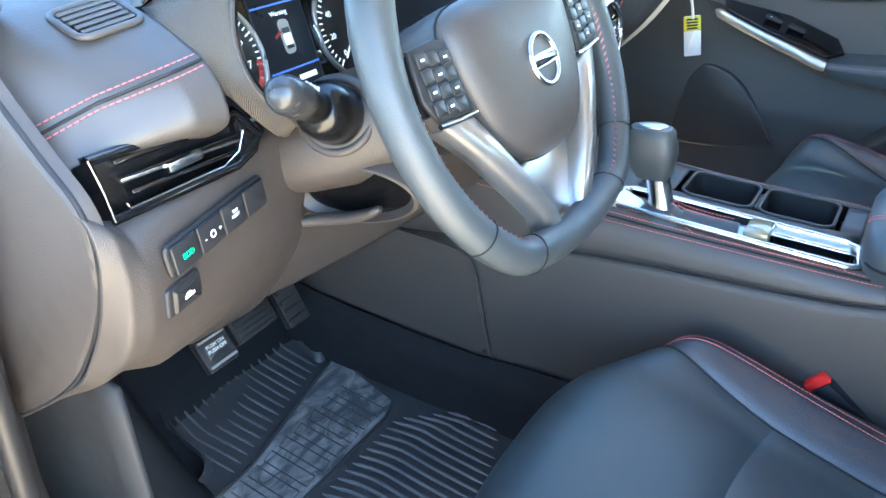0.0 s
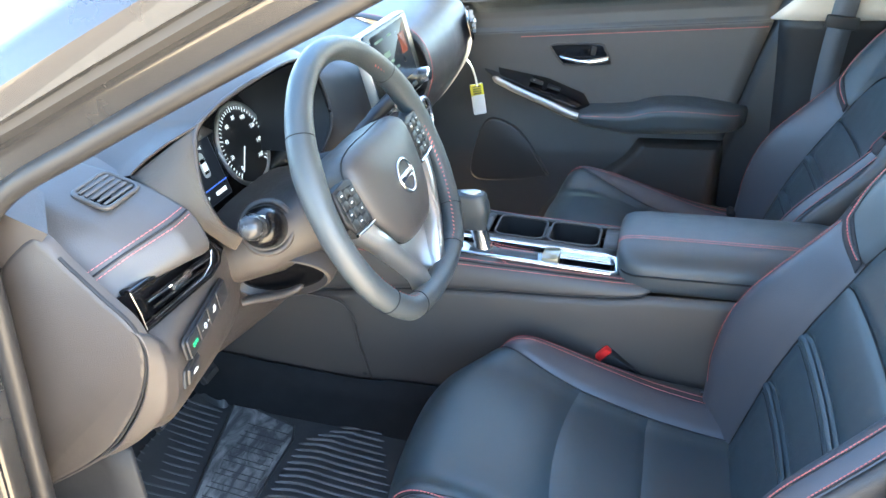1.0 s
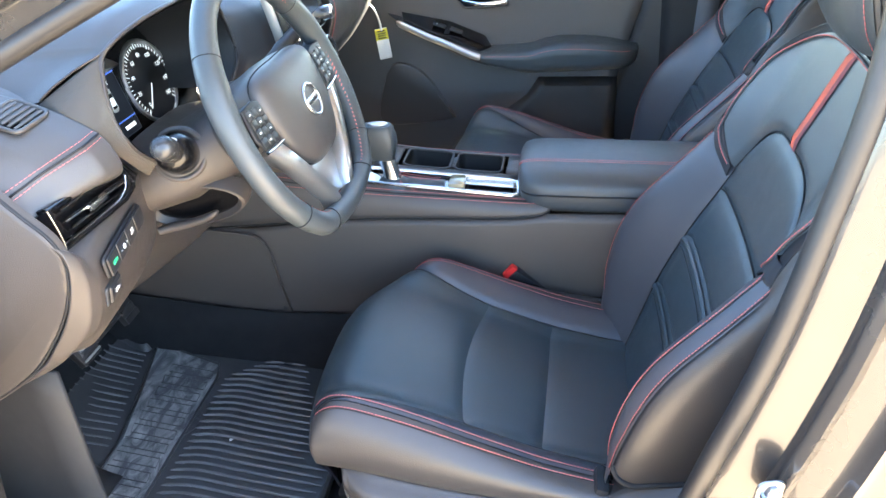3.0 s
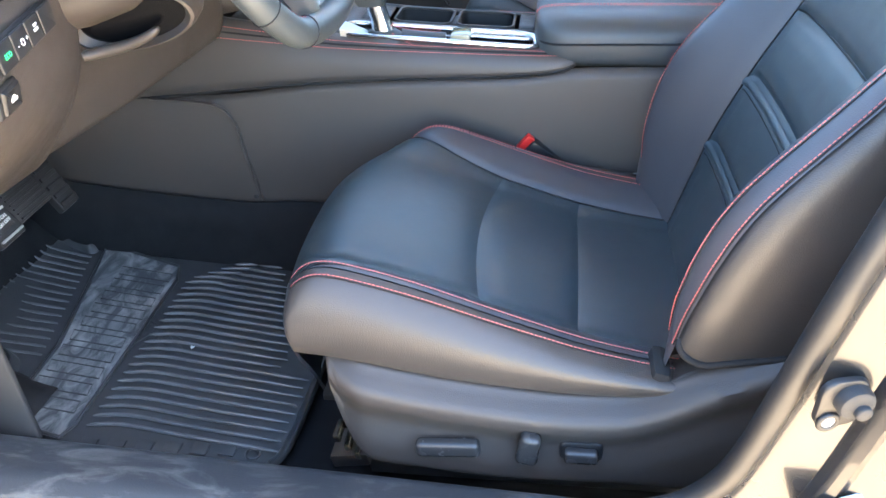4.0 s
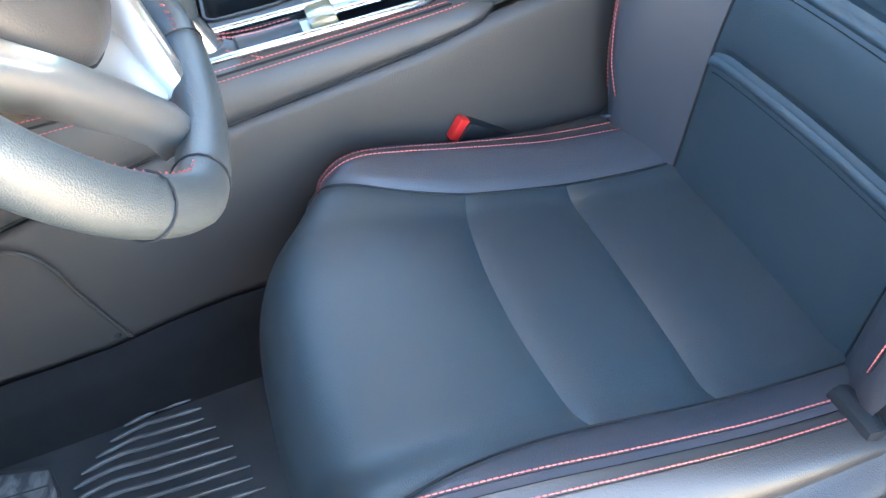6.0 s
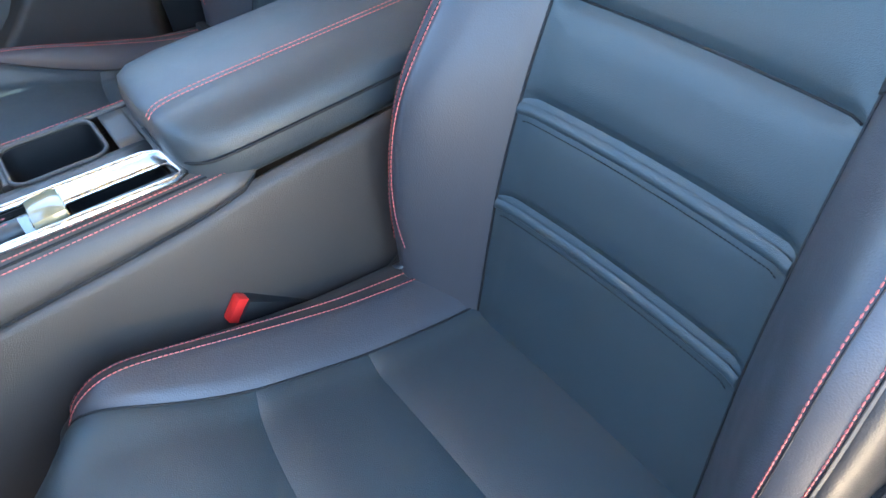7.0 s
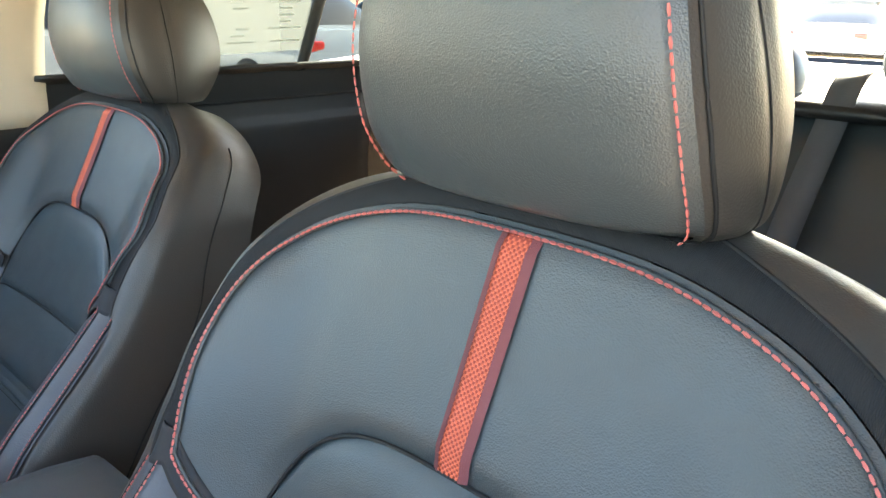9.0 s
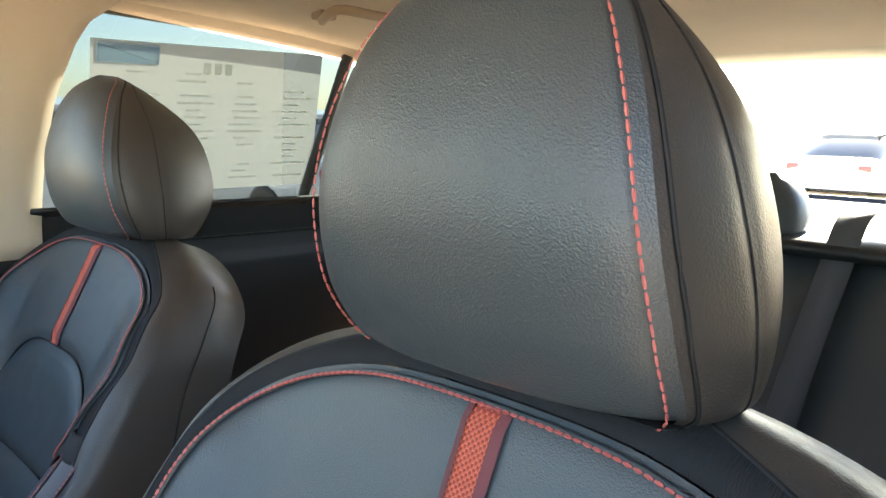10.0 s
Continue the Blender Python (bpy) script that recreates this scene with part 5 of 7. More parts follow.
# button strip
BM = frame_axes((-0.640, 0.5775, 0.530), (1, 0.19, 0.06), (0, 0.04, 1))
SWITCH = material("dark_switch_cap", (0.02, 0.02, 0.021), 0.4, bump=0.1, bump_scale=900)
btn = new("switch_strip")
btn.parent = dash
plate("strip_bezel", rounded(0.140, 0.030, 0.007), 0.002, DARK, btn, m=BM)
for q in range(4):
    plate("switch", rounded(0.0315, 0.025, 0.002), 0.0022, SWITCH, btn, m=BM @ Matrix.Translation((-0.0495 + 0.033 * q, 0, 0.003)), bevel=0.0012)
lettering("eco_lettering", "ECO", 0.0068, GREEN, btn, BM @ Matrix.Translation((-0.0495, 0, 0.0064)))
lettering("minus_lettering", "-", 0.009, WHITE, btn, BM @ Matrix.Translation((-0.0265, 0, 0.0064)))
lettering("plus_lettering", "+", 0.008, WHITE, btn, BM @ Matrix.Translation((-0.0065, 0, 0.0064)))
ring("dimmer_mark", 0.003, 0.0006, WHITE, btn, BM @ Matrix.Translation((-0.0165, 0, 0.0064)), n=14)
lettering("trip_lettering", "TRIP\nRESET", 0.0042, WHITE, btn, BM @ Matrix.Translation((0.0165, 0.002, 0.0064)))
TM = frame_axes((-0.692, 0.576, 0.489), (1, 0.16, 0.05), (0, -0.18, 1))
plate("boot_switch_bezel", rounded(0.042, 0.030, 0.005), 0.003, DARK, btn, m=TM)
plate("boot_switch", rounded(0.033, 0.024, 0.002), 0.003, SWITCH, btn, m=TM @ Matrix.Translation((0.002, 0, 0.003)))
plate("car_mark", [(-0.006, -0.002), (0.006, -0.002), (0.006, 0.001), (0.003, 0.001), (0.001, 0.004), (-0.003, 0.004), (-0.006, 0.001)], 0.0004, WHITE, btn, m=TM @ Matrix.Translation((0.002, 0, 0.0062)), bevel=0)

# end cap of the dash, at the door opening
CAP = [(0.722, 0.66), (0.675, 0.690), (0.646, 0.660), (0.612, 0.622), (0.586, 0.594), (0.577, 0.565), (0.583, 0.53), (0.600, 0.492), (0.630, 0.448), (0.670, 0.403), (0.727, 0.360), (0.797, 0.318), (0.81, 0.34), (0.795, 0.42), (0.775, 0.52), (0.752, 0.62)]
cap_line = cr([(-y, z, 0) for y, z in CAP] + [(-CAP[0][0], CAP[0][1], 0)], 72)[:-1]
plate("end_cap", [(p.x, p.y) for p in cap_line], 0.016, PLASTIC, dash, "dark plastic fuse cover", bevel=0.007, m=frame_axes((-0.742, 0, 0), (0, -1, 0), (0, 0, 1)))
tube("cap_seam", [Vector((-0.754, -p.x, p.y)) for p in cap_line[8:52]], 0.0022, PIPING, dash, n=6)
# pillar foot trim
loft("pillar_foot_trim", [[Vector(p) for p in r] for r in (
    [(-0.755, 0.72, 0.64), (-0.755, 0.655, 0.695), (-0.70, 0.70, 0.715), (-0.70, 0.76, 0.66)],
    [(-0.757, 0.75, 0.66), (-0.757, 0.70, 0.715), (-0.70, 0.74, 0.735), (-0.70, 0.79, 0.67)],
    [(-0.755, 0.80, 0.66), (-0.752, 0.79, 0.70), (-0.71, 0.82, 0.72), (-0.71, 0.85, 0.67)])], PLASTIC, dash)

# instrument binnacle
bin_ = new("instrument_binnacle")
bin_.parent = dash
SHIFT = Vector((0.04, 0.058, 0.037))      # the dashboard's own offset
LIP_L = [(-0.470, 0.655, 0.612), (-0.488, 0.638, 0.621), (-0.506, 0.625, 0.632), (-0.529, 0.629, 0.654), (-0.542, 0.633, 0.677), (-0.543, 0.641, 0.70), (-0.536, 0.648, 0.724), (-0.52, 0.656, 0.752), (-0.497, 0.661, 0.775)]
LIP_R = [(-0.45, 0.652, 0.791), (-0.36, 0.644, 0.799), (-0.26, 0.648, 0.794), (-0.185, 0.655, 0.775), (-0.15, 0.66, 0.74), (-0.138, 0.655, 0.70), (-0.145, 0.65, 0.66), (-0.17, 0.66, 0.62)]
lip_left = [p - SHIFT for p in cr(LIP_L, 41)]
lip = [p - SHIFT for p in cr(LIP_L + LIP_R, 90)]
cheek_edge = [p - SHIFT for p in cr([(-0.478, 0.66, 0.606), (-0.50, 0.640, 0.612), (-0.523, 0.630, 0.622), (-0.545, 0.632, 0.645), (-0.563, 0.637, 0.668), (-0.573, 0.643, 0.683), (-0.580, 0.652, 0.701), (-0.579, 0.685, 0.724), (-0.568, 0.717, 0.734)], 41)]


def cheek(u, v):
    q = int(round(v * 40))
    a, b = lip_left[q], cheek_edge[q]
    p = a.lerp(b, u)
    return p + Vector((-0.6, -0.5, 0.3)) * (0.006 * math.sin(math.pi * u))


grid("carbon_trim", cheek, 8, 40, CARBON, bin_, "brownish carbon-look side trim", thick=0.003)
tube("lip_edge", lip, 0.0032, PLASTIC, bin_, n=8)


def hood_inner(u, v):
    p = lip[int(round(u * 89))]
    c = Vector((-0.396, p.y, 0.632))
    q = p.lerp(c, 0.04 + 0.16 * v)
    return (q.x, p.y + (0.745 - p.y) * v, q.z)


grid("hood_inner", hood_inner, 89, 12, DARK, bin_, "dark inner face of the hood")
hood_front = [Vector((-0.568, 0.717, 0.737)) - SHIFT, Vector((-0.54, 0.695, 0.757)) - SHIFT] + [p - SHIFT for p in cr(LIP_L[-1:] + LIP_R, 48)]
hood_front = cr(hood_front, 80)


def hood_top(u, v):
    p = hood_front[int(round(u * 79))]
    back = Vector((p.x * 1.04, 1.08, 0.722 - 0.012 * abs(2 * u - 1)))
    q = p.lerp(back, v)
    q.z += (0.020 * math.sin(math.pi * v ** 0.5) * (1 - v) + 0.004 * smooth01(v / 0.02)) * smooth01(u / 0.22) - 0.012 * (1 - smooth01(u / 0.06)) * smooth01(v / 0.1)
    return q


grid("dash_top", lambda u, v: (-0.66 + 0.24 * u, 0.662 + 0.41 * v, lerp_table([(0.66, 0.688), (0.70, 0.703), (0.76, 0.714), (0.9, 0.722), (1.08, 0.722)], 0.662 + 0.41 * v)), 6, 16, SOFT, bin_, thick=0.003)
grid("hood", hood_top, 79, 30, SOFT, bin_)
tube("crease_edge", [p + Vector((0, -0.001, 0.002)) for p in hood_front[:22]], 0.002, PLASTIC, bin_, n=6)
SCREEN = material("lit_display", (0.004, 0.0045, 0.006), 0.3, var=0.0, spec=0.15, emit=(0.02, 0.025, 0.035), emit_strength=0.025)
BLUELED = material("blue_display_line", (0.05, 0.12, 0.5), 0.4, emit=(0.10, 0.22, 0.8), emit_strength=0.03)
WHITELED = material("white_display_mark", (0.55, 0.6, 0.6), 0.5, spec=0.1, emit=(0.75, 0.8, 0.8), emit_strength=0.05)
GM = frame_axes((-0.394, 0.712, 0.621), (1, 0, 0), (0, 0.28, 1))
plate("binnacle_back", rounded(0.50, 0.26, 0.03), 0.002, DARK, bin_, m=GM @ Matrix.Translation((0.02, 0.01, -0.02)))
plate("gauge_panel", [(x * 0.93, z) for x, z in rounded(0.37, 0.17, 0.05)], 0.002, GLOSS, bin_, m=GM)
for sg in (-1, 1):
    dm = GM @ Matrix.Translation((sg * 0.112 + 0.006, -0.006, 0.003))
    plate("dial", disc(0.064, 40), 0.001, DARK, bin_, m=dm)
    ring("dial_rim", 0.066, 0.0035, SILVER, bin_, dm)
    for q in range(41):
        a = radians(225 - 270 * q / 40)
        lng = 0.009 if q % 5 == 0 else 0.005
        box("tick", (lng, 0.0016, 0.0006), WHITELED, bin_, dm @ pose(0.058 * math.cos(a), 0.058 * math.sin(a), 0.0016, 0, 0, math.degrees(a)), 0)
    if sg > 0:
        for q in range(9):
            a = radians(225 - 270 * q / 8)
            lettering("numeral", str(q * 20), 0.0095, WHITELED, bin_, dm @ Matrix.Translation((0.044 * math.cos(a), 0.044 * math.sin(a), 0.0014)))
    else:
        for q in range(9):
            a = radians(225 - 270 * q / 8)
            lettering("numeral", str(q), 0.012, WHITELED, bin_, dm @ Matrix.Translation((0.044 * math.cos(a), 0.044 * math.sin(a), 0.0014)))
        for q in range(8):
            a = radians(-8 - 5 * q)
            box("red_zone", (0.006, 0.0045, 0.0008), REDPLASTIC, bin_, dm @ pose(0.057 * math.cos(a), 0.057 * math.sin(a), 0.0019, 0, 0, math.degrees(a)), 0)
    box("needle", (0.045, 0.0016, 0.001), WHITELED, bin_, dm @ pose(-0.014, -0.016, 0.003, 0, 0, 228) @ pose(0.006, 0, 0), 0)
GREYMARK = material("grey_display_mark", (0.35, 0.36, 0.34), 0.5, spec=0.1, emit=(0.5, 0.52, 0.48), emit_strength=0.012)
plate("info_display", rounded(0.082, 0.12, 0.004), 0.0012, SCREEN, bin_, m=GM @ Matrix.Translation((0, 0.002, 0.003)))
for z in (0.038, -0.033):
    box("display_line", (0.078, 0.002, 0.0006), BLUELED, bin_, GM @ pose(0, z, 0.0046), 0)
plate("car_shape", rounded(0.017, 0.038, 0.006), 0.0006, GREYMARK, bin_, m=GM @ Matrix.Translation((0.002, 0.002, 0.0044)))
for y, w, h in ((0.0085, 0.012, 0.006), (-0.0095, 0.011, 0.004)):
    plate("car_window", rounded(w, h, 0.0015), 0.0005, VBLACK, bin_, m=GM @ Matrix.Translation((0.002, y, 0.0052)), bevel=0)
plate("car_roof", rounded(0.011, 0.012, 0.002), 0.0005, WHITELED, bin_, m=GM @ Matrix.Translation((0.002, -0.001, 0.0052)), bevel=0)
box("door_mark", (0.012, 0.003, 0.0008), REDPLASTIC, bin_, GM @ pose(-0.010, 0.006, 0.0046, 0, 0, 30), 0)
lettering("warning_lettering", "Warning", 0.0075, WHITELED, bin_, GM @ Matrix.Translation((0, 0.028, 0.0046)))
lettering("gear_lettering", "P", 0.011, WHITELED, bin_, GM @ Matrix.Translation((-0.02, -0.045, 0.0046)))
box("odometer_bar", (0.028, 0.006, 0.0006), WHITELED, bin_, GM @ pose(0.015, -0.045, 0.0046), 0)

# column shroud
col = new("column_shroud")
col.parent = dash


def oval(cx_, y, cz, rx, rz, n=28, flat=0.0):
    return [Vector((cx_ + rx * math.copysign(abs(math.cos(w)) ** 0.75, math.cos(w)), y + flat * math.sin(w), cz + rz * math.copysign(abs(math.sin(w)) ** 0.75, math.sin(w)))) for w in [2 * math.pi * k / n for k in range(n)]]


loft("shroud", [oval(-0.375, 0.66, 0.528, 0.158, 0.054), oval(-0.375, 0.61, 0.537, 0.156, 0.055, flat=0.0), oval(-0.374, 0.56, 0.553, 0.142, 0.055, flat=0.01), oval(-0.372, 0.52, 0.572, 0.118, 0.054, flat=0.015), oval(-0.37, 0.485, 0.590, 0.088, 0.050, flat=0.02), oval(-0.37, 0.47, 0.602, 0.065, 0.046, flat=0.02)], PLASTIC, col)
OM = frame_axes((-0.482, 0.560, 0.498), (0.09, -0.98, 0.17), (-0.34, 0.08, 0.94))
OV = [(0.070 * math.cos(w) * (1 - 0.12 * math.sin(w)), 0.036 * math.sin(w)) for w in [2 * math.pi * k / 36 for k in range(36)]]
loft("shroud_rim", [[OM @ Vector((x * k, y * k, z)) for x, y in OV] for k, z in ((1.16, -0.022), (1.12, -0.006), (1.06, 0.003), (1.0, 0.004), (0.94, -0.002), (0.90, -0.006))], PLASTIC, col, "rounded rim of the lever recess", cap=False)
plate("lever_recess", [(x * 0.96, y * 0.96) for x, y in OV], 0.002, VBLACK, col, "dark oval recess", m=OM @ Matrix.Translation((0, 0, -0.008)), bevel=0)
tube("tilt_lever", cr([(-0.500, 0.618, 0.462), (-0.490, 0.60, 0.464), (-0.484, 0.572, 0.469), (-0.482, 0.545, 0.478), (-0.481, 0.528, 0.488)], 14), [0.008, 0.009, 0.0095, 0.0098, 0.010, 0.0098, 0.0095, 0.009, 0.0088, 0.0085, 0.008, 0.0072, 0.006, 0.003], SIDE, col, "smooth plastic tilt lever", n=14, flat=0.7)
lb = new("light_stalk")
lb.parent = col
SA = Vector((-0.503, 0.555, 0.588))
SD = Vector((-0.113, -0.047, 0.058)).normalized()
SR = SD.cross(Vector((0, 0, 1))).normalized()
STALK = material("stalk_plastic", (0.007, 0.007, 0.0075), 0.24, var=0.05)
STALKTIP = material("stalk_knob_plastic", (0.035, 0.035, 0.036), 0.26, var=0.05)
tube("stalk_boot", [SA + SD * s_ for s_ in (-0.03, 0.0, 0.028, 0.042, 0.050)], [0.029, 0.029, 0.0275, 0.024, 0.016], STALK, lb, "dark stalk boot", n=28)
tube("stalk_arm", [SA + SD * s_ for s_ in (0.045, 0.05, 0.085, 0.088)], [0.0145, 0.0148, 0.0148, 0.0138], STALK, lb, n=24)
tube("stalk_knob", [SA + SD * s_ for s_ in (0.087, 0.090, 0.105, 0.122, 0.131, 0.136, 0.138)], [0.0148, 0.0162, 0.0165, 0.0160, 0.0140, 0.0095, 0.003], STALKTIP, lb, "grey rotary knob on the stalk", n=28)
BM = frame_axes(SA - SD * 0.008, SR, SR.cross(SD))
ring("boss", 0.035, 0.0045, PLASTIC, lb, BM, n=36)
for q in range(4):
    box("stalk_mark", (0.004, 0.002, 0.004), WHITE, lb, frame_axes(SA + SD * (0.075 + 0.009 * q) + SD.cross(SR) * -0.0155 * 0.75 - SR * 0.0155 * 0.65, SD, SR), 0)
tube("wiper_stalk", cr([(-0.28, 0.535, 0.61), (-0.23, 0.52, 0.63), (-0.18, 0.50, 0.65), (-0.15, 0.492, 0.66)], 12), [0.009] * 6 + [0.012] * 5 + [0.006], DARK, col, n=12)

# steering wheel
wheel = empty("steering_wheel", "black leather flat-bottomed steering wheel with red stitching and silver spoke", "steering wheel")
WC = (-0.37, 0.472, 0.666)
WM = frame_axes(WC, (1, 0, 0), (0, 0.42, 1))
RW = 0.183


def rim_pt(a):
    r = RW
    x, y = r * math.cos(a), r * math.sin(a)
    if y < -0.150:
        y = -0.150 + (y + 0.150) * 0.45
    return Vector((x, y, 0.0))


N = 120
rp = [rim_pt(2 * math.pi * i / N) for i in range(N)]
rr_ = []
for i in range(N):
    a = math.degrees(2 * math.pi * i / N) % 360
    rr_.append(0.0165 + 0.0022 * math.exp(-((a - 25) / 16) ** 2) + 0.0022 * math.exp(-((a - 155) / 16) ** 2))
tube("rim", [WM @ p for p in rp], rr_, LEATHER, wheel, n=18, closed=True)
for a0, a1 in ((-62, 52), (128, 242)):
    pts = []
    for q in range(60):
        a = radians(a0 + (a1 - a0) * q / 59)
        p = rim_pt(a)
        pts.append(WM @ (p * ((p.length - 0.0135) / p.length) + Vector((0, 0, 0.008))))
    stitching("rim_stitching", pts, wheel, step=0.0068, length=0.0048, r=0.0011, slant=0.002)
for a in (38, 142, -38, 218, 298, 242):
    p = rim_pt(radians(a))
    t = Vector((-p.y, p.x, 0)).normalized()
    e = p.normalized()
    tube("rim_joint", [WM @ (p + (e * math.cos(w) + Vector((0, 0, 1)) * math.sin(w)) * 0.0176) for w in [2 * math.pi * k / 18 for k in range(18)]], 0.0007, PIPING, wheel, closed=True, n=5)
# hub cover: a broad shield, narrow at its foot
HUB = [(0.0, 0.066), (0.055, 0.066), (0.092, 0.058), (0.104, 0.036), (0.097, -0.01), (0.080, -0.05), (0.052, -0.078), (0.022, -0.087), (0.0, -0.088)]
hub_half = cr([(x, y, 0) for x, y in HUB], 25)
hub_line = hub_half + [Vector((-p.x, p.y, 0)) for p in reversed(hub_half[1:-1])]


def hub_ring(k, z):
    return [WM @ Vector((p.x * k, -0.006 + (p.y + 0.006) * k, z)) for p in hub_line]


SATIN = material("satin_metal_spoke", (0.50, 0.49, 0.465), 0.30, metal=0.85, var=0.04, rough_var=0.05)
loft("hub_cover", [hub_ring(0.96, -0.05), hub_ring(1.0, -0.02), hub_ring(1.0, 0.002), hub_ring(0.985, 0.008), hub_ring(0.93, 0.015), hub_ring(0.80, 0.021), hub_ring(0.58, 0.0255), hub_ring(0.3, 0.0275), hub_ring(0.05, 0.028)], SOFT, wheel)
tube("hub_seam", [WM @ Vector((p.x * 1.004, p.y * 1.004, 0.001)) for p in hub_line], 0.0012, PIPING, wheel, closed=True, n=5)
EM = WM @ Matrix.Translation((0.0, -0.007, 0.029))
ring("emblem_ring", 0.0225, 0.0026, CHROME, wheel, EM, label="chrome ring emblem")
plate("emblem_bar", rounded(0.050, 0.011, 0.002), 0.002, CHROME, wheel, m=EM)
plate("airbag_mark", rounded(0.009, 0.009, 0.002), 0.0004, DARK, wheel, m=WM @ Matrix.Translation((0.0, -0.050, 0.0245)) @ pose(0, 0, 0, 8))
for sg in (-1, 1):
    sp_ = new("spoke")
    sp_.parent = wheel
    loft("spoke_arm", [[WM @ Vector((sg * x, y + dy, z + dz)) for dy, dz in ((0.026, 0), (0.028, -0.018), (-0.024, -0.018), (-0.022, 0))] for x, y, z in ((0.085, 0.012, 0.006), (0.12, 0.012, 0.005), (0.15, 0.014, 0.002), (0.175, 0.018, -0.004))], DARK, sp_)
    plate("switch_pad", [(sg * 0.106, 0.040), (sg * 0.120, 0.045), (sg * 0.156, 0.043), (sg * 0.161, 0.004), (sg * 0.150, -0.016), (sg * 0.102, -0.019)], 0.004, DARK, sp_, m=WM @ Matrix.Translation((0, 0, 0.007)), bevel=0.002)
    for i in range(3):
        for j in range(4):
            x, y = sg * (0.1165 + 0.0145 * i), 0.029 - 0.0128 * j + 0.002 * i
            plate("button", rounded(0.0132, 0.0112, 0.002), 0.0016, SWITCH, sp_, m=WM @ Matrix.Translation((x, y, 0.0112)), bevel=0.0008)
            if (i + j) % 2 == 0:
                plate("mark", rounded(0.005, 0.0018, 0.0006), 0.0003, WHITE, sp_, m=WM @ Matrix.Translation((x, y, 0.0129)), bevel=0)
    tube("chrome_edge", [WM @ Vector((sg * x, y, 0.0105)) for x, y in ((0.100, -0.0215), (0.125, -0.021), (0.152, -0.018))], 0.0024, CHROME, sp_)
    # forked lower spoke: a satin leg with a rounded outer edge and a broad inner face
    loft("spoke_leg", [[WM @ Vector((sg * (x + dx), y, z + dz)) for dx, dz in ((-w, -0.002), (-w * 0.5, 0.003), (w * 0.6, 0.002), (w, -0.004), (w * 0.8, -0.022), (-w, -0.024))] for x, y, w, z in ((0.124, -0.022, 0.022, 0.008), (0.100, -0.055, 0.0165, 0.012), (0.068, -0.100, 0.0140, 0.011), (0.043, -0.132, 0.0130, 0.007), (0.034, -0.151, 0.0145, 0.002))], SATIN, sp_, "satin metal lower spoke", angle=75)
plate("spoke_bridge", [(-0.060, -0.090), (-0.03, -0.086), (0.03, -0.086), (0.060, -0.090), (0.032, -0.150), (-0.032, -0.150)], 0.008, SATIN, wheel, "satin metal foot between the spoke legs", m=WM @ Matrix.Translation((0, 0, -0.018)), bevel=0.003)
loft("wheel_boss", [[WM @ Vector((r * math.cos(w), r * math.sin(w), z)) for w in [2 * math.pi * k / 24 for k in range(24)]] for r, z in ((0.055, -0.04), (0.06, -0.06), (0.065, -0.10))], DARK, wheel)

# centre of the dash
profile_sheet("centre_panel", [
    (-0.19, [(1.05, 0.71), (0.80, 0.715), (0.69, 0.695), (0.67, 0.64), (0.665, 0.56), (0.64, 0.48), (0.62, 0.43), (0.64, 0.41)]),
    (-0.15, [(1.05, 0.72), (0.80, 0.725), (0.63, 0.70), (0.60, 0.64), (0.59, 0.56), (0.58, 0.48), (0.57, 0.43), (0.60, 0.41)]),
    (-0.105, [(1.08, 0.74), (0.80, 0.735), (0.60, 0.70), (0.565, 0.64), (0.555, 0.56), (0.545, 0.48), (0.53, 0.43), (0.55, 0.41)]),
    (0.13, [(1.08, 0.74), (0.80, 0.735), (0.60, 0.70), (0.565, 0.64), (0.555, 0.56), (0.545, 0.48), (0.53, 0.43), (0.55, 0.41)]),
    (0.17, [(1.08, 0.74), (0.80, 0.735), (0.66, 0.715), (0.62, 0.66), (0.605, 0.56), (0.61, 0.48), (0.62, 0.43), (0.64, 0.41)])], SOFT, dash, nu=24, nv=40)
profile_sheet("passenger_pad", [
    (0.17, [(1.08, 0.74), (0.80, 0.735), (0.62, 0.715), (0.555, 0.68), (0.53, 0.62), (0.545, 0.56), (0.575, 0.50), (0.63, 0.44), (0.70, 0.36)]),
    (0.38, [(1.08, 0.74), (0.80, 0.735), (0.62, 0.715), (0.555, 0.68), (0.53, 0.62), (0.54, 0.56), (0.575, 0.50), (0.63, 0.44), (0.72, 0.36)]),
    (0.56, [(1.08, 0.72), (0.82, 0.725), (0.63, 0.71), (0.565, 0.68), (0.54, 0.62), (0.545, 0.56), (0.58, 0.50), (0.63, 0.44), (0.72, 0.36)]),
    (0.66, [(1.06, 0.69), (0.84, 0.705), (0.66, 0.69), (0.60, 0.66), (0.575, 0.60), (0.575, 0.55), (0.60, 0.50), (0.65, 0.44), (0.74, 0.36)]),
    (0.70, [(1.06, 0.66), (0.86, 0.68), (0.72, 0.665), (0.66, 0.635), (0.64, 0.585), (0.63, 0.54), (0.64, 0.50), (0.69, 0.44), (0.78, 0.36)])], SOFT, dash, nu=34, nv=44)
stitching("dash_stitching", cr([(0.20, 0.80, 0.739), (0.195, 0.70, 0.729), (0.19, 0.615, 0.716), (0.187, 0.550, 0.68), (0.185, 0.526, 0.62), (0.19, 0.541, 0.56), (0.20, 0.570, 0.50)], 50), dash, step=0.006, length=0.0045, r=0.0008)
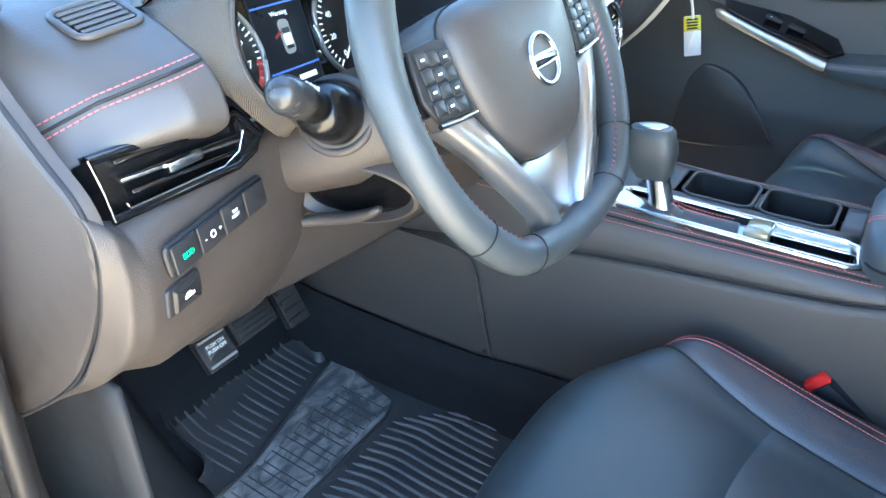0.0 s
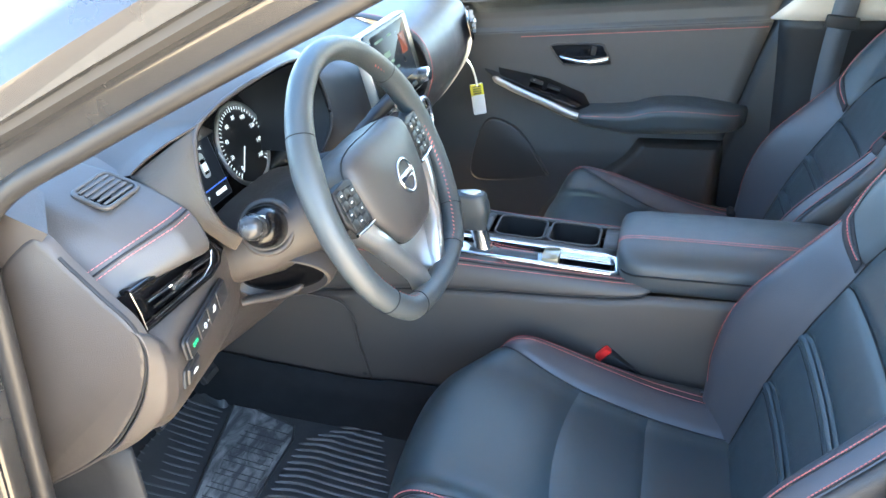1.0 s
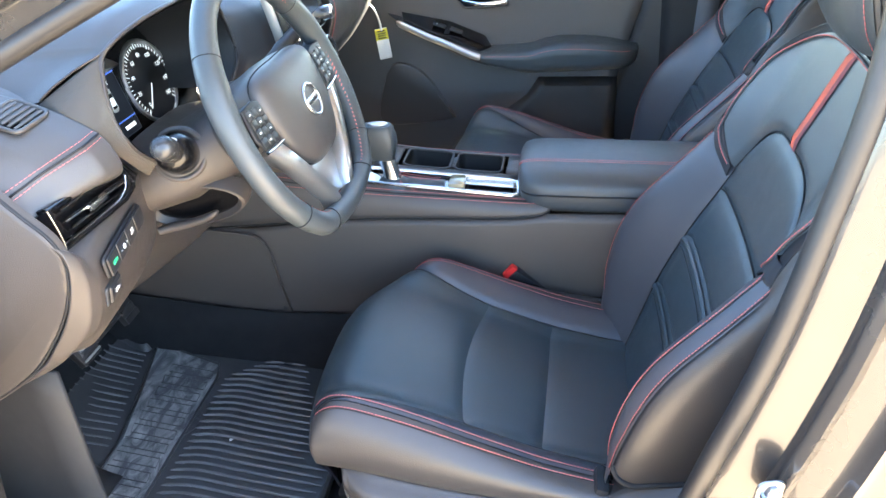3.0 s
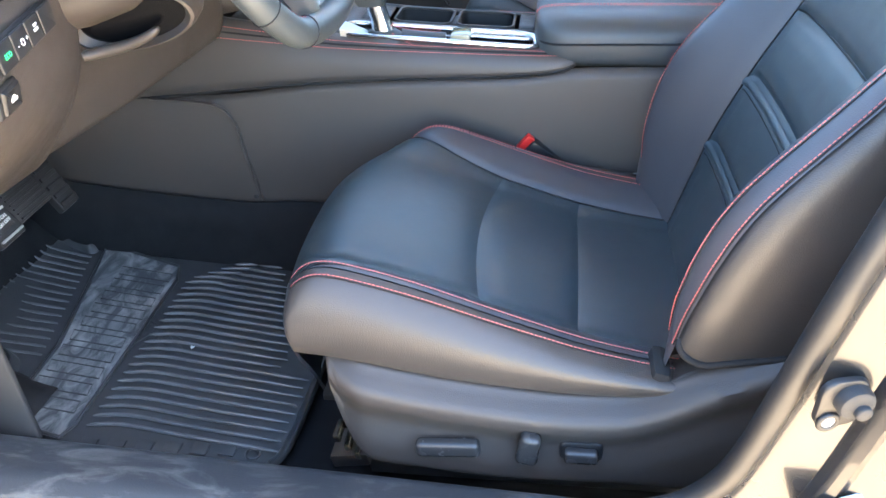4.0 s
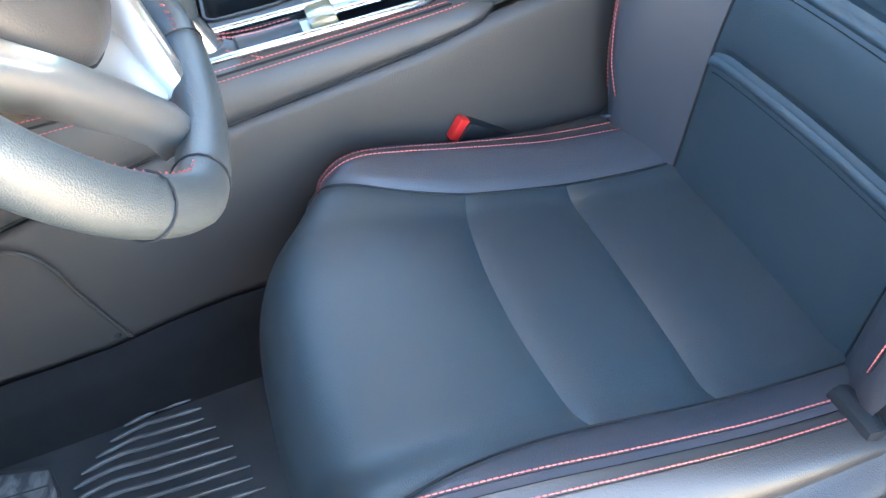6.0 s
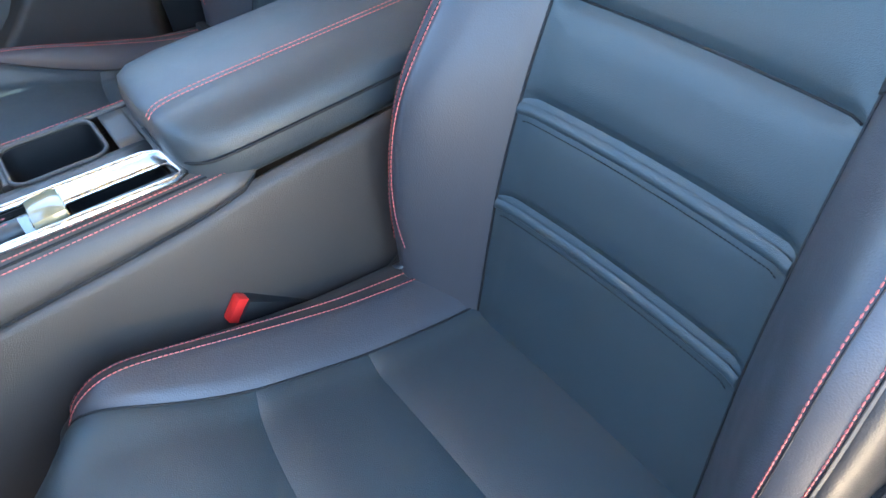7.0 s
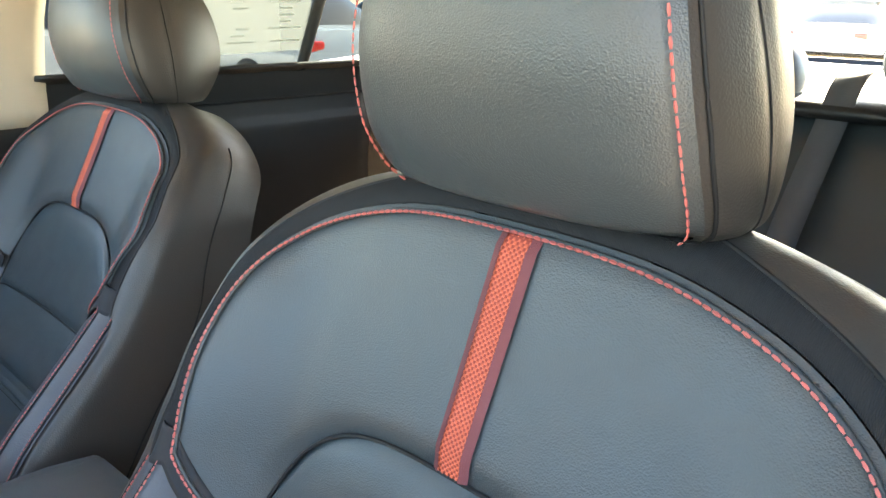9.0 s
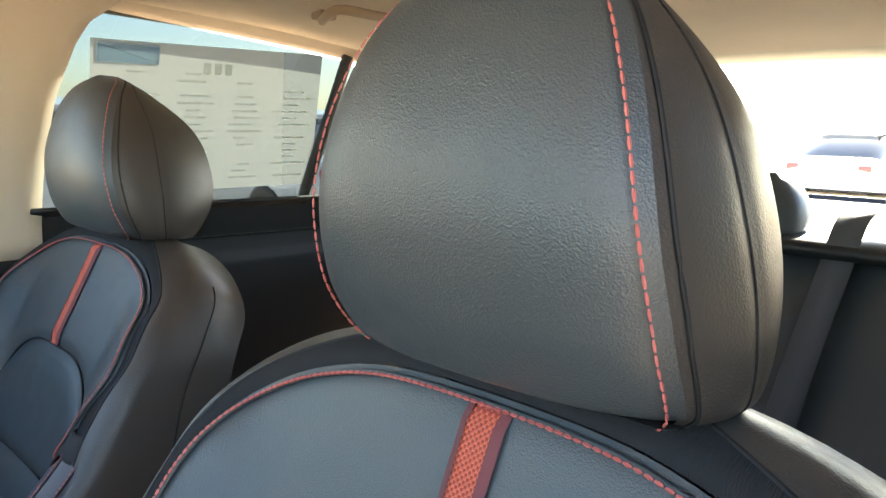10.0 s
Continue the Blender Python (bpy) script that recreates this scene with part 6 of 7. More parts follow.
# display
DISPMARK = material("dim_green_display_mark", (0.10, 0.14, 0.11), 0.5, spec=0.1, emit=(0.3, 0.5, 0.35), emit_strength=0.012)
disp = new("touch_display")
disp.parent = dash
SM = frame_axes((-0.05, 0.532, 0.688), (1, 0.0, 0), (0, 0.22, 1))
plate("display_frame", rounded(0.225, 0.142, 0.012), 0.016, SILVER, disp, m=SM @ Matrix.Translation((0, 0, -0.004)))
plate("screen", rounded(0.218, 0.136, 0.008), 0.003, VBLACK, disp, m=SM @ Matrix.Translation((0, 0, 0.012)))
plate("lit_area", rounded(0.172, 0.10, 0.003), 0.0006, SCREEN, disp, m=SM @ Matrix.Translation((0, 0.012, 0.015)))
for i, (x, y, w, h) in enumerate(((-0.05, 0.048, 0.04, 0.004), (0.0, 0.048, 0.02, 0.004), (-0.03, 0.02, 0.03, 0.01), (-0.02, 0.005, 0.03, 0.006), (-0.02, -0.008, 0.06, 0.004), (-0.02, -0.018, 0.05, 0.004), (-0.06, -0.03, 0.018, 0.006), (-0.03, -0.03, 0.018, 0.006), (0.0, -0.03, 0.018, 0.006))):
    plate("display_mark", rounded(w, h, min(w, h) * 0.3), 0.0004, DISPMARK, disp, m=SM @ Matrix.Translation((x, y, 0.0158)), bevel=0)
plate("cover_art", rounded(0.03, 0.036, 0.002), 0.0004, material("display_art", (0.12, 0.03, 0.02), 0.4, spec=0.1, emit=(0.35, 0.12, 0.06), emit_strength=0.015), disp, m=SM @ Matrix.Translation((0.055, 0.022, 0.0158)))
for sg in (-1, 1):
    loft("knob", [[SM @ Vector((sg * 0.092 + r * math.cos(w), -0.05 + r * math.sin(w), z)) for w in [2 * math.pi * k / 24 for k in range(24)]] for r, z in ((0.0135, 0.014), (0.014, 0.018), (0.013, 0.034), (0.010, 0.036))], CHROME, disp, "chrome rotary knob")
for q in range(5):
    plate("key", rounded(0.024, 0.008, 0.002), 0.002, DARK, disp, m=SM @ Matrix.Translation((-0.056 + 0.028 * q, -0.056, 0.015)), bevel=0.0008)
# round vents
for x in (-0.125, 0.0, 0.125):
    rv = new("round_vent")
    rv.parent = dash
    RM = frame_axes((x - 0.04, 0.517, 0.543), (1, 0, 0), (0, 0.12, 1))
    ring("vent_ring", 0.041, 0.005, CHROME, rv, RM, label="chrome vent ring")
    plate("vent_well", disc(0.039), 0.002, DARK, rv, m=RM @ Matrix.Translation((0, 0, -0.006)))
    for q in range(3):
        box("slat", (0.07 - 0.01 * abs(q - 1), 0.003, 0.01), GLOSS, rv, RM @ pose(0, -0.016 + 0.016 * q, 0.0, 20), 0.001)
    box("tab", (0.018, 0.014, 0.012), CHROME, rv, RM @ pose(0, 0, 0.006), 0.003)
# climate panel
CM = frame_axes((-0.04, 0.545, 0.475), (1, 0, 0), (0, 0.2, 1))
cl_ = new("climate_panel")
cl_.parent = dash
plate("panel", rounded(0.24, 0.07, 0.01), 0.006, GLOSS, cl_, m=CM)
for q in range(3):
    ring("dial_ring", 0.02, 0.003, CHROME, cl_, CM @ Matrix.Translation((-0.08 + 0.08 * q, 0, 0.01)), n=24)
for q in range(6):
    plate("key", rounded(0.02, 0.012, 0.002), 0.002, DARK, cl_, m=CM @ Matrix.Translation((-0.10 + 0.04 * q, -0.026, 0.006)), bevel=0.0008)
tube("chrome_line", [CM @ Vector((x, 0.036, 0.006)) for x in (-0.12, 0.0, 0.12)], 0.0018, CHROME, cl_)
# passenger vent
PM = frame_axes((0.545, 0.539, 0.632), (1, 0.25, 0), (0, 0.25, 1))
pv = new("passenger_vent")
pv.parent = dash
plate("vent_frame", rounded(0.16, 0.055, 0.01), 0.006, GLOSS, pv, m=PM)
for q in range(3):
    box("slat", (0.14, 0.004, 0.01), DARK, pv, PM @ pose(0, -0.013 + 0.013 * q, 0.008, 20), 0.001)
box("thumb_tab", (0.03, 0.01, 0.008), CHROME, pv, PM @ pose(0, 0, 0.014), 0.003)
# glovebox side and hanging tag
tag = empty("paper_tag", "white and yellow paper tag hanging on a string", "tag")
TGM = frame_axes((0.66, 0.601, 0.455), (0.35, -0.94, 0.10), (0.0, 0.12, 1))
plate("card", rounded(0.034, 0.082, 0.003), 0.001, WHITE, tag, m=TGM)
plate("yellow_half", rounded(0.034, 0.030, 0.002), 0.0006, YELLOW, tag, m=TGM @ Matrix.Translation((0, 0.025, 0.001)))
for q in range(4):
    plate("text_bar", rounded(0.024, 0.0025, 0.001), 0.0003, DARK, tag, m=TGM @ Matrix.Translation((0, 0.034 - 0.006 * q, 0.0016)))
tube("string", cr([(0.66, 0.603, 0.490), (0.657, 0.607, 0.52), (0.655, 0.618, 0.55), (0.66, 0.64, 0.57)], 12), 0.0028, WHITE, tag)

dash.location = (0.04, 0.058, 0.037)

# ---- centre console ----
cons = empty("centre_console", "dark centre console with red stitched edges and chrome shifter frame", "centre console")


def cons_w(y):
    return lerp_table([(-0.35, 0.10), (0.0, 0.108), (0.15, 0.11), (0.45, 0.116), (0.62, 0.13), (0.95, 0.16)], y)


def cons_top(y):
    return lerp_table([(-0.35, 0.35), (0.11, 0.370), (0.18, 0.374), (0.47, 0.397), (0.60, 0.42), (0.80, 0.46)], y)


for sg in (-1, 1):
    def cside(u, v, sg=sg):
        y = -0.35 + 1.50 * v
        w = cons_w(y)
        zt = lerp_table([(-0.35, 0.350), (0.09, 0.350), (0.12, 0.349), (0.145, 0.346), (0.20, 0.339), (0.50, 0.332), (0.75, 0.318), (0.9, 0.36), (1.15, 0.42)], y)
        zb = lerp_table([(-0.35, 0.0), (0.3, 0.08), (0.55, 0.12), (0.66, 0.121), (0.9, 0.158), (1.15, 0.2)], y)
        z = zt + (zb - zt) * u
        x = w + 0.004 + 0.014 * u + 0.006 * math.sin(3.14 * u) - 0.002 * groove(u, 0.03, 1)
        return (sg * x, y, z)
    grid("side_wall", cside, 16, 50, PLASTIC, cons, "dark grey console side", thick=0.004)

    def clow(u, v, sg=sg):
        y = -0.35 + 1.45 * v
        zb = lerp_table([(-0.35, 0.0), (0.3, 0.08), (0.55, 0.12), (0.66, 0.121), (0.9, 0.158), (1.1, 0.2)], y)
        return (sg * (cons_w(y) + 0.03 + 0.01 * u), y, zb + 0.01 - (zb + 0.10) * u)
    grid("carpet_side", clow, 4, 20, CARPET, cons, "black carpet at the console foot", thick=0.004)

    def cpad(u, v, sg=sg):
        y = 0.105 + 0.80 * v
        w = cons_w(y)
        zt = cons_top(y)
        zl = lerp_table([(0.10, 0.368), (0.125, 0.352), (0.20, 0.341), (0.50, 0.334), (0.75, 0.32), (0.95, 0.31)], y)
        a = u * math.pi * 0.5
        e = smooth01((y - 0.105) / 0.03)
        x = w - 0.028 + 0.034 * math.sin(a) * (0.5 + 0.5 * e)
        z = zl + (zt - zl) * math.cos(a) ** 0.9 if u < 1 else zl
        return (sg * x, y, z)
    grid("edge_pad", cpad, 12, 50, SOFT, cons, "soft console edge with red stitching", thick=0.004)
    for off in (0.30, 0.48):
        ln = [Vector(cpad(off, 0.03 + 0.95 * q / 60, sg)) + Vector((sg * 0.0022, 0, 0.002)) for q in range(61)]
        stitching("console_stitching", ln, cons)
    tube("pad_seam", [Vector(cpad(0.0, 0.0, sg))] + [Vector(cpad(0.99, q / 50, sg)) + Vector((sg * 0.001, 0, -0.002)) for q in range(1, 51)], 0.0022, PIPING, cons, n=6)
    tube("seam_piping", [Vector(cpad(0.39, 0.03 + 0.95 * q / 60, sg)) + Vector((sg * 0.0015, 0, 0.0015)) for q in range(61)], 0.0015, PIPING, cons, n=6)


# top deck, built of strips round the wells
def deck(name, x0, x1, y0, y1, mat=PLASTIC):
    return grid(name, lambda u, v: (x0 + (x1 - x0) * u, y0 + (y1 - y0) * v, cons_top(y0 + (y1 - y0) * v) - 0.002), 4, 8, mat, cons, thick=0.004)


deck("deck_strip", -0.09, 0.09, 0.10, 0.186)
deck("deck_strip", 0.084, 0.095, 0.186, 0.475)
deck("deck_strip", -0.036, 0.0, 0.186, 0.475)
deck("deck_strip", 0.0, 0.084, 0.43, 0.475)
deck("deck_strip", 0.0, 0.084, 0.186, 0.212)
deck("deck_strip", -0.098, 0.098, 0.475, 0.66)
# cup holders
for y in (0.268, 0.372):
    ch = new("cup_holder")
    ch.parent = cons
    out = rounded(0.084, 0.094, 0.016, 6)
    rings = [[Vector((0.042 + x * s, y + b * s, cons_top(y + b) + z)) for x, b in out] for s, z in ((1.0, 0.0), (0.97, -0.03), (0.93, -0.075), (0.2, -0.077))]
    loft("well", rings, DARK, ch, cap=False)
    tube("well_rim", [Vector((0.042 + x, y + b, cons_top(y + b) + 0.0005)) for x, b in out], 0.0025, PLASTIC, ch, closed=True)
box("cup_divider", (0.05, 0.012, 0.02), PLASTIC, cons, pose(0.042, 0.32, cons_top(0.32) - 0.012), 0.004)
# chrome frame round the shifter
FR = [(-0.092, 0.178), (-0.042, 0.183), (-0.034, 0.20), (-0.034, 0.47), (-0.045, 0.485), (-0.09, 0.485), (-0.097, 0.47), (-0.097, 0.19)]
tube("chrome_frame", [(x, y, cons_top(y) + 0.003) for x, y in FR], 0.0045, CHROME, cons, "chrome shifter surround", closed=True)
grid("chrome_band", lambda u, v: (-0.066 + 0.03 * u, 0.183 + 0.125 * v, cons_top(0.183 + 0.125 * v) + 0.004 - 0.002 * u), 4, 10, CHROME, cons, "chrome shifter surround", thick=0.004)
grid("shift_plate", lambda u, v: (-0.094 + 0.058 * u, 0.29 + 0.19 * v, cons_top(0.29 + 0.19 * v) - 0.002), 4, 8, GLOSS, cons, thick=0.003)
for q in range(5):
    plate("gear_mark", rounded(0.006, 0.008, 0.001), 0.0005, WHITE, cons, m=pose(-0.088, 0.335 + 0.022 * q, cons_top(0.335 + 0.022 * q) + 0.0005, 4))
ring("start_ring", 0.0135, 0.0022, CHROME, cons, pose(-0.09, 0.515, cons_top(0.515) + 0.003, 8), n=28)
plate("start_button", disc(0.012, 24), 0.004, SWITCH, cons, m=pose(-0.09, 0.515, cons_top(0.515) - 0.001, 8))
loft("shift_wedge", [[Vector((-0.075 + x, y, z)) for x, y, z in ((-0.020, 0.445, cons_top(0.445)), (0.012, 0.448, cons_top(0.448)), (0.012, 0.452, cons_top(0.45) + h), (-0.020, 0.449, cons_top(0.45) + h))] if h else [Vector((-0.075 + x, 0.485, cons_top(0.485) + dz)) for x, dz in ((-0.024, 0), (0.016, 0), (0.016, 0.012), (-0.024, 0.012))] for h in (0.004, 0)], SATIN, cons, "satin metal wedge ahead of the lever")
loft("phone_slot", [[Vector((-0.068 + x, 0.235 + y, z)) for x, y in rounded(0.05, 0.09, 0.01)] for z in (0.377, 0.335)], DARK, cons, cap=False)
box("gate_block", (0.045, 0.032, 0.02), material("olive_reflective_plastic", (0.25, 0.22, 0.13), 0.12, coat=0.5), cons, pose(-0.068, 0.297, 0.386), 0.006)
KS = cr([(-0.155, 0.80, 0.318), (-0.153, 0.70, 0.309), (-0.155, 0.665, 0.28), (-0.156, 0.655, 0.22), (-0.152, 0.64, 0.125)], 40)
tube("knee_seam", [p + Vector((-0.003, 0, 0)) for p in KS], 0.0024, PLASTIC, cons, n=6)
plate("clip", disc(0.006, 16), 0.002, DARK, cons, m=frame_axes((-0.152, 0.655, 0.138), (0, -1, 0), (0.1, 0, 1)))
cons.location = (0.02, 0, 0)
# gear lever
gl = empty("gear_lever", "gear lever with silver neck and leather boot", "gear lever")
loft("boot", [[Vector((-0.078 + rx * math.cos(w), 0.40 + dy + ry * math.sin(w), z)) for w in [2 * math.pi * k / 24 for k in range(24)]] for rx, ry, dy, z in ((0.031, 0.055, 0, 0.322), (0.029, 0.045, 0.002, 0.332), (0.022, 0.03, 0.005, 0.342), (0.016, 0.02, 0.006, 0.350))], LEATHER, gl, "folded leather boot")
stitching("boot_stitching", [(-0.102, 0.355, 0.331), (-0.097, 0.375, 0.340), (-0.093, 0.39, 0.349)], gl)
stitching("boot_stitching", [(-0.054, 0.355, 0.331), (-0.059, 0.375, 0.340), (-0.063, 0.39, 0.349)], gl)
loft("neck", [[Vector((-0.078 + rx * math.cos(w), 0.408 + dy + ry * math.sin(w), z)) for w in [2 * math.pi * k / 20 for k in range(20)]] for rx, ry, dy, z in ((0.015, 0.02, -0.004, 0.340), (0.012, 0.016, 0.0, 0.362), (0.012, 0.016, 0.006, 0.385), (0.016, 0.024, 0.014, 0.415))], CHROME, gl, "silver lever neck")
loft("knob", [[Vector((-0.078 + rx * math.copysign(abs(math.cos(w)) ** 0.6, math.cos(w)), 0.425 + dy + ry * math.copysign(abs(math.sin(w)) ** 0.6, math.sin(w)), z)) for w in [2 * math.pi * k / 24 for k in range(24)]] for rx, ry, dy, z in ((0.013, 0.022, -0.004, 0.388), (0.017, 0.028, -0.001, 0.402), (0.020, 0.033, 0.0, 0.420), (0.020, 0.033, 0.001, 0.436), (0.018, 0.030, 0.002, 0.446))], LEATHER, gl)
loft("knob_cap", [[Vector((-0.078 + rx * math.copysign(abs(math.cos(w)) ** 0.6, math.cos(w)), 0.427 + ry * math.copysign(abs(math.sin(w)) ** 0.6, math.sin(w)), z)) for w in [2 * math.pi * k / 24 for k in range(24)]] for rx, ry, z in ((0.0185, 0.0305, 0.446), (0.0185, 0.0305, 0.450), (0.015, 0.026, 0.4555), (0.005, 0.010, 0.458))], LEATHER, gl, "leather crown of the lever")
plate("knob_badge", [(0.011 * math.cos(w), 0.019 * math.sin(w)) for w in [2 * math.pi * k / 20 for k in range(20)]], 0.003, SATIN, gl, "satin metal badge on the lever", m=pose(-0.078, 0.425, 0.4560), bevel=0.001)
tube("boot_fold", cr([(-0.076, 0.378, 0.337), (-0.071, 0.345, 0.333), (-0.068, 0.308, 0.331)], 12), [0.016, 0.0158, 0.0155, 0.015, 0.0145, 0.014, 0.0135, 0.013, 0.013, 0.0125, 0.012, 0.011], LEATHER, gl, "leather fold of the boot", n=12, flat=0.8)
for dx in (-0.005, 0.005):
    stitching("boot_stitching", cr([(-0.078 + dx, 0.392, 0.358), (-0.075 + dx, 0.372, 0.3515), (-0.071 + dx, 0.345, 0.3462), (-0.068 + dx, 0.314, 0.3430)], 16), gl)
gl.location = (0.020, 0.014, 0.053)
# armrest
arm = empty("armrest", "padded armrest lid with red double stitching on the console", "armrest")


def arm_ring(y, s, dz=0.0):
    pts = []
    for k in range(32):
        w = 2 * math.pi * k / 32
        c, n_ = math.cos(w), math.sin(w)
        x = 0.112 * s * math.copysign(abs(c) ** 0.35, c)
        z = 0.377 + dz + 0.036 * s ** 0.6 * math.copysign(abs(n_) ** 0.55, n_)
        pts.append(Vector((x, y, z + (0.012 * (1 - (x / 0.112) ** 2) if n_ > 0 else 0))))
    return pts


loft("lid_pad", [arm_ring(0.172, 0.55), arm_ring(0.166, 0.8), arm_ring(0.152, 0.94), arm_ring(0.12, 1.0), arm_ring(0.0, 1.0, -0.002), arm_ring(-0.16, 0.98, -0.004), arm_ring(-0.20, 0.9, -0.005)], LEATHER, arm)
for x in (-0.038, -0.046):
    stitching("lid_stitching", [(x, y, 0.0012 + lerp_table([(-0.20, 0.415), (-0.16, 0.4185), (0.0, 0.4218), (0.12, 0.4236), (0.152, 0.4222), (0.166, 0.4185), (0.172, 0.412)], y)) for y in [0.171 - 0.34 * q / 60 for q in range(61)]], arm)
tube("seam_piping", cr([(0.0, 0.1735, 0.384), (-0.05, 0.171, 0.384), (-0.09, 0.163, 0.384), (-0.107, 0.148, 0.384), (-0.1125, 0.12, 0.384), (-0.1125, 0.0, 0.383), (-0.110, -0.16, 0.382)], 40), 0.0018, PIPING, arm)
arm.location = (0.02, 0.01, 0.002)
# driver's buckle
bk = empty("seat_belt_buckle", "black seat belt buckle with red release button", "buckle")
KM = frame_axes((-0.150, 0.172, 0.222), (1, 0.1, 0.1), (0, 0.75, 0.66))
box("body", (0.022, 0.085, 0.03), DARK, bk, KM @ pose(0, -0.045, 0), 0.006)
box("release_button", (0.013, 0.014, 0.030), REDPLASTIC, bk, KM @ pose(0, 0.001, 0.0), 0.003, "red release button")
box("stem", (0.012, 0.09, 0.018), DARK, bk, KM @ pose(0, -0.12, -0.004), 0.004)
bk.location = (0.036, 0.020, 0.012)
bt = empty("belt_anchor", "grey webbing end beside the seat crease", "belt anchor")
grid("webbing", lambda u, v: (-0.162 + 0.02 * u, -0.03 + 0.05 * v, 0.165 - 0.012 * u + 0.004 * v), 4, 6, BELT, bt, thick=0.003)

bt.location = (0.01, 0.004, 0.034)

# ---- passenger door ----
door = structure(empty("passenger_door", "closed dark passenger door with silver pull trim and stitched armrest", "car door"), "", "")


def door_skin(u, v):
    pr = [(0.700, 0.090), (0.722, 0.086), (0.742, 0.066), (0.749, 0.035), (0.748, 0.010), (0.743, 0.003), (0.741, -0.003), (0.743, -0.012), (0.747, -0.10), (0.746, -0.20), (0.736, -0.27), (0.728, -0.33), (0.736, -0.43), (0.745, -0.60)]
    k = v * (len(pr) - 1)
    i = min(int(k), len(pr) - 2)
    f = k - i
    z = 0.6235 + pr[i][1] + (pr[i + 1][1] - pr[i][1]) * f
    yr = -0.112 + (0.637 - z) * 0.30
    y = 0.88 + (yr - 0.88) * u
    return (pr[i][0] + (pr[i + 1][0] - pr[i][0]) * f, y, z - 0.0413 * (y - 0.25) * smooth01((z - 0.2) / 0.3))


grid("door_panel", door_skin, 30, 78, DOORSKIN, door, thick=0.006)


def door_edge(u, v):
    z = 0.70 - 0.66 * v
    y = -0.112 + (0.637 - z) * 0.30 + 0.001
    return (0.748 - 0.03 * u, y - 0.13 * u, z + 0.014)


grid("door_edge", door_edge, 4, 14, SEAL, door, "dark rubber edged door frame", thick=0.004)


def seam_z(y):
    return 0.6235 - 0.0413 * (y - 0.25)


stitching("door_stitching", [(0.7395, 0.50 - 0.60 * q / 40, seam_z(0.50 - 0.60 * q / 40) - 0.0135) for q in range(41)], door, r=0.0011)
tube("belt_seam", [(0.7415, 0.70 - 0.80 * q / 20, seam_z(0.70 - 0.80 * q / 20)) for q in range(21)], 0.0028, PIPING, door, n=6)
tube("front_seam", cr([(0.743, 0.505, 0.598), (0.744, 0.535, 0.56), (0.745, 0.569, 0.515)], 10), 0.0014, PIPING, door, n=6)
# inner handle in its bezel
HM = frame_axes((0.742, 0, 0), (0, -1, 0), (0, 0, 1))
HB = cr([(-0.424, 0.574, 0), (-0.405, 0.581, 0), (-0.30, 0.582, 0), (-0.283, 0.567, 0), (-0.272, 0.540, 0), (-0.282, 0.530, 0), (-0.375, 0.527, 0), (-0.396, 0.534, 0), (-0.424, 0.574, 0)], 41)[:-1]
plate("handle_well", [(p.x, p.y) for p in HB], 0.001, GLOSS, door, m=HM, bevel=0)
tube("handle_bezel", [HM @ Vector((p.x, p.y, 0.002)) for p in HB], 0.003, PLASTIC, door, closed=True)
loft("inner_handle", [[Vector((0.7365 - 0.010 * math.sin(math.pi * f) - 0.004 * math.cos(w), 0.398 - 0.124 * f + 0.0, 0.550 - 0.013 * math.sin(math.pi * f * 0.8) + h * math.sin(w))) for w in [2 * math.pi * k / 14 for k in range(14)]] for f, h in ((0.0, 0.003), (0.15, 0.0045), (0.4, 0.0055), (0.6, 0.008), (0.85, 0.0095), (1.0, 0.009))], CHROME, door, "chrome door handle")
box("lock_tab", (0.006, 0.012, 0.022), DARK, door, pose(0.739, 0.312, 0.564, 12), 0.002)
# armrest and switch pod
ARM_X = [(-0.075, 0.742), (-0.062, 0.70), (-0.04, 0.672), (0.0, 0.656), (0.10, 0.650), (0.33, 0.656), (0.45, 0.678), (0.56, 0.705), (0.60, 0.738)]
ARM_T = [(-0.066, 0.427), (0.025, 0.444), (0.12, 0.449), (0.175, 0.441), (0.207, 0.430), (0.30, 0.424), (0.346, 0.424), (0.411, 0.447), (0.494, 0.476), (0.565, 0.503), (0.60, 0.516)]
ARM_L = [(-0.07, 0.375), (-0.041, 0.363), (0.18, 0.352), (0.23, 0.358), (0.345, 0.388), (0.476, 0.440), (0.566, 0.486), (0.60, 0.510)]


def arm_sec(y, v):
    xs, zt, zl = lerp_table(ARM_X, y), lerp_table(ARM_T, y), lerp_table(ARM_L, y)
    h = zt - zl
    pts = [(0.748, 0, zt + 0.002), (xs + 0.022, 0, zt + 0.001), (xs + 0.003, 0, zt - 0.12 * h), (xs, 0, zt - 0.35 * h), (xs + 0.012, 0, zt - 0.75 * h), (0.748, 0, zl)]
    p = cr([(a, b, c) for a, b, c in pts], 21)[min(20, int(round(v * 20)))]
    return (min(p.x, 0.748), y, p.z)


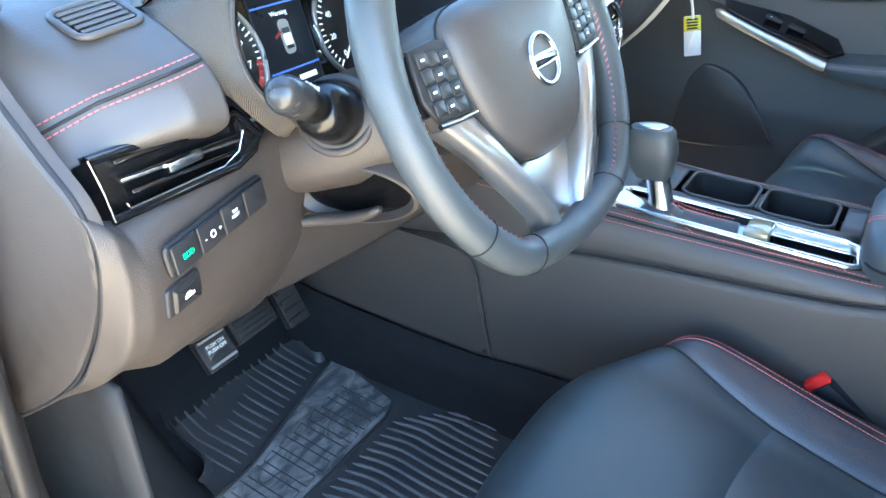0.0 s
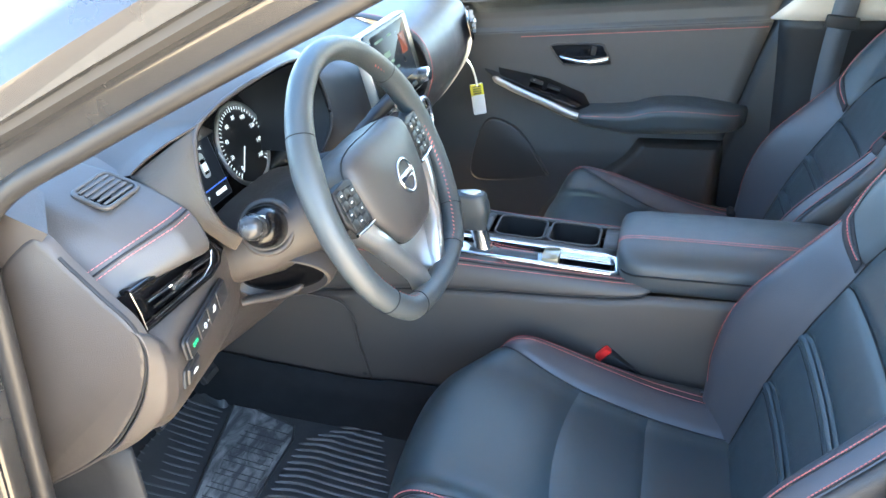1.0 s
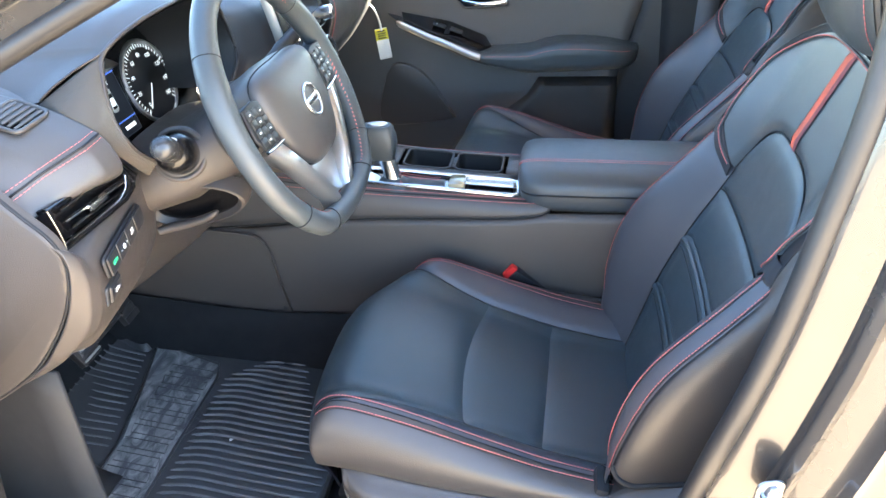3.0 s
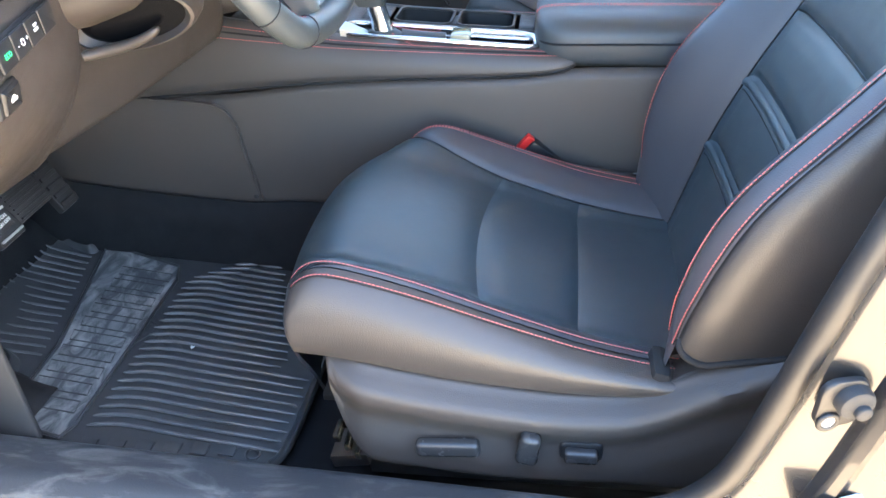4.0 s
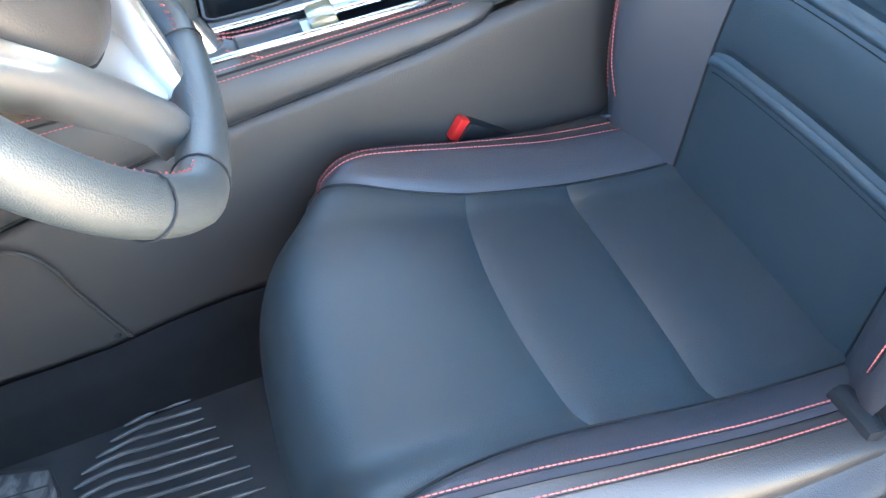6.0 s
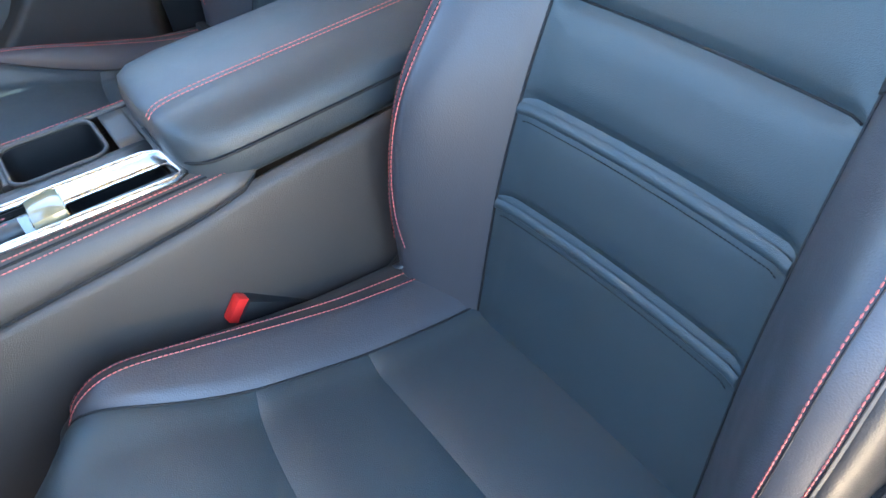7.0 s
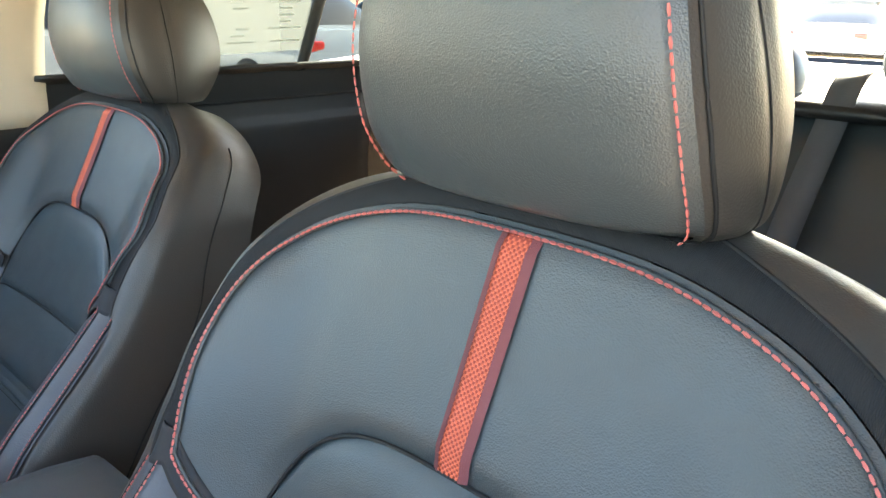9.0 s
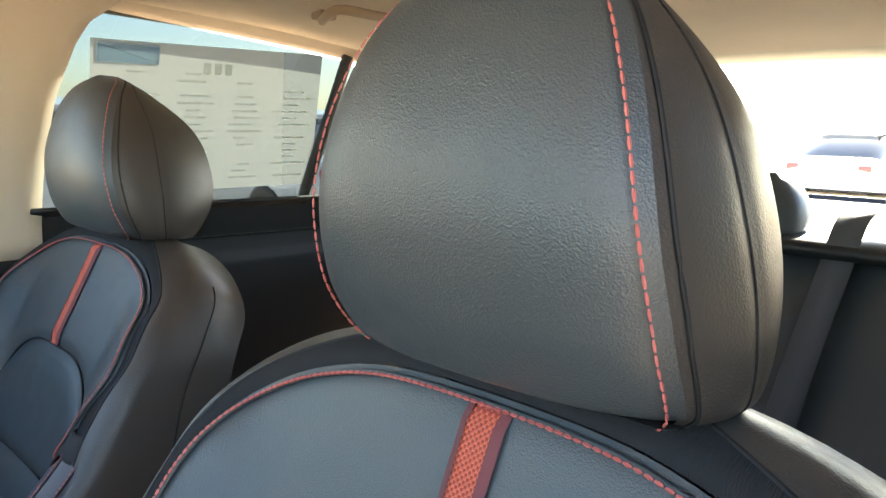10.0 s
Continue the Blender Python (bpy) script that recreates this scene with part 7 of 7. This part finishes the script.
grid("armrest_pad", lambda u, v: arm_sec(0.338 - 0.412 * u, v), 36, 20, LEATHER, door, "leather door armrest")
grid("switch_pod", lambda u, v: arm_sec(0.60 - 0.261 * u, v), 24, 20, PLASTIC, door)
stitching("armrest_stitching", [Vector(arm_sec(y, 0.42)) + Vector((-0.001, 0, 0)) for y in [0.33 - 0.385 * q / 40 for q in range(41)]], door)
tube("silver_pull", [(lerp_table(ARM_X, y) + 0.002, y, lerp_table(ARM_T, y) - 0.007) for y in [0.572 - 0.232 * q / 24 for q in range(25)]], [0.003] + [0.0075] * 23 + [0.0065], SILVER, door, "silver door pull trim", n=12, flat=1.3)
SP = [Vector((0.742, 0.563, 0.519)), Vector((0.712, 0.553, 0.507)), Vector((0.690, 0.45, 0.468)), Vector((0.682, 0.345, 0.431)), Vector((0.725, 0.318, 0.430)), Vector((0.742, 0.335, 0.452)), Vector((0.742, 0.43, 0.492))]
mesh("switch_panel", SP + [p - Vector((0, 0.002, 0.012)) for p in SP], [tuple(range(7))] + [(i, (i + 1) % 7, 7 + (i + 1) % 7, 7 + i) for i in range(7)], GLOSS, door, "gloss black switch panel", angle=30)
for q in range(2):
    box("window_switch", (0.018, 0.034, 0.008), DARK, door, pose(0.716, 0.455 - 0.045 * q, 0.489 - 0.016 * q, 20), 0.003)
for q in range(2):
    box("switch_mark", (0.003, 0.003, 0.001), WHITE, door, pose(0.714 - 0.006 * q, 0.460, 0.4945, 20), 0)
# map pocket and speaker cover
def pocket(u, v):
    z = 0.338 - 0.30 * v
    y0 = lerp_table([(0.0, 0.50), (0.15, 0.42), (0.25, 0.275), (0.295, 0.222), (0.338, 0.187)], z)
    y = y0 + (-0.02 - y0) * u
    return (0.732 - 0.034 * smooth01(u / 0.10) * smooth01((1 - u) / 0.08) * smooth01(v / 0.06 + 0.2), y, z)


grid("map_pocket", pocket, 36, 20, PLASTIC, door, thick=0.005)
SPK = [(-0.62, 0.345), (-0.583, 0.382), (-0.506, 0.349), (-0.433, 0.241), (-0.45, 0.215), (-0.64, 0.205)]
spk_line = cr([(x, z, 0) for x, z in SPK] + [(SPK[0][0], SPK[0][1], 0)], 49)[:-1]
plate("speaker_cover", [(p.x, p.y) for p in spk_line], 0.014, SOFT, door, m=frame_axes((0.734, 0, 0), (0, -1, 0), (0, 0, 1)), bevel=0.007)

# rear door lining beyond the pillar


def rdoor(u, v):
    y = -0.28 - 0.68 * u
    pr = [(0.655, 0.668), (0.685, 0.655), (0.695, 0.60), (0.694, 0.57), (0.690, 0.55), (0.690, 0.50), (0.694, 0.46), (0.70, 0.30), (0.70, 0.05)]
    k = v * 8
    i = min(int(k), 7)
    f = k - i
    return (pr[i][0] + (pr[i + 1][0] - pr[i][0]) * f, y, pr[i][1] + (pr[i + 1][1] - pr[i][1]) * f)


rd = structure(empty("rear_passenger_door", "dark lining of the rear passenger door below its window", "car door"), "", "")
grid("door_panel", rdoor, 20, 40, DARK, rd, thick=0.006)
tube("belt_seam", [(0.690, -0.29 - 0.66 * q / 10, 0.600) for q in range(11)], 0.003, PIPING, rd, n=6)
rdd = structure(empty("rear_driver_door", "dark lining of the rear driver-side door", "car door"), "", "")
grid("door_panel", lambda u, v: (-rdoor(u, v)[0], rdoor(u, v)[1] - 0.03, rdoor(u, v)[2]), 20, 40, DARK, rdd, thick=0.006)
rd.location = (0.0, -0.09, 0.06)
rdd.location = (0.0, 0.0, 0.06)
# grab handle
GRIP = material("tan_grip_plastic", (0.30, 0.22, 0.15), 0.6, bump=0.1, bump_scale=600)
gh = empty("grab_handle", "beige grab handle on the roof rail", "grab handle")
tube("bar", cr([(0.512, -0.800, 1.040), (0.470, -0.770, 1.036), (0.415, -0.750, 1.042), (0.400, -0.765, 1.044), (0.405, -0.82, 1.043), (0.415, -0.88, 1.045), (0.43, -0.92, 1.055)], 28), 0.008, GRIP, gh, "tan bowed grip", n=10)
for x, y in ((0.505, -0.797), (0.432, -0.922)):
    box("mount", (0.03, 0.035, 0.02), GRIP, gh, pose(x, y, 1.05), 0.006)


# ---- parked cars outside ----
def parked_car(label, colour, m):
    paint = material("car_paint", colour, 0.25, coat=1.0, var=0.03)
    e = empty("parked_car", label, "car", "parked cars")
    secs = []
    for y, zl, zh, w in ((-2.2, 0.35, 0.75, 0.72), (-2.1, 0.25, 0.95, 0.82), (-1.4, 0.22, 1.02, 0.9), (0.2, 0.2, 1.0, 0.92), (1.0, 0.22, 0.98, 0.9), (1.9, 0.24, 0.85, 0.86), (2.2, 0.35, 0.7, 0.75)):
        r = []
        for k in range(20):
            a = 2 * math.pi * k / 20
            r.append(Vector((w * math.copysign(abs(math.cos(a)) ** 0.35, math.cos(a)), y, (zl + zh) / 2 + (zh - zl) / 2 * math.copysign(abs(math.sin(a)) ** 0.45, math.sin(a)))))
        secs.append(r)
    loft("body", secs, paint, e)
    cab = []
    for y, zh, w in ((-1.75, 0.98, 0.68), (-1.2, 1.38, 0.62), (-0.6, 1.5, 0.6), (0.1, 1.46, 0.6), (0.95, 0.98, 0.7)):
        r = []
        for k in range(16):
            a = math.pi * k / 15
            r.append(Vector(((w + 0.12 * (1 - math.sin(a))) * math.copysign(abs(math.cos(a)) ** 0.4, math.cos(a)), y, 0.9 + (zh - 0.9) * math.sin(a) ** 0.4)))
        cab.append(r)
    loft("glasshouse", cab, GLOSS, e, "dark window glass")
    loft("roof_panel", [[Vector((x, y, z)) for x, z in ((-0.55, 1.40 + h), (-0.4, 1.45 + h), (0.4, 1.45 + h), (0.55, 1.40 + h), (0.5, 1.38 + h), (-0.5, 1.38 + h))] for y, h in ((-1.2, -0.02), (-0.6, 0.065), (0.1, 0.03))], paint, e)
    for sx in (-1, 1):
        for y in (-1.35, 1.35):
            wh = new("wheel")
            wh.parent = e
            loft("tyre", [[Vector((sx * x, y + r * math.cos(w), 0.32 + r * math.sin(w))) for w in [2 * math.pi * k / 24 for k in range(24)]] for x, r in ((0.70, 0.28), (0.70, 0.32), (0.90, 0.32), (0.92, 0.28), (0.91, 0.2))], SEAL, wh)
            loft("rim", [[Vector((sx * x, y + r * math.cos(w), 0.32 + r * math.sin(w))) for w in [2 * math.pi * k / 24 for k in range(24)]] for x, r in ((0.88, 0.2), (0.90, 0.05))], SILVER, wh)
        for y, cm in ((-2.14, REDPLASTIC), (2.1, WHITE)):
            box("lamp", (0.22, 0.1, 0.12), cm, e, pose(sx * 0.62, y, 0.78), 0.03)
    e.matrix_basis = m
    return e


G0 = -0.42
parked_car("white hatchback parked with its tail lamps towards the lane", (0.75, 0.76, 0.78), pose(8.2, -2.6, G0, 0, 0, -90))
parked_car("pale blue-white car parked in the same row", (0.6, 0.66, 0.72), pose(8.3, -5.5, G0, 0, 0, -88))
parked_car("silver car parked in the same row", (0.5, 0.52, 0.54), pose(8.2, -8.3, G0, 0, 0, -91))
parked_car("dark grey car parked in the same row", (0.06, 0.06, 0.065), pose(8.4, 0.6, G0, 0, 0, -90))
parked_car("white car parked far behind the rear window", (0.75, 0.75, 0.75), pose(4.6, -17.0, G0, 0, 0, 180))
parked_car("blue car parked far behind", (0.08, 0.2, 0.5), pose(7.4, -16.5, G0, 0, 0, 178))
parked_car("white car parked in the far row behind", (0.7, 0.72, 0.75), pose(0.6, -17.0, G0, 0, 0, 181))
parked_car("dark grey car parked ahead", (0.06, 0.06, 0.065), pose(1.6, 9.5, G0, 0, 0, 20))
